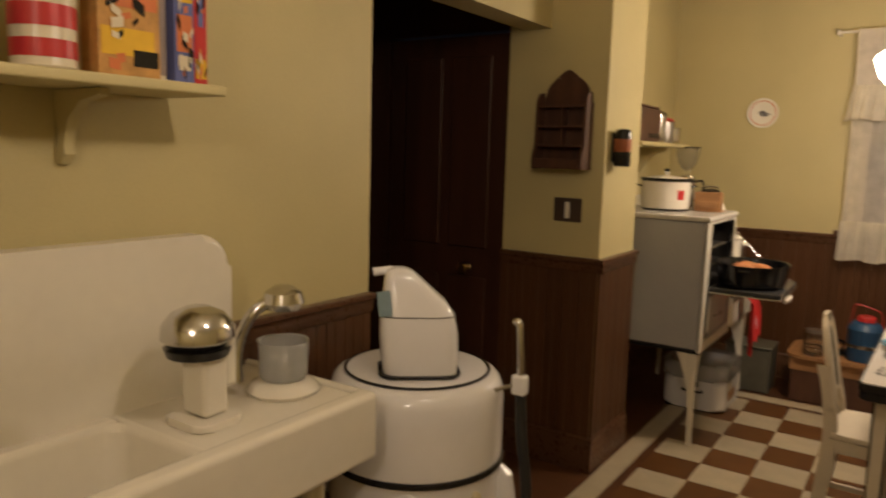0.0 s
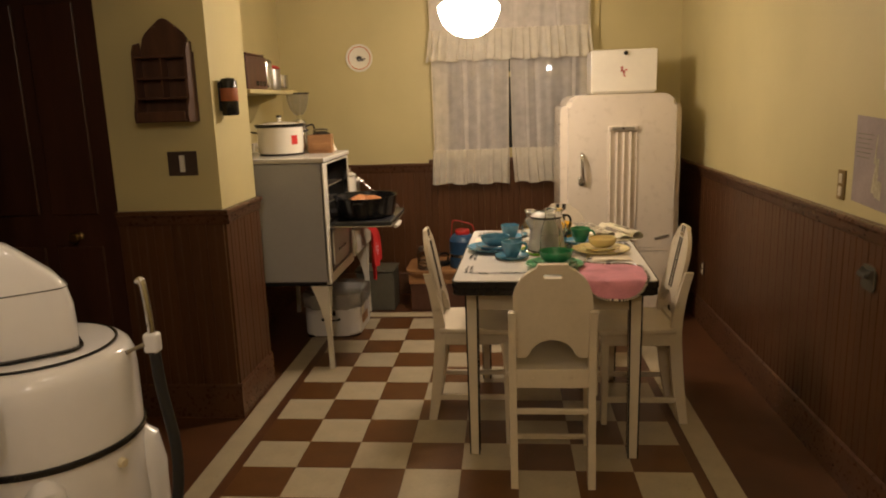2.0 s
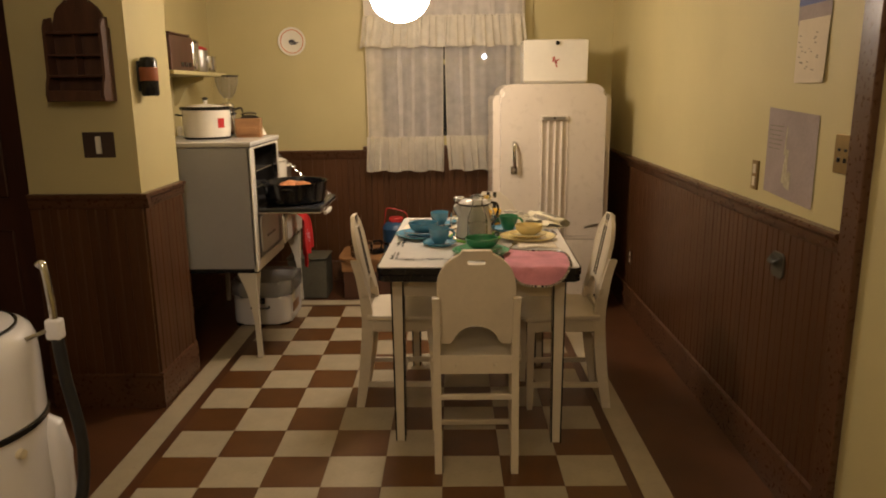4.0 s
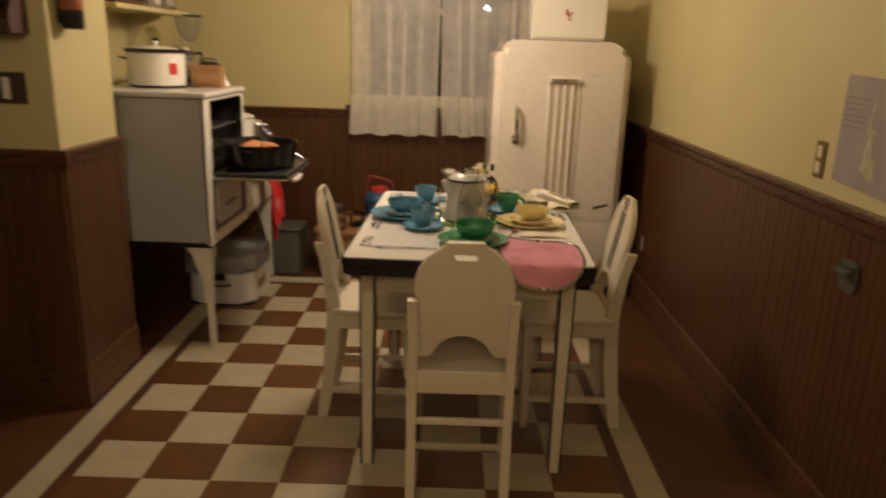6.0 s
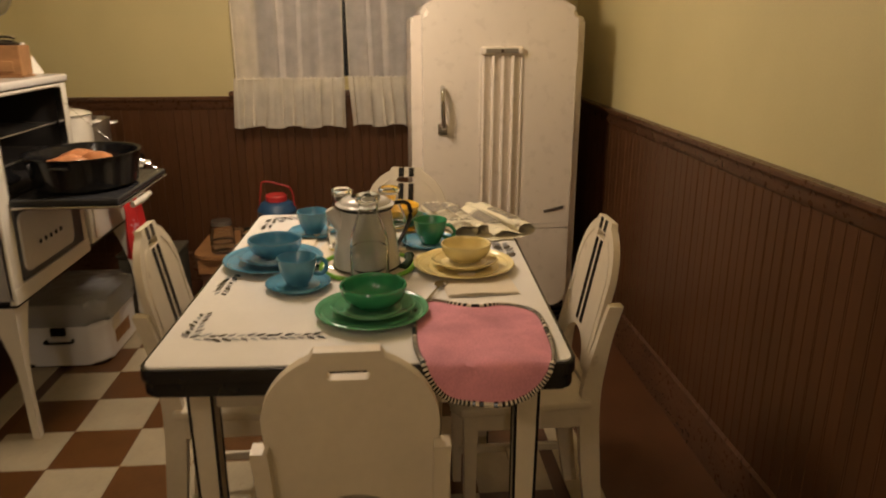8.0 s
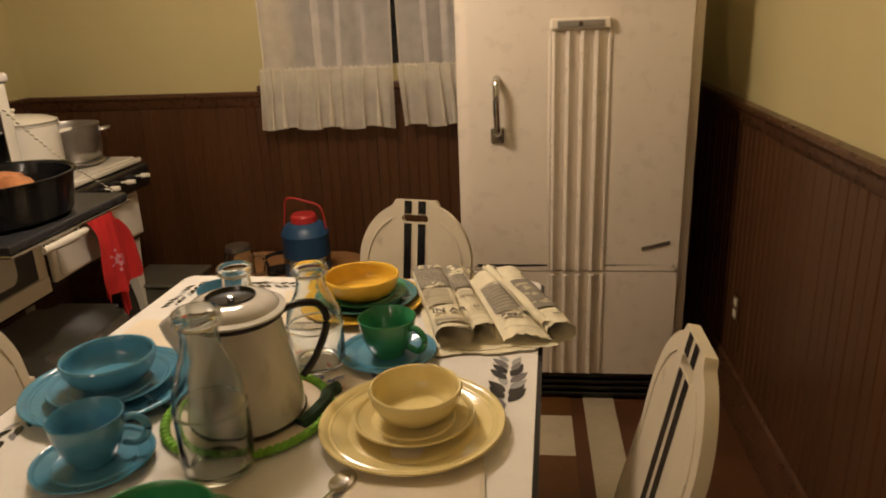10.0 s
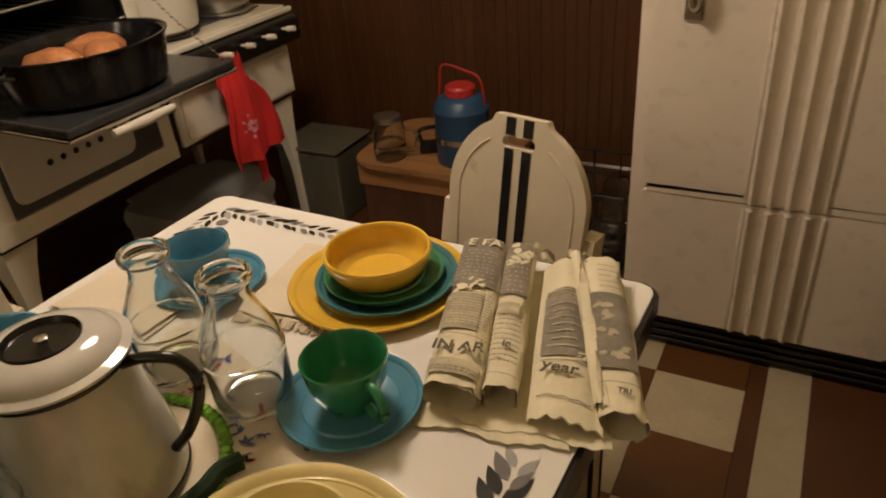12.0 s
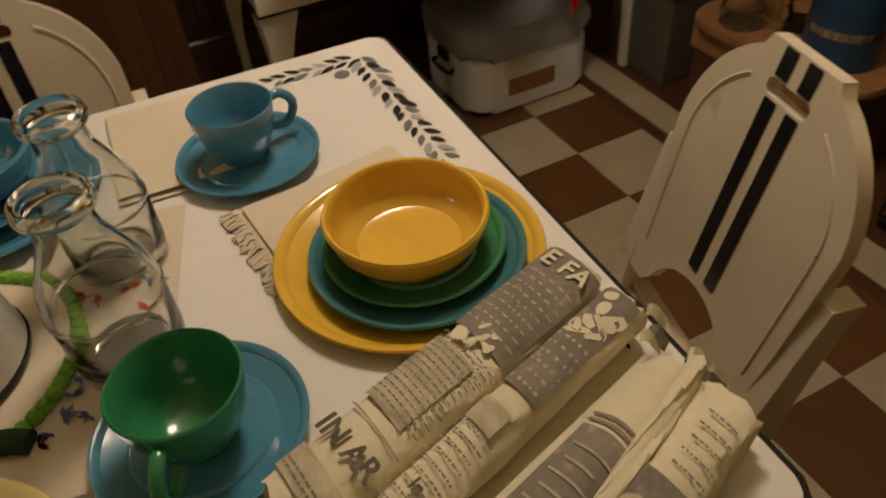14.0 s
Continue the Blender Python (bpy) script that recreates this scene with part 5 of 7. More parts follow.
    for k in range(5):
        h = lathe([(0, 0), (0.0085, 0), (0.0085, 0.0012), (0, 0.0012)], 16)
        bmesh.ops.transform(h, matrix=pose(SX + 0.0168, 4.041 + 0.0395 * k, 0.663, 0, 90), verts=h.verts)
        part("vent_hole", h, BLACK, bd)
    part("bottom_rail", cube(SX - 0.018, SX + 0.006, Y0 + 0.001, Y1 - 0.001, 0.500, 0.555, 0.004), WHITE, s)
    part("bottom_band", cube(XB, SX + 0.004, Y0 - 0.002, Y1 + 0.002, 0.494, 0.4995), BLACK, s, "black lower band")
    part("oven_bottom", cube(XB + 0.02, SX - 0.02, Y0 + 0.021, Y1 - 0.021, 0.50, 0.515), SOOT, s)
    # cooking top
    top = part("cooktop", cube(XB, SX + 0.02, Y1 + 0.011, Y2, 0.800, 0.825, 0.008, 3), DULLWHITE, s, "white enamel cooktop")
    part("cooktop_panel", cube(XB + 0.05, SX - 0.06, Y1 + 0.04, Y2 - 0.04, 0.826, 0.831, 0.002), SPECK2, top)
    part("backsplash", cube(XB - 0.02, XB, Y1 + 0.011, Y2, 0.800, 1.25, 0.008), WHITE, s)
    part("burner_grate", lathe([(0.075, 0.832), (0.105, 0.832), (0.112, 0.840), (0.105, 0.845), (0.075, 0.845)], 40, (-1.05, 4.90, 0)), ALU, top, "round grey burner grate")
    part("burner_grate", lathe([(0.05, 0.832), (0.115, 0.832), (0.12, 0.837), (0.115, 0.841), (0.05, 0.841)], 40, (-1.03, 4.61, 0)), BLACK, top)
    mf = part("manifold_panel", cube(SX + 0.021, SX + 0.06, Y1 + 0.011, Y2 + 0.02, 0.707, 0.797, 0.016, 3), BLACK, s, "black burner control panel")
    for k in range(5):
        y = 4.55 + 0.105 * k
        part("burner_knob", tube([(SX + 0.06, y, 0.765), (SX + 0.078, y, 0.765), (SX + 0.082, y, 0.765), (SX + 0.112, y + 0.004, 0.767)], 0.006, 10, radii=[0.004, 0.004, 0.010, 0.008]), WHITE, mf, "white porcelain tap handle")
    fp = part("front_panel", cube(SX - 0.01, SX + 0.010, Y1 + 0.022, Y2 - 0.012, 0.520, 0.690, 0.006), WHITE, s, "white enamel front panel")
    ins = prism(rounded(Y1 + 0.045, Y2 - 0.035, 0.534, 0.678, 0.018, 5), 0, 0.007, 0.004)
    bmesh.ops.transform(ins, matrix=pose(SX + 0.0105, 0, 0) @ Matrix(((0, 0, 1, 0), (1, 0, 0, 0), (0, 1, 0, 0), (0, 0, 0, 1))), verts=ins.verts)
    part("inset_panel", ins, WHITE, fp, "raised white inner panel")
    part("top_trim", cube(SX + 0.021, SX + 0.040, Y1 + 0.011, Y2 + 0.01, 0.8015, 0.821, 0.006), WHITE, s, "white enamel edge strip")
    part("range_case", cube(XB, SX - 0.011, Y1 + 0.011, Y2 - 0.013, 0.500, 0.799), SOOT, s)
    # legs
    for x, y, top_z in ((SX - 0.035, Y0 + 0.03, 0.494), (XB + 0.05, Y0 + 0.03, 0.494), (SX - 0.035, Y2 - 0.045, 0.499), (XB + 0.05, Y2 - 0.045, 0.499)):
        bm = bmesh.new()
        rings = []
        for t in range(9):
            v = t / 8
            w = 0.013 + 0.038 * max(0, (v - 0.35) / 0.65) ** 2.0
            sx = 1 if x > -1.2 else -1
            sy = -1 if y < 4.2 else 1
            ox = x + sx * (0.012 * (1 - v)) - sx * (w - 0.013) * 0.7
            oy = y - sy * (w - 0.013) * 0.7
            rings.append([bm.verts.new((ox + a * w, oy + b * w, top_z * v)) for a, b in ((-1, -1), (1, -1), (1, 1), (-1, 1))])
        for a, b in zip(rings, rings[1:]):
            for k in range(4):
                bm.faces.new((a[k], a[(k + 1) % 4], b[(k + 1) % 4], b[k]))
        bm.faces.new(rings[0])
        bm.faces.new(rings[-1])
        bmesh.ops.bevel(bm, geom=[e for e in bm.edges if e.calc_face_angle(0) > 0.9], offset=0.005, segments=2, profile=0.5, affect="EDGES")
        part("leg", bm, WHITE, s, "curved white enamel leg")


stove()


def roaster():
    r = thing("roasting_pan", "black speckled enamel oval roasting pan holding browned bread rolls", "roasting pan", (-0.748, 4.125, 0.8385))
    part("pan_body", lathe([(0, 0.003), (0.145, 0.0), (0.165, 0.012), (0.178, 0.09), (0.181, 0.112), (0.186, 0.114), (0.183, 0.117), (0.176, 0.113), (0.170, 0.09), (0.158, 0.015), (0, 0.01)], 56, sx=0.98, sy=1.12), SPECK, r)
    part("pan_rim", lathe([(0.180, 0.113), (0.187, 0.115), (0.187, 0.119), (0.180, 0.118)], 56, sx=0.98, sy=1.12), BLACK, r)
    for k, (x, y, a) in enumerate(((-0.03, -0.06, 20), (0.04, 0.02, -30), (-0.05, 0.07, 60))):
        b = lathe([(0, -0.038), (0.025, -0.034), (0.042, -0.015), (0.045, 0.005), (0.036, 0.024), (0.02, 0.034), (0, 0.038)], 20, sx=1.7)
        for v in b.verts:
            v.co += Vector(noise.noise_vector(v.co * 30 + Vector((k, 0, 0)))) * 0.006
        bmesh.ops.transform(b, matrix=pose(x, y, 0.075, 0, 0, a), verts=b.verts)
        part("loaf", b, MEAT, r, "browned crusty roll")
    for s in (-1, 1):
        part("handle", tube(smooth_path([(-0.03, s * 0.2, 0.09), (-0.02, s * 0.225, 0.095), (0.02, s * 0.225, 0.095), (0.03, s * 0.2, 0.09)], 4), 0.005, 8), BLACK, r)


roaster()
rl = thing("roaster_lid", "glossy black speckled domed roaster lid inside the oven", "lid", (-1.20, 4.16, 0.836))
part("lid_dome", lathe([(0.186, 0.0), (0.190, 0.004), (0.182, 0.010), (0.172, 0.012), (0.160, 0.045), (0.125, 0.075), (0.07, 0.089), (0, 0.092)], 48, sy=1.1), SPECK, rl)
part("lid_handle", tube(smooth_path([(-0.05, 0, 0.088), (-0.04, 0, 0.093), (0.04, 0, 0.093), (0.05, 0, 0.088)], 4), 0.005, 8), BLACK, rl)


def pot(name, x, y, z, r, h, mat, label, lid=None, rim=None, handles=0, decal=None):
    p = thing(name, label, "pot", (x, y, z))
    part("pot_body", lathe([(0, 0.002), (r * 0.86, 0), (r * 0.95, 0.01), (r, h * 0.3), (r, h - 0.006), (r + 0.004, h - 0.003), (r + 0.004, h), (r - 0.003, h), (r - 0.006, h - 0.01), (r * 0.94, 0.02), (0, 0.012)], 48), mat, p)
    if rim:
        part("rim", lathe([(r + 0.002, h - 0.004), (r + 0.0065, h - 0.002), (r + 0.0065, h + 0.003), (r + 0.001, h + 0.004)], 48), rim, p)
        part("foot_rim", lathe([(r * 0.86, -0.0003), (r * 0.965, 0.002), (r * 0.965, 0.010), (r * 0.94, 0.011)], 48), rim, p)
    if lid and rim:
        part("lid_rim", lathe([(r + 0.001, h + 0.0045), (r + 0.010, h + 0.005), (r + 0.010, h + 0.015), (r - 0.002, h + 0.014)], 48), rim, p, "broad black lid rim")
        part("lid_knob", lathe([(0, h + 0.046), (0.010, h + 0.047), (0.017, h + 0.056), (0.013, h + 0.064), (0, h + 0.066)], 20), rim, p, "black knob")
    if lid:
        part("lid", lathe([(r, h + 0.004), (r + 0.002, h + 0.007), (r * 0.8, h + 0.018), (r * 0.4, h + 0.026), (0.012, h + 0.028), (0.008, h + 0.036), (0.014, h + 0.042), (0.012, h + 0.049), (0, h + 0.05)], 48), lid, p, "domed lid with a knob")
    for k in range(handles):
        a = math.pi * k + 0.5
        c, s_ = math.cos(a), math.sin(a)
        part("side_handle", tube(smooth_path([(r * c - 0.025 * s_, r * s_ + 0.025 * c, h * 0.8), ((r + 0.03) * c - 0.018 * s_, (r + 0.03) * s_ + 0.018 * c, h * 0.83), ((r + 0.03) * c + 0.018 * s_, (r + 0.03) * s_ - 0.018 * c, h * 0.83), (r * c + 0.025 * s_, r * s_ - 0.025 * c, h * 0.8)], 4), 0.0045, 8), rim or mat, p)
    if decal:
        b = bmesh.new()
        a0 = radians(decal)
        n = 8
        g = [[b.verts.new(((r + 0.0012) * math.cos(a0 + (i / n - 0.5) * 0.32), (r + 0.0012) * math.sin(a0 + (i / n - 0.5) * 0.32), h * 0.38 + j * h * 0.32)) for j in (0, 1)] for i in range(n + 1)]
        for i in range(n):
            b.faces.new((g[i][0], g[i + 1][0], g[i + 1][1], g[i][1]))
        part("decal", b, REDP, p, "small red decal")
    return p


pot("stock_pot", -1.035, 4.61, 0.842, 0.130, 0.180, WHITE, "tall white enamel stock pot with lid on the range", WHITE, None, 2)
pot("sauce_pan", -1.05, 4.90, 0.846, 0.108, 0.130, ALU, "dull aluminium pan on the range burner", None, None, 2)
pot("enamel_casserole", -1.235, 4.17, 1.196, 0.130, 0.160, WHITE, "white enamel casserole with black rims on top of the oven", WHITE, BLACK, 2, decal=-36)
pot("canister", -1.455, 4.03, 1.196, 0.05, 0.105, OLIVE, "small dark tin with pale lid on top of the oven", WHITE, None, 0)


def percolator():
    p = thing("percolator", "polished aluminium percolator with a glass knob behind the casserole", "coffee pot", (-1.18, 4.385, 1.196))
    part("perc_body", lathe([(0, 0), (0.052, 0), (0.055, 0.01), (0.045, 0.12), (0.042, 0.165), (0.044, 0.168), (0.035, 0.185), (0.02, 0.19), (0, 0.19)], 36), CHROME, p)
    part("perc_knob", lathe([(0, 0.19), (0.016, 0.191), (0.018, 0.205), (0.012, 0.22), (0, 0.223)], 24), GLASS, p)
    part("perc_handle", tube(smooth_path([(0.04, 0.0, 0.15), (0.085, 0.0, 0.155), (0.085, 0.0, 0.06), (0.05, 0, 0.04)], 5), 0.006, 8), BLACK, p)


percolator()


def coffee_mill():
    m = thing("coffee_mill", "small honey wood coffee mill on top of the oven", "coffee mill", (-1.02, 4.27, 1.196), 8)
    part("mill_box", cube(-0.075, 0.062, -0.06, 0.06, 0.006, 0.105, 0.003), WOOD, m)
    part("mill_base", cube(-0.07, 0.07, -0.068, 0.068, 0.0, 0.0055, 0.002), WOOD, m)
    part("mill_plate", lathe([(0, 0.106), (0.05, 0.106), (0.052, 0.112), (0.03, 0.122), (0, 0.125)], 30), BLACK, m)
    part("crank", tube(smooth_path([(-0.05, 0, 0.128), (-0.02, 0, 0.135), (0.02, 0.0, 0.135), (0.04, 0.0, 0.128)], 4), 0.006, 8), CHROME, m)
    part("drawer", cube(-0.05, 0.04, -0.066, -0.0605, 0.02, 0.055, 0.002), WOOD, m, "small drawer front")


coffee_mill()
sh = thing("enamel_funnel", "small white enamel funnel beside the coffee mill", "funnel", (-1.16, 4.43, 1.196))
sh.matrix_world = pose(-1.02, 4.40, 1.196)
part("funnel_body", lathe([(0, 0), (0.055, 0), (0.057, 0.006), (0.03, 0.06), (0.012, 0.075), (0.01, 0.11), (0.006, 0.112), (0, 0.112)], 30), WHITE, sh)


def alcove_shelf():
    s = thing("wall_shelf", "yellow painted wall shelf over the stove holding cookware", "shelf")
    part("shelf_board", cube(XL, -1.335, 4.02, 4.93, 1.545, 1.568, 0.004), YELLOW, s)
    for y in (4.15, 4.75):
        br = prism([(0, 0), (0.2, 0), (0.19, -0.02), (0.08, -0.06), (0.03, -0.16), (0, -0.18)], -0.01, 0.01, 0.002)
        bmesh.ops.transform(br, matrix=pose(XL, y, 1.544, 90), verts=br.verts)
        part("bracket", br, YELLOW, s, "curved yellow bracket")


alcove_shelf()
bx = thing("wooden_box", "dark brown wooden box on the shelf over the stove", "box")
part("box_case", cube(-1.60, -1.36, 4.06, 4.40, 1.569, 1.755, 0.006), DARKWOOD, bx)
for k in range(3):
    part("vent_hole", cube(-1.3595, -1.358, 4.20 + 0.06 * k, 4.235 + 0.06 * k, 1.59, 1.615, 0.003), BLACK, bx)
part("box_lid", cube(-1.605, -1.355, 4.055, 4.36, 1.756, 1.768, 0.005), DARKWOOD, bx)
pot("aluminium_canister", -1.42, 4.50, 1.569, 0.058, 0.165, CHROME, "polished aluminium canister on the shelf", CHROME)
pot("aluminium_kettle", -1.42, 4.645, 1.569, 0.062, 0.13, ALU, "dull aluminium pot with a red handled lid on the shelf", REDP)
pot("aluminium_pot", -1.44, 4.82, 1.569, 0.075, 0.10, CHROME, "small shiny pot at the end of the shelf", None)
sk = thing("wire_sieve", "hanging wire mesh sieve with a dark rim at the shelf end", "sieve", (-1.33, 4.90, 1.0))
part("sieve_rim", tube([(0.075 * math.cos(radians(15 * k)), 0.075 * math.sin(radians(15 * k)), 0.55) for k in range(25)], 0.005, 6), BLACK, sk, "dark round rim")
mesh_bag = part("sieve_mesh", lathe([(0.074, 0.548), (0.070, 0.50), (0.055, 0.45), (0.03, 0.415), (0, 0.405)], 32), GAUZE, sk, "fine pale wire mesh")
for k in range(6):
    a = radians(60 * k)
    part("mesh_wire", tube([(r * math.cos(a), r * math.sin(a), z) for r, z in ((0.075, 0.548), (0.071, 0.50), (0.056, 0.449), (0.03, 0.414), (0.0, 0.404))], 0.0012, 4), ALU, sk)
part("sieve_handle", tube(smooth_path([(-0.075, 0, 0.55), (-0.11, 0, 0.56), (-0.15, 0, 0.568)], 4), 0.006, 8), BLACK, sk)


def towel():
    t = thing("red_towel", "red cotton kitchen towel with pale print hanging on the range", "towel")
    x = SX + 0.105

    def fn(u, v):
        w = 0.040 + 0.082 * min(1, v * 1.25) ** 0.7
        y = 4.662 + 0.035 * v + (u - 0.5) * 2 * w
        z = 0.768 - 0.350 * v + 0.02 * (u - 0.5) * v - 0.085 * (2 * u - 1) ** 2 * (1 - v) ** 3 + 0.008 * math.sin(u * 9) * v
        xx = x + (0.014 * math.sin(u * 13 + v * 2.5) + 0.006 * math.sin(u * 31 + v * 7)) * (0.3 + 0.7 * v) - 0.05 * (1 - v) ** 6
        return (xx, y, z)

    part("towel_cloth", sheet(fn, 48, 36, 0.003), RED, t)
    bm = bmesh.new()
    for k in range(7):
        a = 2 * math.pi * k / 7
        for r0, r1, wd in ((0.006, 0.026, 0.007), (0.030, 0.045, 0.005)):
            q = []
            for dr, dw in ((r0, -wd * 0.4), (r0, wd * 0.4), ((r0 + r1) / 2, wd), (r1, 0), ((r0 + r1) / 2, -wd)):
                yy, zz = math.cos(a) * dr - math.sin(a) * dw, math.sin(a) * dr + math.cos(a) * dw
                q.append(bm.verts.new(Vector(fn(0.46 + yy / 0.24, 0.66 - zz / 0.36)) + Vector((0.0045, 0, 0))))
            bm.faces.new(q)
    tagged(part("print", bm, PINK, t, "faded printed flower"), kind="stuff")
    part("towel_fold", sheet(lambda u, v: (x - 0.022 + 0.010 * math.sin(u * 11 + v), 4.675 + (0.05 + 0.02 * math.sin(v * 4)) * (u - 0.2) + 0.03 * v, 0.74 - 0.43 * v + 0.02 * u), 14, 20, 0.003), RED, t, "inner fold hanging lower")


towel()


def storage_bin():
    b = thing("enamel_bin", "white enamel box with a cloudy clear lid under the range", "storage box")
    part("bin_body", prism(rounded(-1.255, -0.895, 4.415, 4.845, 0.07, 6), 0.012, 0.188, 0.02, segs=3), WASHWHITE, b)
    part("bin_foot", prism(rounded(-1.245, -0.905, 4.425, 4.835, 0.05, 6), 0.0, 0.0115), BLACK, b)
    part("bin_lid", prism(rounded(-1.265, -0.885, 4.405, 4.855, 0.07, 6), 0.1885, 0.285, 0.045, segs=5), CLEARLID, b, "cloudy clear domed lid")
    for k in range(7):
        part("vent_slot", cube(-0.896, -0.8925, 4.52 + 0.0, 4.60, 0.125 + 0.011 * k, 0.130 + 0.011 * k), IVORY, b)
    part("label_plate", cube(-0.896, -0.892, 4.535, 4.70, 0.06, 0.115), WOOD, b, "faded tan label")
    part("latch", cube(-1.10, -1.04, 4.398, 4.412, 0.150, 0.186, 0.004), BLACK, b)
    part("side_handle", tube(smooth_path([(-1.12, 4.41, 0.13), (-1.12, 4.392, 0.125), (-1.02, 4.392, 0.125), (-1.02, 4.41, 0.13)], 4), 0.006, 8), BLACK, b, "black wire carrying handle")


storage_bin()

tin = thing("metal_bin", "grey green square metal tin standing by the wainscot", "tin")
part("tin_body", cube(-1.03, -0.755, 5.015, 5.255, 0.0, 0.285, 0.01), OLIVE, tin)
part("tin_lid", cube(-1.038, -0.747, 5.007, 5.263, 0.286, 0.302, 0.008), OLIVE, tin)


def stool():
    s = thing("wooden_crate_table", "low brown wooden box table holding a jar and a blue jug", "side table")
    part("top_board", prism(rounded(-0.670, -0.10, 4.97, 5.44, 0.09, 6), 0.278, 0.300, 0.006), WOOD, s, "honey brown rounded top")
    part("case", cube(-0.635, -0.14, 5.005, 5.42, 0.0, 0.2775, 0.006), DARKWOOD, s)
    part("rail", cube(-0.645, -0.13, 4.997, 5.004, 0.20, 0.272, 0.002), WOOD, s)


stool()


def jug():
    j = thing("blue_thermos_jug", "dark blue metal picnic jug with a red lid and wire handle", "jug", (-0.262, 5.110, 0.301))
    j.scale = (1.0, 1.0, 1.36)
    part("jug_body", lathe([(0, 0), (0.090, 0), (0.094, 0.008), (0.094, 0.135), (0.097, 0.14), (0.094, 0.145), (0.08, 0.165), (0.06, 0.175), (0, 0.175)], 40), BLUE, j)
    part("jug_lid", lathe([(0, 0.2), (0.045, 0.199), (0.052, 0.193), (0.052, 0.1755), (0, 0.1755)], 32), REDP, j, "round red lid")
    part("bail_handle", tube(smooth_path([(-0.085, 0, 0.15), (-0.075, 0, 0.2), (-0.06, 0, 0.245), (0.02, 0, 0.235), (0.075, 0, 0.215), (0.088, 0, 0.15)], 5), 0.003, 6), REDP, j)
    part("jug_label", lathe([(0.0945, 0.06), (0.0955, 0.06), (0.0955, 0.075), (0.0945, 0.075)], 40), CHROME, j)


jug()
jar = thing("glass_jar", "clear glass jar with a handle on the wooden side table", "jar", (-0.525, 5.045, 0.301))
jar.scale = (1.05, 1.05, 1.18)
part("jar_glass", lathe([(0, 0.004), (0.05, 0), (0.056, 0.008), (0.056, 0.04), (0.052, 0.045), (0.056, 0.05), (0.056, 0.095), (0.05, 0.11), (0.046, 0.13), (0.043, 0.128), (0.052, 0.09), (0.052, 0.01), (0, 0.008)], 36), GLASS, jar)
part("jar_handle", tube(smooth_path([(0.05, 0.02, 0.09), (0.085, 0.03, 0.085), (0.085, 0.03, 0.03), (0.052, 0.02, 0.02)], 5), 0.006, 8), GLASS, jar)
part("jar_lid", lathe([(0, 0.136), (0.045, 0.135), (0.047, 0.118), (0.045, 0.118)], 30), ALU, jar)
iron = thing("black_iron", "black cast iron flat iron beside the blue jug", "iron", (-0.405, 5.15, 0.301), 30)
part("iron_sole", prism([(-0.05, -0.035), (0.02, -0.035), (0.07, 0), (0.02, 0.035), (-0.05, 0.035)], 0, 0.03, 0.005), BLACK, iron)
part("iron_handle", tube(smooth_path([(-0.04, 0, 0.03), (-0.045, 0, 0.08), (0.03, 0, 0.085), (0.03, 0, 0.03)], 5), 0.008, 8), BLACK, iron)


def bottle_rack():
    r = thing("wire_bottle_rack", "low black wire rack with empty glass by the wainscot", "rack")
    X0, X1, Y0, Y1 = 0.04, 0.33, 5.02, 5.36
    part("rack_tray", cube(X0, X1, Y0, Y1, 0.0, 0.03, 0.004), BLACK, r)
    for z in (0.10, 0.19, 0.28):
        part("wire_hoop", tube([(X0, Y0, z), (X1, Y0, z), (X1, Y1, z), (X0, Y1, z), (X0, Y0 + 0.001, z)], 0.004, 6), BLACK, r)
    for k in range(4):
        for y in (Y0, Y1):
            x = X0 + (X1 - X0) * k / 3
            part("wire_post", tube([(x, y, 0.03), (x, y, 0.285)], 0.0035, 6), BLACK, r)
    for k in range(2):
        for q in range(2):
            part("glass_insert", lathe([(0, 0.034), (0.05, 0.034), (0.055, 0.05), (0.052, 0.2), (0.03, 0.24), (0.028, 0.24), (0.048, 0.2), (0.05, 0.05), (0, 0.04)], 24, (X0 + 0.08 + 0.13 * k, Y0 + 0.09 + 0.15 * q, 0)), GLASS, r)


bottle_rack()


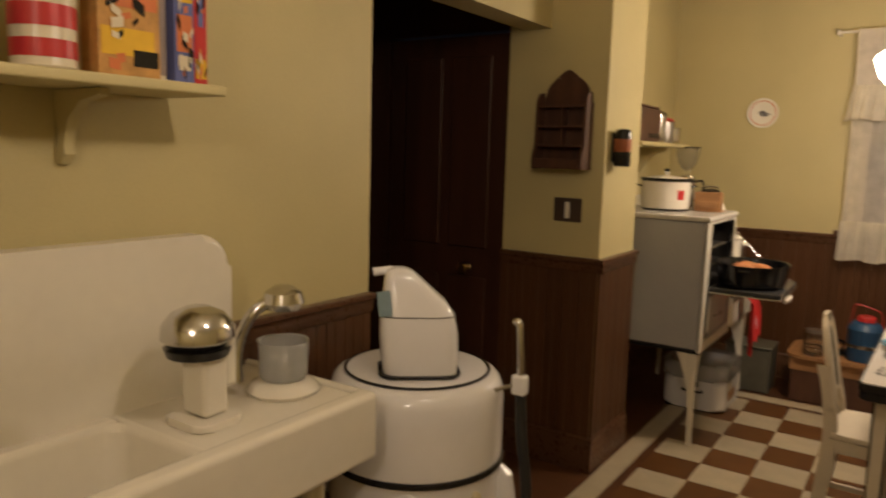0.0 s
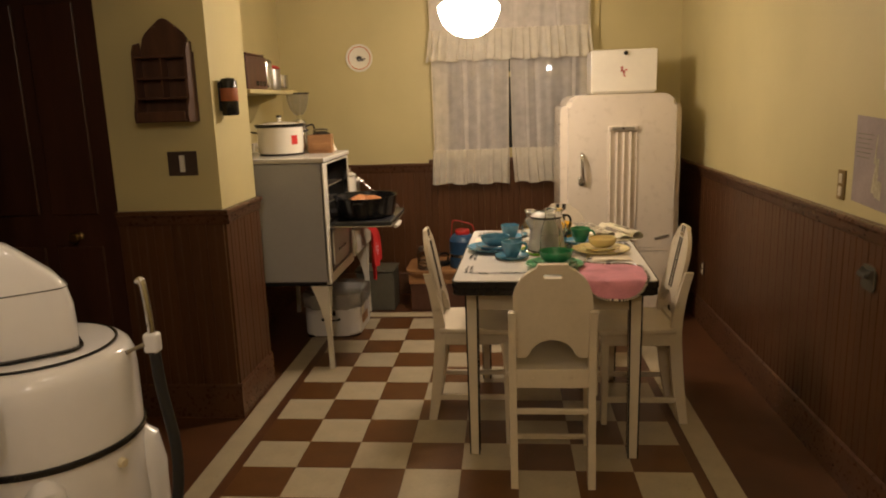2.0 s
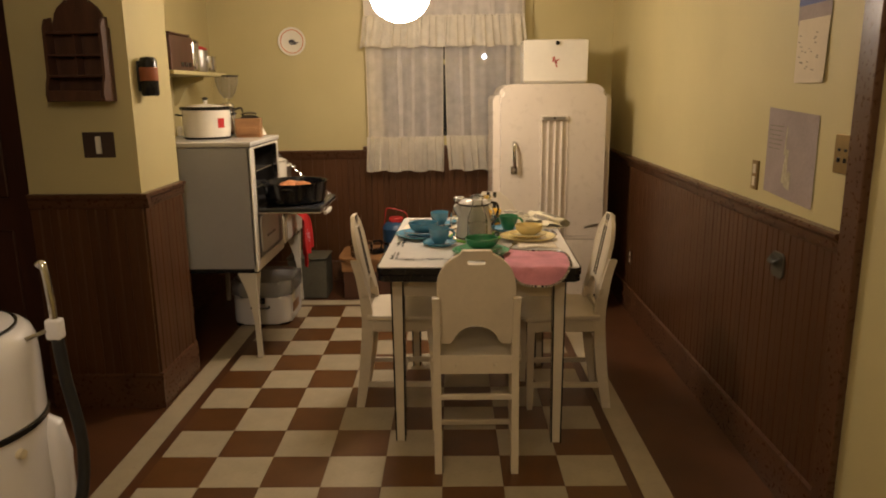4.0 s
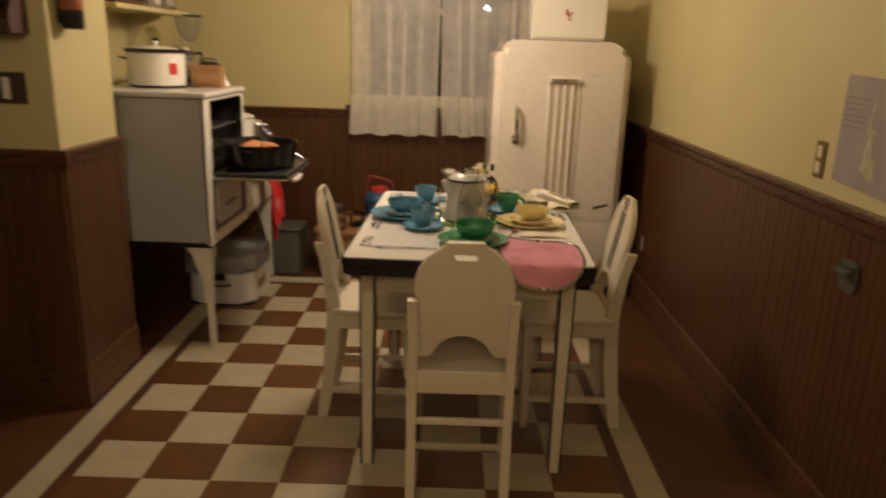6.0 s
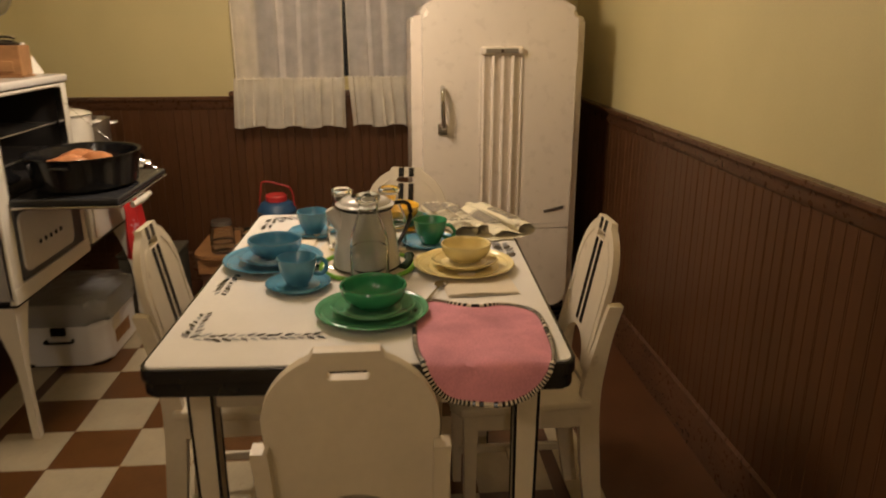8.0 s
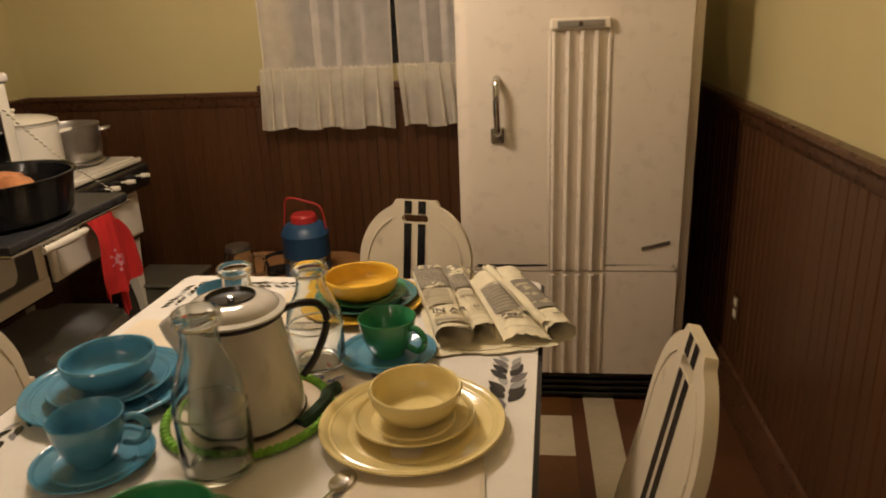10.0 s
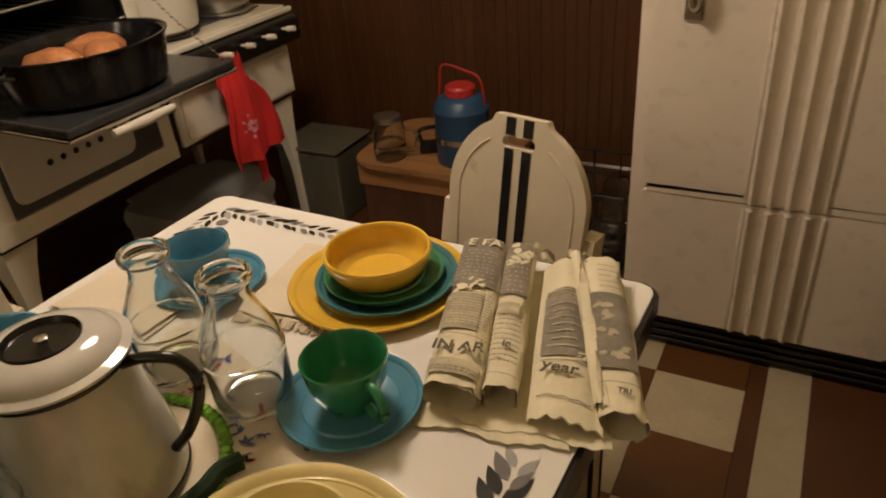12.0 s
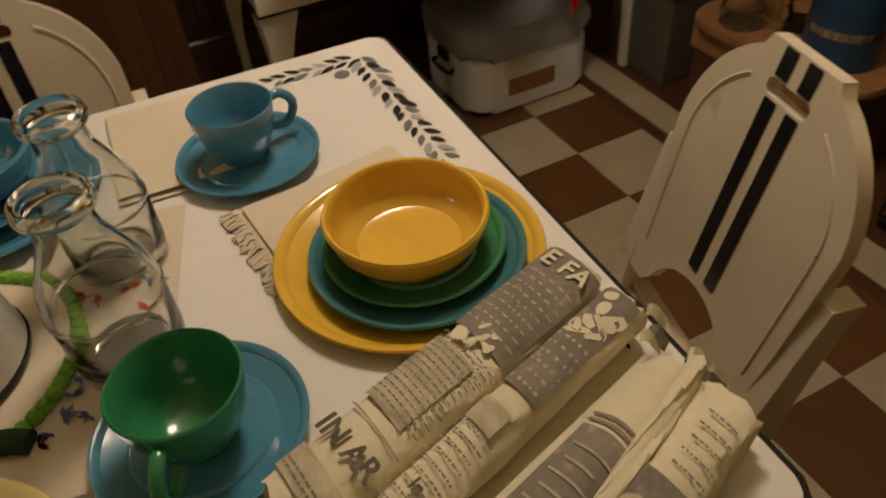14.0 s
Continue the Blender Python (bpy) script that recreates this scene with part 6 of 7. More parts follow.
# ---- sink ----
def sink():
    s = thing("enamel_sink", "white enamel kitchen sink with a high rounded backsplash", "sink")
    X0, X1, Y0, Y1, ZR = XS + 0.002, -1.075, -0.15, 1.475, 0.90
    bs = prism(rounded(Y0, 1.345, 0.86, 1.268, 0.085, 8), 0, 0.055, 0.02, segs=4)
    bmesh.ops.transform(bs, matrix=pose(X0 + 0.035, 0, 0) @ Matrix(((0, 0, 1, 0), (1, 0, 0, 0), (0, 1, 0, 0), (0, 0, 0, 1))), verts=bs.verts)
    part("backsplash", bs, WHITE, s, "high rounded white backsplash")
    bx0, bx1, by0, by1 = X0 + 0.12, X1 - 0.05, 0.20, 1.02
    # rim in four runs round the basin, draining board with a gentle fall at the right
    bm = cube(X0, X1, by1 + 0.002, Y1, ZR - 0.14, ZR - 0.006, 0.014, 3)
    part("drainboard", bm, WHITE, s, "white enamel drainboard")
    part("drainboard", cube(X0, X1, Y0, by0 - 0.002, ZR - 0.14, ZR - 0.006, 0.014, 3), WHITE, s, "white enamel drainboard")
    part("front_apron", cube(bx1, X1 + 0.004, Y0 - 0.002, Y1 + 0.002, ZR - 0.16, ZR + 0.008, 0.016, 4), WHITE, s, "thick rolled white front rim")
    part("rear_rim", cube(X0, bx0, by0, by1, ZR - 0.14, ZR - 0.004, 0.01, 3), WHITE, s)
    part("end_rim", cube(X0, X1 - 0.001, Y1 - 0.024, Y1 + 0.001, ZR - 0.15, ZR + 0.006, 0.01, 3), WHITE, s)
    loops = [(0.0, ZR - 0.008, 0.03), (0.012, ZR - 0.02, 0.04), (0.03, ZR - 0.15, 0.05), (0.05, ZR - 0.185, 0.05), (0.08, ZR - 0.195, 0.04)]
    bm = bmesh.new()
    rings = [[bm.verts.new((x, y, z)) for x, y in rounded(bx0 + d, bx1 - d, by0 + d, by1 - d, r, 6)] for d, z, r in loops]
    for a, b in zip(rings, rings[1:]):
        for k in range(len(a)):
            bm.faces.new((a[k], a[(k + 1) % len(a)], b[(k + 1) % len(a)], b[k]))
    bm.faces.new(rings[-1])
    out = [[bm.verts.new((x, y, z)) for x, y in rounded(bx0 + d, bx1 - d, by0 + d, by1 - d, 0.02, 6)] for d, z in ((0.0, ZR - 0.009), (-0.004, ZR - 0.21))]
    for a, b in zip([rings[0], out[0]], out):
        for k in range(len(a)):
            bm.faces.new((a[k], a[(k + 1) % len(a)], b[(k + 1) % len(a)], b[k]))
    bm.faces.new(out[-1])
    part("basin", bm, WHITE, s, "deep white enamel basin")
    for y in (0.0, 1.35):
        part("leg", lathe([(0.022, 0), (0.028, 0.03), (0.02, 0.05), (0.026, 0.5), (0.03, ZR - 0.161)], 20, (X1 - 0.09, y, 0)), WHITE, s, "white sink leg")
    f = part("faucet_body", tube(smooth_path([(X0 + 0.09, 0.55, 1.05), (X0 + 0.14, 0.56, 1.07), (X0 + 0.20, 0.60, 1.08), (X0 + 0.26, 0.66, 1.05)], 5), 0.014, 12), CHROME, s, "chrome wall faucet")
    part("sink_pipe", tube([(X0 + 0.2, 0.6, 0.70), (X0 + 0.2, 0.6, 0.0)], 0.022, 12), CHROME, s)


sink()


def juicer():
    j = thing("juice_mixer", "white enamel hand mixer with a rounded chrome head on the drainboard", "mixer", (-1.262, 1.125, 0.895), 0)
    j.scale = (1.22, 1.22, 1.22)
    part("mixer_base", prism(rounded(-0.055, 0.055, -0.05, 0.05, 0.025, 5), 0, 0.014, 0.004), WHITE, j)
    part("mixer_column", cube(-0.035, 0.03, -0.022, 0.03, 0.0145, 0.13, 0.01, 3), WHITE, j, "white enamel column")
    part("mixer_arm", cube(-0.01, 0.03, 0.02, 0.05, 0.06, 0.175, 0.01, 3), WHITE, j)
    part("mixer_head", lathe([(0, 0.135), (0.05, 0.137), (0.062, 0.150), (0.060, 0.172), (0.045, 0.192), (0.022, 0.203), (0, 0.205)], 36, (-0.01, -0.004, 0)), CHROME, j, "domed chrome head")
    part("head_band", lathe([(0, 0.118), (0.052, 0.119), (0.057, 0.134), (0, 0.1345)], 36, (-0.01, -0.004, 0)), BLACK, j)


juicer()


def juice_bowl():
    j = thing("citrus_juicer", "grey glass juicer on a round white base with chrome arm", "juicer", (-1.278, 1.365, 0.895), 0)
    j.scale = (1.1, 1.1, 1.1)
    part("juicer_base", lathe([(0, 0.0), (0.075, 0.0), (0.08, 0.008), (0.07, 0.02), (0.05, 0.028), (0, 0.03)], 40), WHITE, j)
    part("juicer_bowl", lathe([(0, 0.031), (0.048, 0.031), (0.052, 0.04), (0.055, 0.112), (0.056, 0.115), (0.052, 0.113), (0.048, 0.042), (0, 0.036)], 40), CLEARLID, j, "cloudy glass bowl")
    part("juicer_cone", lathe([(0, 0.1), (0.012, 0.09), (0.03, 0.04), (0.035, 0.037)], 24), ALU, j)
    part("juicer_arm", tube(smooth_path([(-0.05, -0.085, 0.03), (-0.06, -0.075, 0.10), (-0.045, -0.05, 0.17), (-0.02, -0.01, 0.205)], 5), 0.013, 10), CHROME, j, "chrome lever arm")
    part("juicer_cap", lathe([(0, 0.178), (0.036, 0.18), (0.046, 0.196), (0.040, 0.218), (0.02, 0.231), (0, 0.233)], 32, (-0.01, 0.01, 0)), CHROME, j, "round chrome cap")


juice_bowl()


def sink_shelf():
    s = thing("wall_shelf", "yellow painted wall shelf over the sink holding boxes and cans", "shelf")
    part("shelf_board", cube(XS, -1.31, -0.6, 1.235, 1.582, 1.604, 0.005), YELLOW, s)
    for y in (0.0, 0.985):
        br = prism([(0, 0), (0.17, 0), (0.17, -0.014), (0.10, -0.022), (0.05, -0.06), (0.032, -0.11), (0.036, -0.13), (0.02, -0.15), (0, -0.15)], -0.011, 0.011, 0.002)
        bmesh.ops.transform(br, matrix=pose(XS, y, 1.581, 90), verts=br.verts)
        part("bracket", br, YELLOW, s, "curved yellow bracket")


sink_shelf()


def carton(name, y0, y1, depth, h, label, base, blocks, turn=0):
    c = thing(name, label, "packaging", (-1.375, (y0 + y1) / 2 + 0.025, 1.605), turn)
    w = (y1 - y0) / 2
    part("carton_body", cube(-depth / 2, depth / 2, -w, w, 0, h, 0.002), base, c)
    for k, (a, b, z0, z1, mat) in enumerate(blocks):
        part("print_block", cube(depth / 2, depth / 2 + 0.001 + 0.0003 * k, -w + 2 * w * a, -w + 2 * w * b, h * z0, h * z1), mat, c)
    rr = random.Random(int(y0 * 1000))
    for mat in (BLACK, IVORY, ORANGE):
        bm = bmesh.new()
        for k in range(5):
            u, z = rr.uniform(0.02, 0.75), rr.uniform(0.04, 0.85)
            du, dz, sk = rr.uniform(0.08, 0.25), rr.uniform(0.03, 0.09), rr.uniform(-0.08, 0.08)
            bm.faces.new([bm.verts.new((depth / 2 + 0.0026 + 0.0002 * k + 0.001 * (mat is IVORY), -w + 2 * w * p, h * q)) for p, q in ((u, z), (u + du, z + sk), (u + du, z + dz + sk), (u, z + dz))])
        tagged(part("printing", bm, mat, c), kind="stuff")


def can(name, y, r, h, label, bands):
    c = thing(name, label, "can", (-1.375, y + 0.025, 1.605))
    part("can_body", lathe([(0, 0.0), (r, 0), (r + 0.0015, 0.003), (r, 0.006), (r, h - 0.006), (r + 0.0015, h - 0.003), (r, h), (0, h - 0.002)], 32), IVORY, c)
    for z0, z1, mat in bands:
        part("label_band", lathe([(r, h * z0), (r + 0.001, h * z0), (r + 0.001, h * z1), (r, h * z1)], 32), mat, c)


can("tin_can", 0.720, 0.046, 0.20, "white can with a blue band on the shelf over the sink", [(0.1, 0.45, STRIPEBLUE)])
can("tin_can", 0.855, 0.055, 0.175, "white can with red bands on the shelf over the sink", [(0.1, 0.28, REDP), (0.4, 0.62, REDP), (0.85, 0.97, PALE)])
carton("cereal_box", 0.94, 1.072, 0.06, 0.26, "tan and orange printed box with dark lettering blocks", TAN, [(0.05, 0.9, 0.15, 0.35, GOLD), (0.3, 0.95, 0.5, 0.7, ORANGE), (0.1, 0.6, 0.78, 0.9, BLACK), (0.55, 0.95, 0.08, 0.2, BLACK)])
can("spice_shaker", 1.089, 0.014, 0.23, "slim pale blue shaker between the boxes", [(0.05, 0.9, LAVENDER)])
carton("cereal_box", 1.106, 1.153, 0.06, 0.25, "navy and orange printed box", STRIPEBLUE, [(0.1, 0.9, 0.25, 0.55, ORANGE), (0.2, 0.8, 0.1, 0.22, IVORY), (0.2, 0.9, 0.65, 0.85, GOLD)])
carton("cereal_box", 1.155, 1.188, 0.055, 0.24, "red and yellow printed box at the shelf end", REDP, [(0.1, 0.9, 0.05, 0.22, GOLD), (0.3, 0.7, 0.5, 0.75, STRIPEBLUE)])


# ---- washing machine ----
def washer():
    cx, cy, R = -1.205, 1.815, 0.252
    w = thing("washing_machine", "round white enamel washing machine with black bands and hose", "washing machine", (cx, cy, 0))
    part("tub", lathe([(0, 0.30), (R * 0.9, 0.30), (R * 0.97, 0.33), (R, 0.40), (R, 0.60), (R, 0.605)], 72), WASHWHITE, w, "white enamel lower tub")
    part("band", lathe([(R + 0.001, 0.606), (R + 0.006, 0.608), (R + 0.006, 0.622), (R + 0.001, 0.624)], 72), BLACK, w, "black rubber band")
    part("upper_tub", lathe([(R, 0.625), (R, 0.775), (R - 0.003, 0.818), (R - 0.012, 0.842), (R - 0.027, 0.856), (R - 0.042, 0.860)], 72), WASHWHITE, w, "white enamel upper tub with a rounded shoulder")
    part("lid", lathe([(R - 0.048, 0.859), (R - 0.052, 0.866), (R - 0.09, 0.870), (0, 0.872)], 64), WASHWHITE, w, "round white enamel lid")
    part("lid_gasket", lathe([(R - 0.049, 0.860), (R - 0.043, 0.861), (R - 0.042, 0.866), (R - 0.048, 0.867)], 72), BLACK, w, "black lid gasket")
    # motor housing on the lid
    hm = bmesh.new()
    prof = [(0.0, -0.100, 0.104, 0.082), (0.04, -0.108, 0.107, 0.086), (0.10, -0.112, 0.104, 0.084), (0.145, -0.110, 0.094, 0.076), (0.175, -0.106, 0.072, 0.066), (0.205, -0.102, 0.036, 0.056), (0.235, -0.098, 0.000, 0.046), (0.252, -0.090, -0.022, 0.034), (0.260, -0.072, -0.042, 0.016)]
    rings = []
    for z, xl, xr, b in prof:
        ring = []
        for k in range(32):
            t = 2 * math.pi * k / 32
            c, s_ = math.cos(t), math.sin(t)
            x = (xl + xr) / 2 + (xr - xl) / 2 * math.copysign(abs(c) ** 0.45, c)
            y = b * math.copysign(abs(s_) ** 0.45, s_)
            ring.append(hm.verts.new((x, y, 0.8795 + 1.09 * z)))
        rings.append(ring)
    for p, q in zip(rings, rings[1:]):
        for k in range(32):
            hm.faces.new((p[k], p[(k + 1) % 32], q[(k + 1) % 32], q[k]))
    hm.faces.new(rings[0])
    hm.faces.new(rings[-1])
    bmesh.ops.transform(hm, matrix=pose(0.040, -0.050, 0, 0, 0, 40), verts=hm.verts)
    mh = part("motor_housing", hm, WASHWHITE, w, "tall rounded white housing")
    gb = prism(rounded(-0.113, 0.113, -0.092, 0.092, 0.05, 6), 0.8725, 0.879, 0.002)
    bmesh.ops.transform(gb, matrix=pose(0.040, -0.050, 0, 0, 0, 40), verts=gb.verts)
    part("housing_gasket", gb, BLACK, w)
    seam = bmesh.new()
    zs, xl, xr, b = 0.145, -0.111, 0.0955, 0.0775
    loop = []
    for k in range(65):
        t = 2 * math.pi * k / 64
        c, s_ = math.cos(t), math.sin(t)
        loop.append(((xl + xr) / 2 + (xr - xl) / 2 * math.copysign(abs(c) ** 0.45, c), b * math.copysign(abs(s_) ** 0.45, s_), 0.8795 + 1.09 * zs))
    tube(loop, 0.0016, 5, bm=seam)
    bmesh.ops.transform(seam, matrix=pose(0.040, -0.050, 0, 0, 0, 40), verts=seam.verts)
    part("housing_seam", seam, SPECK2, w, "thin seam round the housing")
    bl = cube(-0.02, 0.02, -0.004, 0.004, -0.035, 0.035, 0.004)
    bmesh.ops.transform(bl, matrix=pose(0.0, -0.155, 1.07, -14, -12, 20), verts=bl.verts)
    part("blue_plate", bl, BLUEPLATE, w, "faded blue name plate")
    part("lever", tube([(-0.07, -0.12, 1.145), (-0.03, -0.09, 1.152), (0.0, -0.07, 1.145)], 0.012, 12), WASHWHITE, w)
    # hose bracket
    hx, hy = 0.262, 0.098
    part("hose_arm", tube([(R - 0.01, 0.03, 0.835), (hx + 0.01, hy, 0.84)], 0.006, 8), ALU, w)
    part("hose_clamp", cube(hx, hx + 0.042, hy - 0.018, hy + 0.018, 0.812, 0.870, 0.009, 3), WASHWHITE, w, "white hose clamp")
    part("hose_hook", tube(smooth_path([(hx + 0.022, hy, 0.86), (hx + 0.019, hy, 0.94), (hx + 0.012, hy + 0.002, 1.0), (hx + 0.005, hy + 0.004, 1.018), (hx - 0.005, hy + 0.006, 1.012)], 5), 0.0105, 12), CHROME, w, "bent chrome hook pipe")
    part("hose", tube(smooth_path([(hx + 0.024, hy, 0.815), (hx + 0.035, hy - 0.005, 0.70), (hx + 0.065, hy - 0.02, 0.52), (hx + 0.055, hy - 0.05, 0.36), (hx - 0.01, hy - 0.09, 0.27)], 7), 0.016, 12), RUBBER, w, "thick black rubber drain hose")
    for a in (-58, 24, 122, 200):
        t = radians(a)
        c_, s_ = math.cos(t), math.sin(t)
        bm = tube([(r * c_, r * s_, z) for r, z in ((0.262, 0.03), (0.262, 0.20), (0.258, 0.36), (0.250, 0.48), (0.240, 0.56), (0.222, 0.595))], 0.03, 16, radii=[0.018, 0.024, 0.040, 0.050, 0.046, 0.022])
        part("leg", bm, WASHWHITE, w, "bulging white enamel leg")
        part("caster", lathe([(0, 0), (0.018, 0), (0.02, 0.015), (0.018, 0.03), (0, 0.03)], 16, (0.262 * c_, 0.262 * s_, 0)), RUBBER, w)
    kn = lathe([(0, 0), (0.014, 0), (0.012, 0.014), (0, 0.016)], 16)
    bmesh.ops.transform(kn, matrix=pose(0.250 * math.cos(radians(-14)), 0.250 * math.sin(radians(-14)), 0.565, 0, 90, -14), verts=kn.verts)
    part("knob", kn, IVORY, w, "small cream knob")


washer()


# ---- on the walls ----
def spice_rack():
    r = thing("wall_rack", "dark wooden arched wall rack with small shelves", "rack")
    cx, y = -1.425, YP
    half = [(0.124, 0.0), (0.124, 0.30), (0.112, 0.305), (0.112, 0.325), (0.104, 0.332), (0.101, 0.36), (0.085, 0.385), (0.045, 0.418), (0.018, 0.440), (0.0, 0.446)]
    out = half + [(-x, z) for x, z in half[-2::-1]]
    b = prism(out, 0, 0.014, 0.002)
    bmesh.ops.transform(b, matrix=pose(cx, y - 0.001, 1.415, 90), verts=b.verts)
    part("rack_back", b, DARKWOOD, r)
    for s_ in (-1, 1):
        sd = prism([(0, 0), (-0.090, 0.0), (-0.098, 0.03), (-0.088, 0.075), (-0.070, 0.10), (-0.066, 0.30), (-0.045, 0.335), (0, 0.345)], -0.006, 0.006, 0.002)
        bmesh.ops.transform(sd, matrix=pose(cx + s_ * 0.117, y - 0.016, 1.415) @ Matrix(((0, 0, 1, 0), (1, 0, 0, 0), (0, 1, 0, 0), (0, 0, 0, 1))), verts=sd.verts)
        part("side_board", sd, DARKWOOD, r, "shaped side board")
    for z, d in ((1.417, 0.092), (1.515, 0.080), (1.60, 0.064), (1.69, 0.062)):
        part("rack_shelf", cube(cx - 0.110, cx + 0.110, y - 0.016 - d, y - 0.0165, z, z + 0.009, 0.002), DARKWOOD, r)
    part("drawer_front", cube(cx - 0.108, cx + 0.108, y - 0.114, y - 0.106, 1.419, 1.462, 0.003), DARKWOOD, r, "low front board")
    part("divider", cube(cx - 0.004, cx + 0.004, y - 0.075, y - 0.0165, 1.525, 1.689), DARKWOOD, r)
    for x in (-0.042, 0.05):
        h = lathe([(0, 0), (0.004, 0), (0.003, 0.002), (0, 0.003)], 12)
        bmesh.ops.transform(h, matrix=pose(cx + x, y - 0.0155, 1.825, 90), verts=h.verts)
        part("screw", h, CHROME, r)


spice_rack()


def plate_switch(name, label, cat, p, turn, w, h, mat, slots, smat):
    s = thing(name, label, cat, p, turn)
    b = prism(rounded(-w / 2, w / 2, -h / 2, h / 2, 0.004, 3), 0, 0.006, 0.002)
    bmesh.ops.transform(b, matrix=pose(0, 0, 0, 90), verts=b.verts)
    part("cover_plate", b, mat, s)
    for x, z, ww, hh, d in slots:
        part("insert", cube(x - ww / 2, x + ww / 2, -0.007 - d, -0.0055, z - hh / 2, z + hh / 2, 0.002), smat, s)
    return s


plate_switch("light_switch", "dark brown switch plate with a white toggle on the yellow pier", "light switch", (-1.403, YP, 1.229), 0, 0.138, 0.110, LEAD, [(0.002, 0, 0.021, 0.075, 0.012)], WHITE)
plate_switch("wall_outlet", "dark metal outlet plate with two ivory sockets on the yellow wall", "outlet", (XR, 2.895, 1.113), -90, 0.058, 0.112, BRASS, [(0, 0.024, 0.026, 0.036, 0.002), (0, -0.024, 0.026, 0.036, 0.002)], IVORY)
plate_switch("wall_outlet", "small ivory outlet low on the brown wainscot", "outlet", (XR - 0.013, 4.66, 0.372), -90, 0.05, 0.09, BROWN_TRIM, [(0, 0.02, 0.026, 0.028, 0.003), (0, -0.02, 0.026, 0.028, 0.003)], IVORY)
plate_switch("brass_wall_plate", "brass four hole utility plate beside the door casing", "outlet", (XR, 2.288, 1.245), -90, 0.092, 0.118, BRASS, [(-0.018, 0.012, 0.014, 0.008, 0.001), (0.018, 0.012, 0.014, 0.008, 0.001), (-0.018, -0.018, 0.016, 0.014, 0.001), (0.018, -0.018, 0.016, 0.014, 0.001)], BLACK)
pu = thing("recessed_pull", "tarnished oval metal pull set in the brown wainscot", "handle", (XR - 0.014, 2.61, 0.825), -90)
b = prism(rounded(-0.045, 0.045, -0.045, 0.045, 0.02, 5), 0, 0.006, 0.002)
bmesh.ops.transform(b, matrix=pose(0, 0, 0, 90), verts=b.verts)
part("pull_plate", b, OLIVE, pu)
hood = bmesh.new()
rings = []
for k in range(9):
    a = radians(-10 + 100 * k / 8)
    rings.append([hood.verts.new((x, -0.006 - 0.030 * math.sin(a) * f, 0.018 + 0.022 * math.cos(a) - 0.012 * f)) for x, f in ((-0.036, 0.45), (-0.028, 0.9), (0.0, 1.0), (0.028, 0.9), (0.036, 0.45))])
for a, b in zip(rings, rings[1:]):
    for k in range(4):
        hood.faces.new((a[k], a[k + 1], b[k + 1], b[k]))
bmesh.ops.solidify(hood, geom=hood.faces[:], thickness=0.003)
part("pull_hood", hood, OLIVE, pu, "rounded dull metal finger hood")


po = thing("wall_poster", "faded lavender poster with a pale drawing on the yellow wall", "poster")
part("poster_sheet", sheet(lambda u, v: (XR - 0.003 - 0.002 * math.sin(3 * u), 2.812 - 0.367 * u, 1.372 - 0.018 * u - 0.305 * v), 12, 12), LAVENDER, po)
bm = bmesh.new()
for (y, z, w, h, a) in ((2.655, 1.26, 0.012, 0.10, 4), (2.645, 1.17, 0.034, 0.12, 6), (2.620, 1.125, 0.040, 0.06, 14)):
    q = [(y + math.cos(radians(a)) * p * w - math.sin(radians(a)) * s_ * h, z + math.sin(radians(a)) * p * w + math.cos(radians(a)) * s_ * h) for p, s_ in ((-0.3, 0.5), (0.3, 0.5), (0.6, -0.5), (-0.6, -0.5))]
    bm.faces.new([bm.verts.new((XR - 0.0065 - 0.0002 * a / 10, yy, zz)) for yy, zz in q])
part("pale_drawing", bm, PAPERGREY, po)
bm = bmesh.new()
for k in range(6):
    y = 2.79 - 0.0
    z = 1.31 - 0.016 * k
    vs = [bm.verts.new((XR - 0.0065, yy, zz)) for yy, zz in ((2.79, z), (2.68 + 0.01 * (k % 3), z - 0.002), (2.68 + 0.01 * (k % 3), z - 0.005), (2.79, z - 0.003))]
    bm.faces.new(vs)
part("print_lines", bm, INK, po)

ca = thing("wall_calendar", "hanging paper calendar with a dark picture strip at its top", "calendar")
part("calendar_sheet", sheet(lambda u, v: (XR - 0.004 - 0.006 * v * u, 2.645 - 0.205 * u, 1.66 - 0.203 * v), 10, 10), CLOTH, ca)
part("picture_strip", sheet(lambda u, v: (XR - 0.004, 2.652 - 0.215 * u, 1.80 - 0.155 * v), 8, 6), LAVENDER, ca)
part("dark_band", sheet(lambda u, v: (XR - 0.006, 2.650 - 0.21 * u, 1.735 - 0.03 * v), 8, 2), STRIPEBLUE, ca)
bm = bmesh.new()
rr = random.Random(21)
for k in range(22):
    y, z = rr.uniform(2.48, 2.61), rr.uniform(1.49, 1.62)
    vs = [bm.verts.new((XR - 0.0105, y + a, z + b2)) for a, b2 in ((0, 0), (0.014, 0.002), (0.014, 0.005), (0, 0.003))]
    bm.faces.new(vs)
part("print_lines", bm, INK, ca)

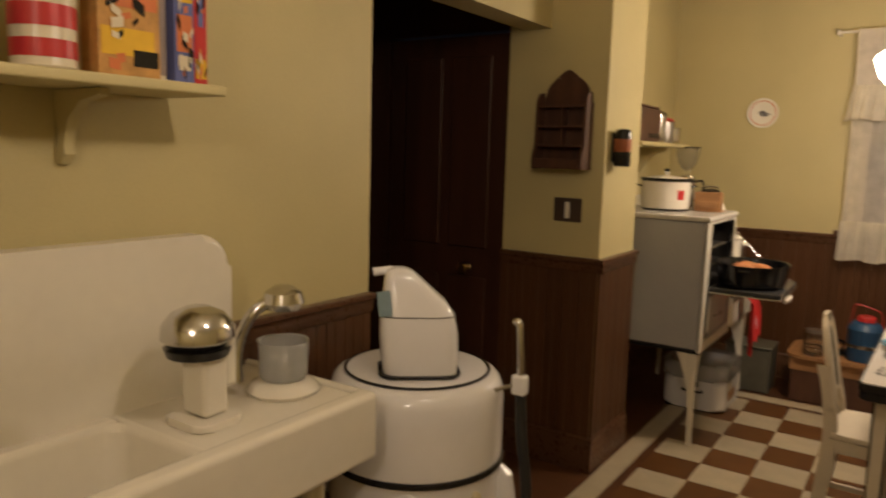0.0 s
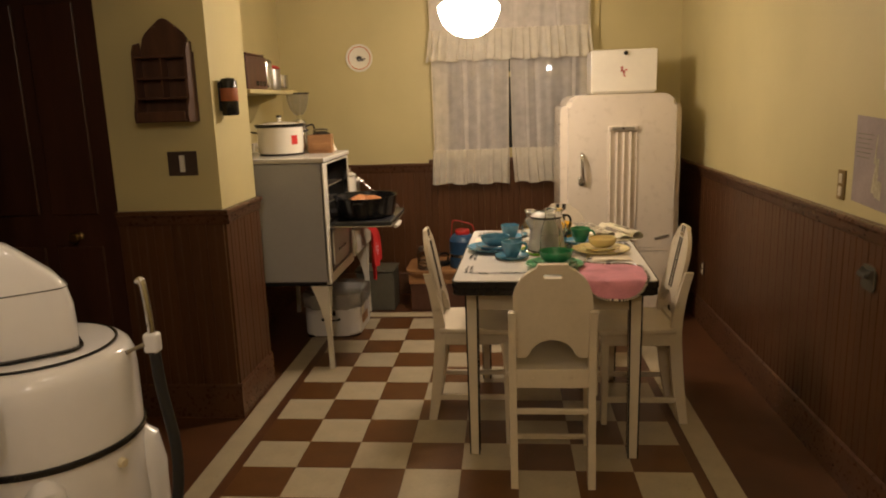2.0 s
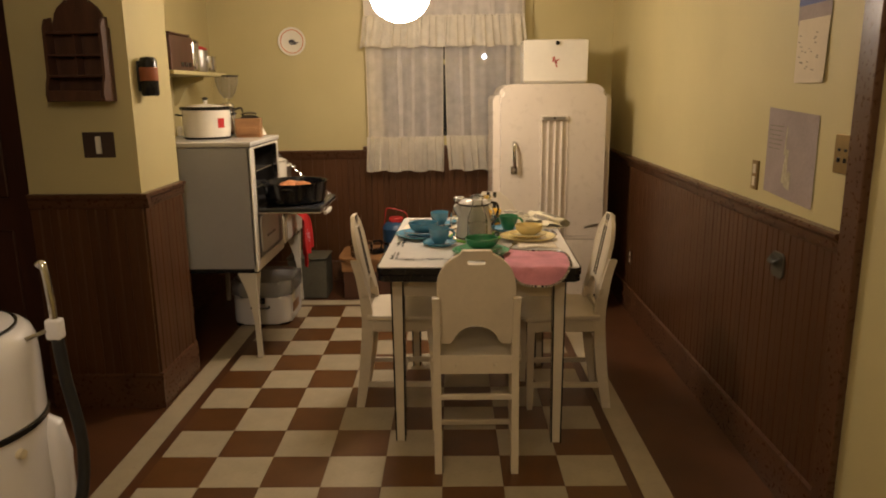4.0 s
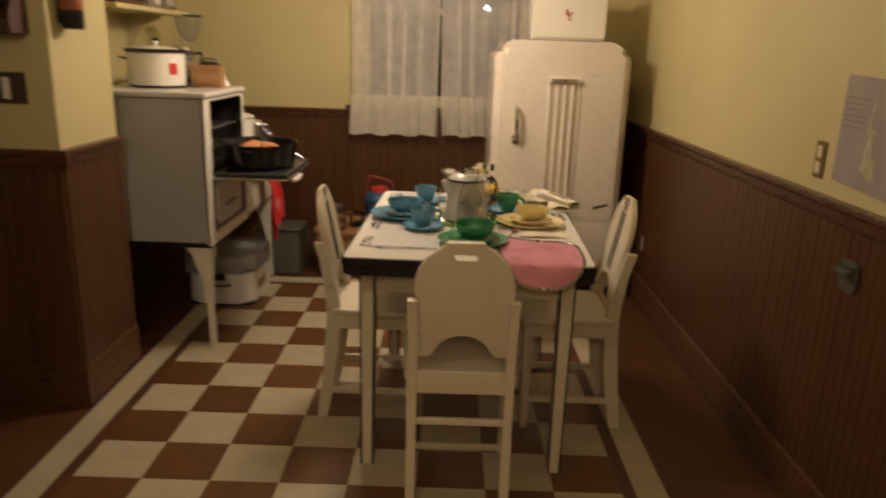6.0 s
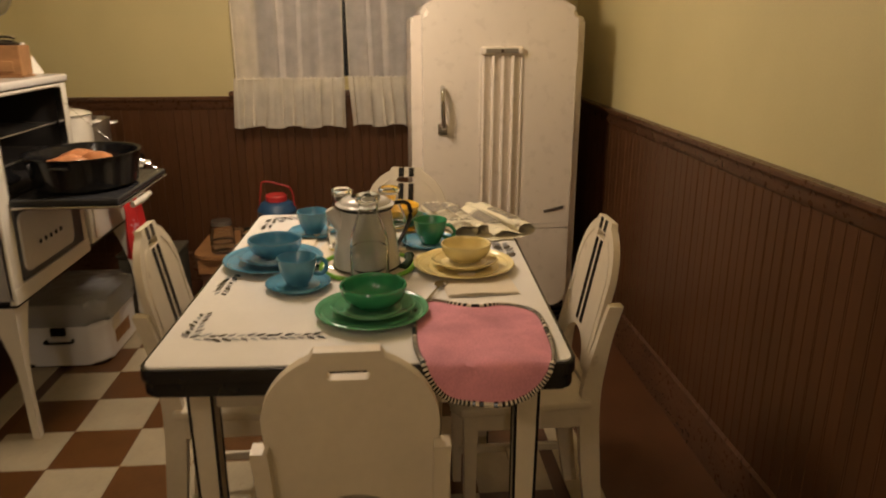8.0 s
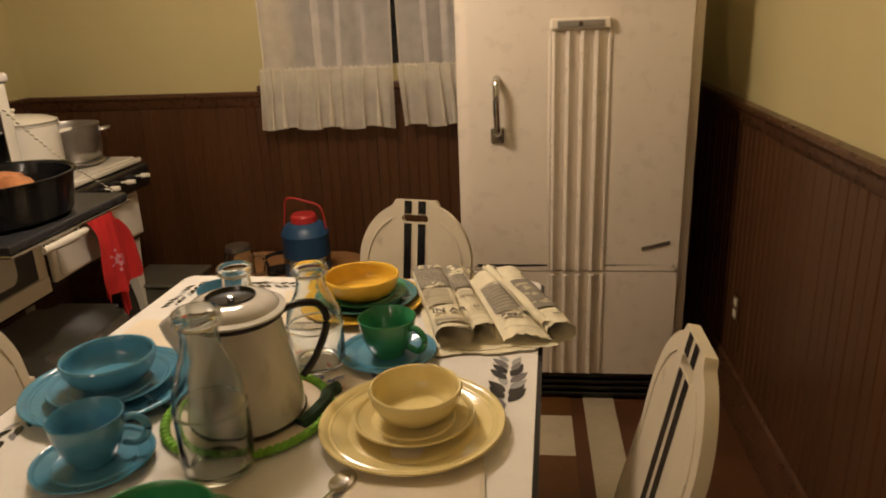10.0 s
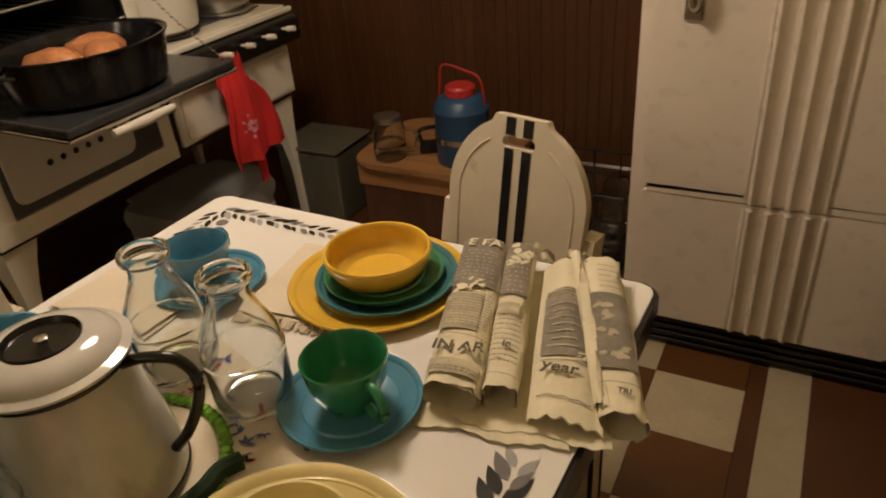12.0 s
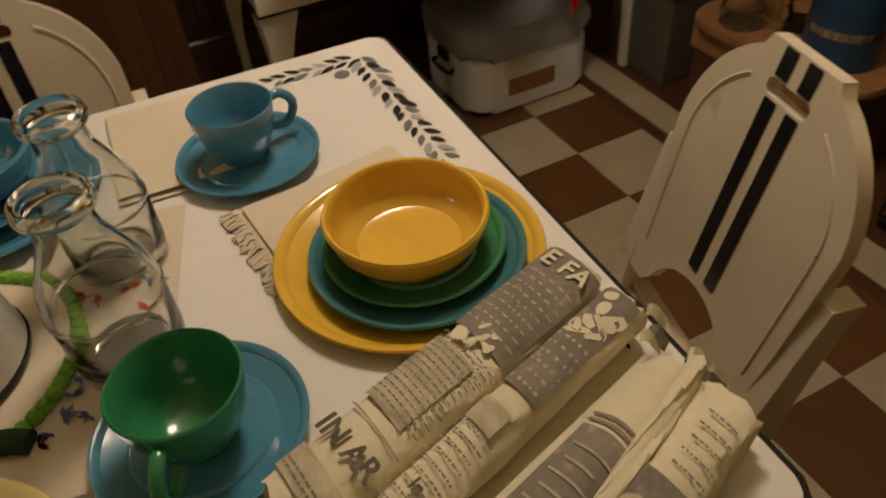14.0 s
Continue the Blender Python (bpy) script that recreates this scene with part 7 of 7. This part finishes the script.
wp = thing("wall_plate", "small white plate with a grey picture hung on the wall", "plate", (-1.012, YB, 1.80))
b = lathe([(0, 0), (0.05, 0), (0.085, 0.012), (0.1, 0.016), (0.1, 0.019), (0.07, 0.013), (0.05, 0.008), (0, 0.008)], 44)
bmesh.ops.transform(b, matrix=pose(0, -0.002, 0, 90), verts=b.verts)
part("plate_body", b, WHITE, wp)
b = bmesh.new()
rr = random.Random(8)
for k in range(9):
    leaf(b, rr.uniform(-0.03, 0.015), rr.uniform(-0.015, 0.012), rr.uniform(-0.4, 0.4), 0.035, 0)
bmesh.ops.transform(b, matrix=pose(0, -0.0125, 0, 90), verts=b.verts)
part("picture", b, LEAFG, wp)
ring_b = lathe([(0.078, 0.0158), (0.083, 0.0175), (0.084, 0.0165)], 44)
bmesh.ops.transform(ring_b, matrix=pose(0, -0.002, 0, 90), verts=ring_b.verts)
part("rim_line", ring_b, ORANGE, wp)

ex = thing("wall_bottle_holder", "dark cylindrical holder with orange label on the pier", "holder", (XP + 0.045, 3.345, 1.435))
part("holder_body", lathe([(0, 0), (0.034, 0), (0.038, 0.01), (0.038, 0.15), (0.03, 0.165), (0, 0.17)], 32), BLACK, ex)
part("orange_band", lathe([(0.0382, 0.065), (0.0392, 0.067), (0.0392, 0.120), (0.0382, 0.122)], 32), DULLORANGE, ex)
part("mount", cube(-0.045, -0.036, -0.02, 0.02, 0.02, 0.15, 0.003), BLACK, ex)

# ---- boards of the wainscot and tiles of the floor ----
for nm, s, e, f, par in RUNS:
    if nm == "wall_west":
        s = (s[0], 1.3)
    wainscot(nm, s, e, f, par)

T, GX, GY = 0.2286, 0.088, 2.529
tile_floor = thing("tile_field", "checkerboard floor of cream and brown tiles with a cream border stripe", "floor", kind="structure")
tiles = {}
for key, mat in ((0, TILE_CREAM), (1, TILE_BROWN)):
    tiles[key] = finish(cube(-T / 2 + 0.0004, T / 2 - 0.0004, -T / 2 + 0.0004, T / 2 - 0.0004, 0.0005, 0.004, 0.0008, 1), "floor_tile", mat)
for c in range(-5, 3):
    for r in range(-14, 10):
        o = new("tile", tiles[(c + r) % 2])
        o.location = (GX + T * (c + 0.5), GY + T * (r + 0.5), 0)
        o.parent = tile_floor
S0, S1, E0, SW = GX - 5 * T - 0.045, GX + 3 * T + 0.045, GY + 10 * T + 0.045, 0.105
for x in (S0 - SW, S1):
    part("border_stripe", cube(x, x + SW, YF, E0, 0.0005, 0.004, 0.0008, 1), TILE_CREAM, tile_floor, "cream border stripe")
part("border_stripe", cube(S0 - SW, S1 + SW, E0 + 0.0005, E0 + SW, 0.0005, 0.004, 0.0008, 1), TILE_CREAM, tile_floor, "cream border stripe")
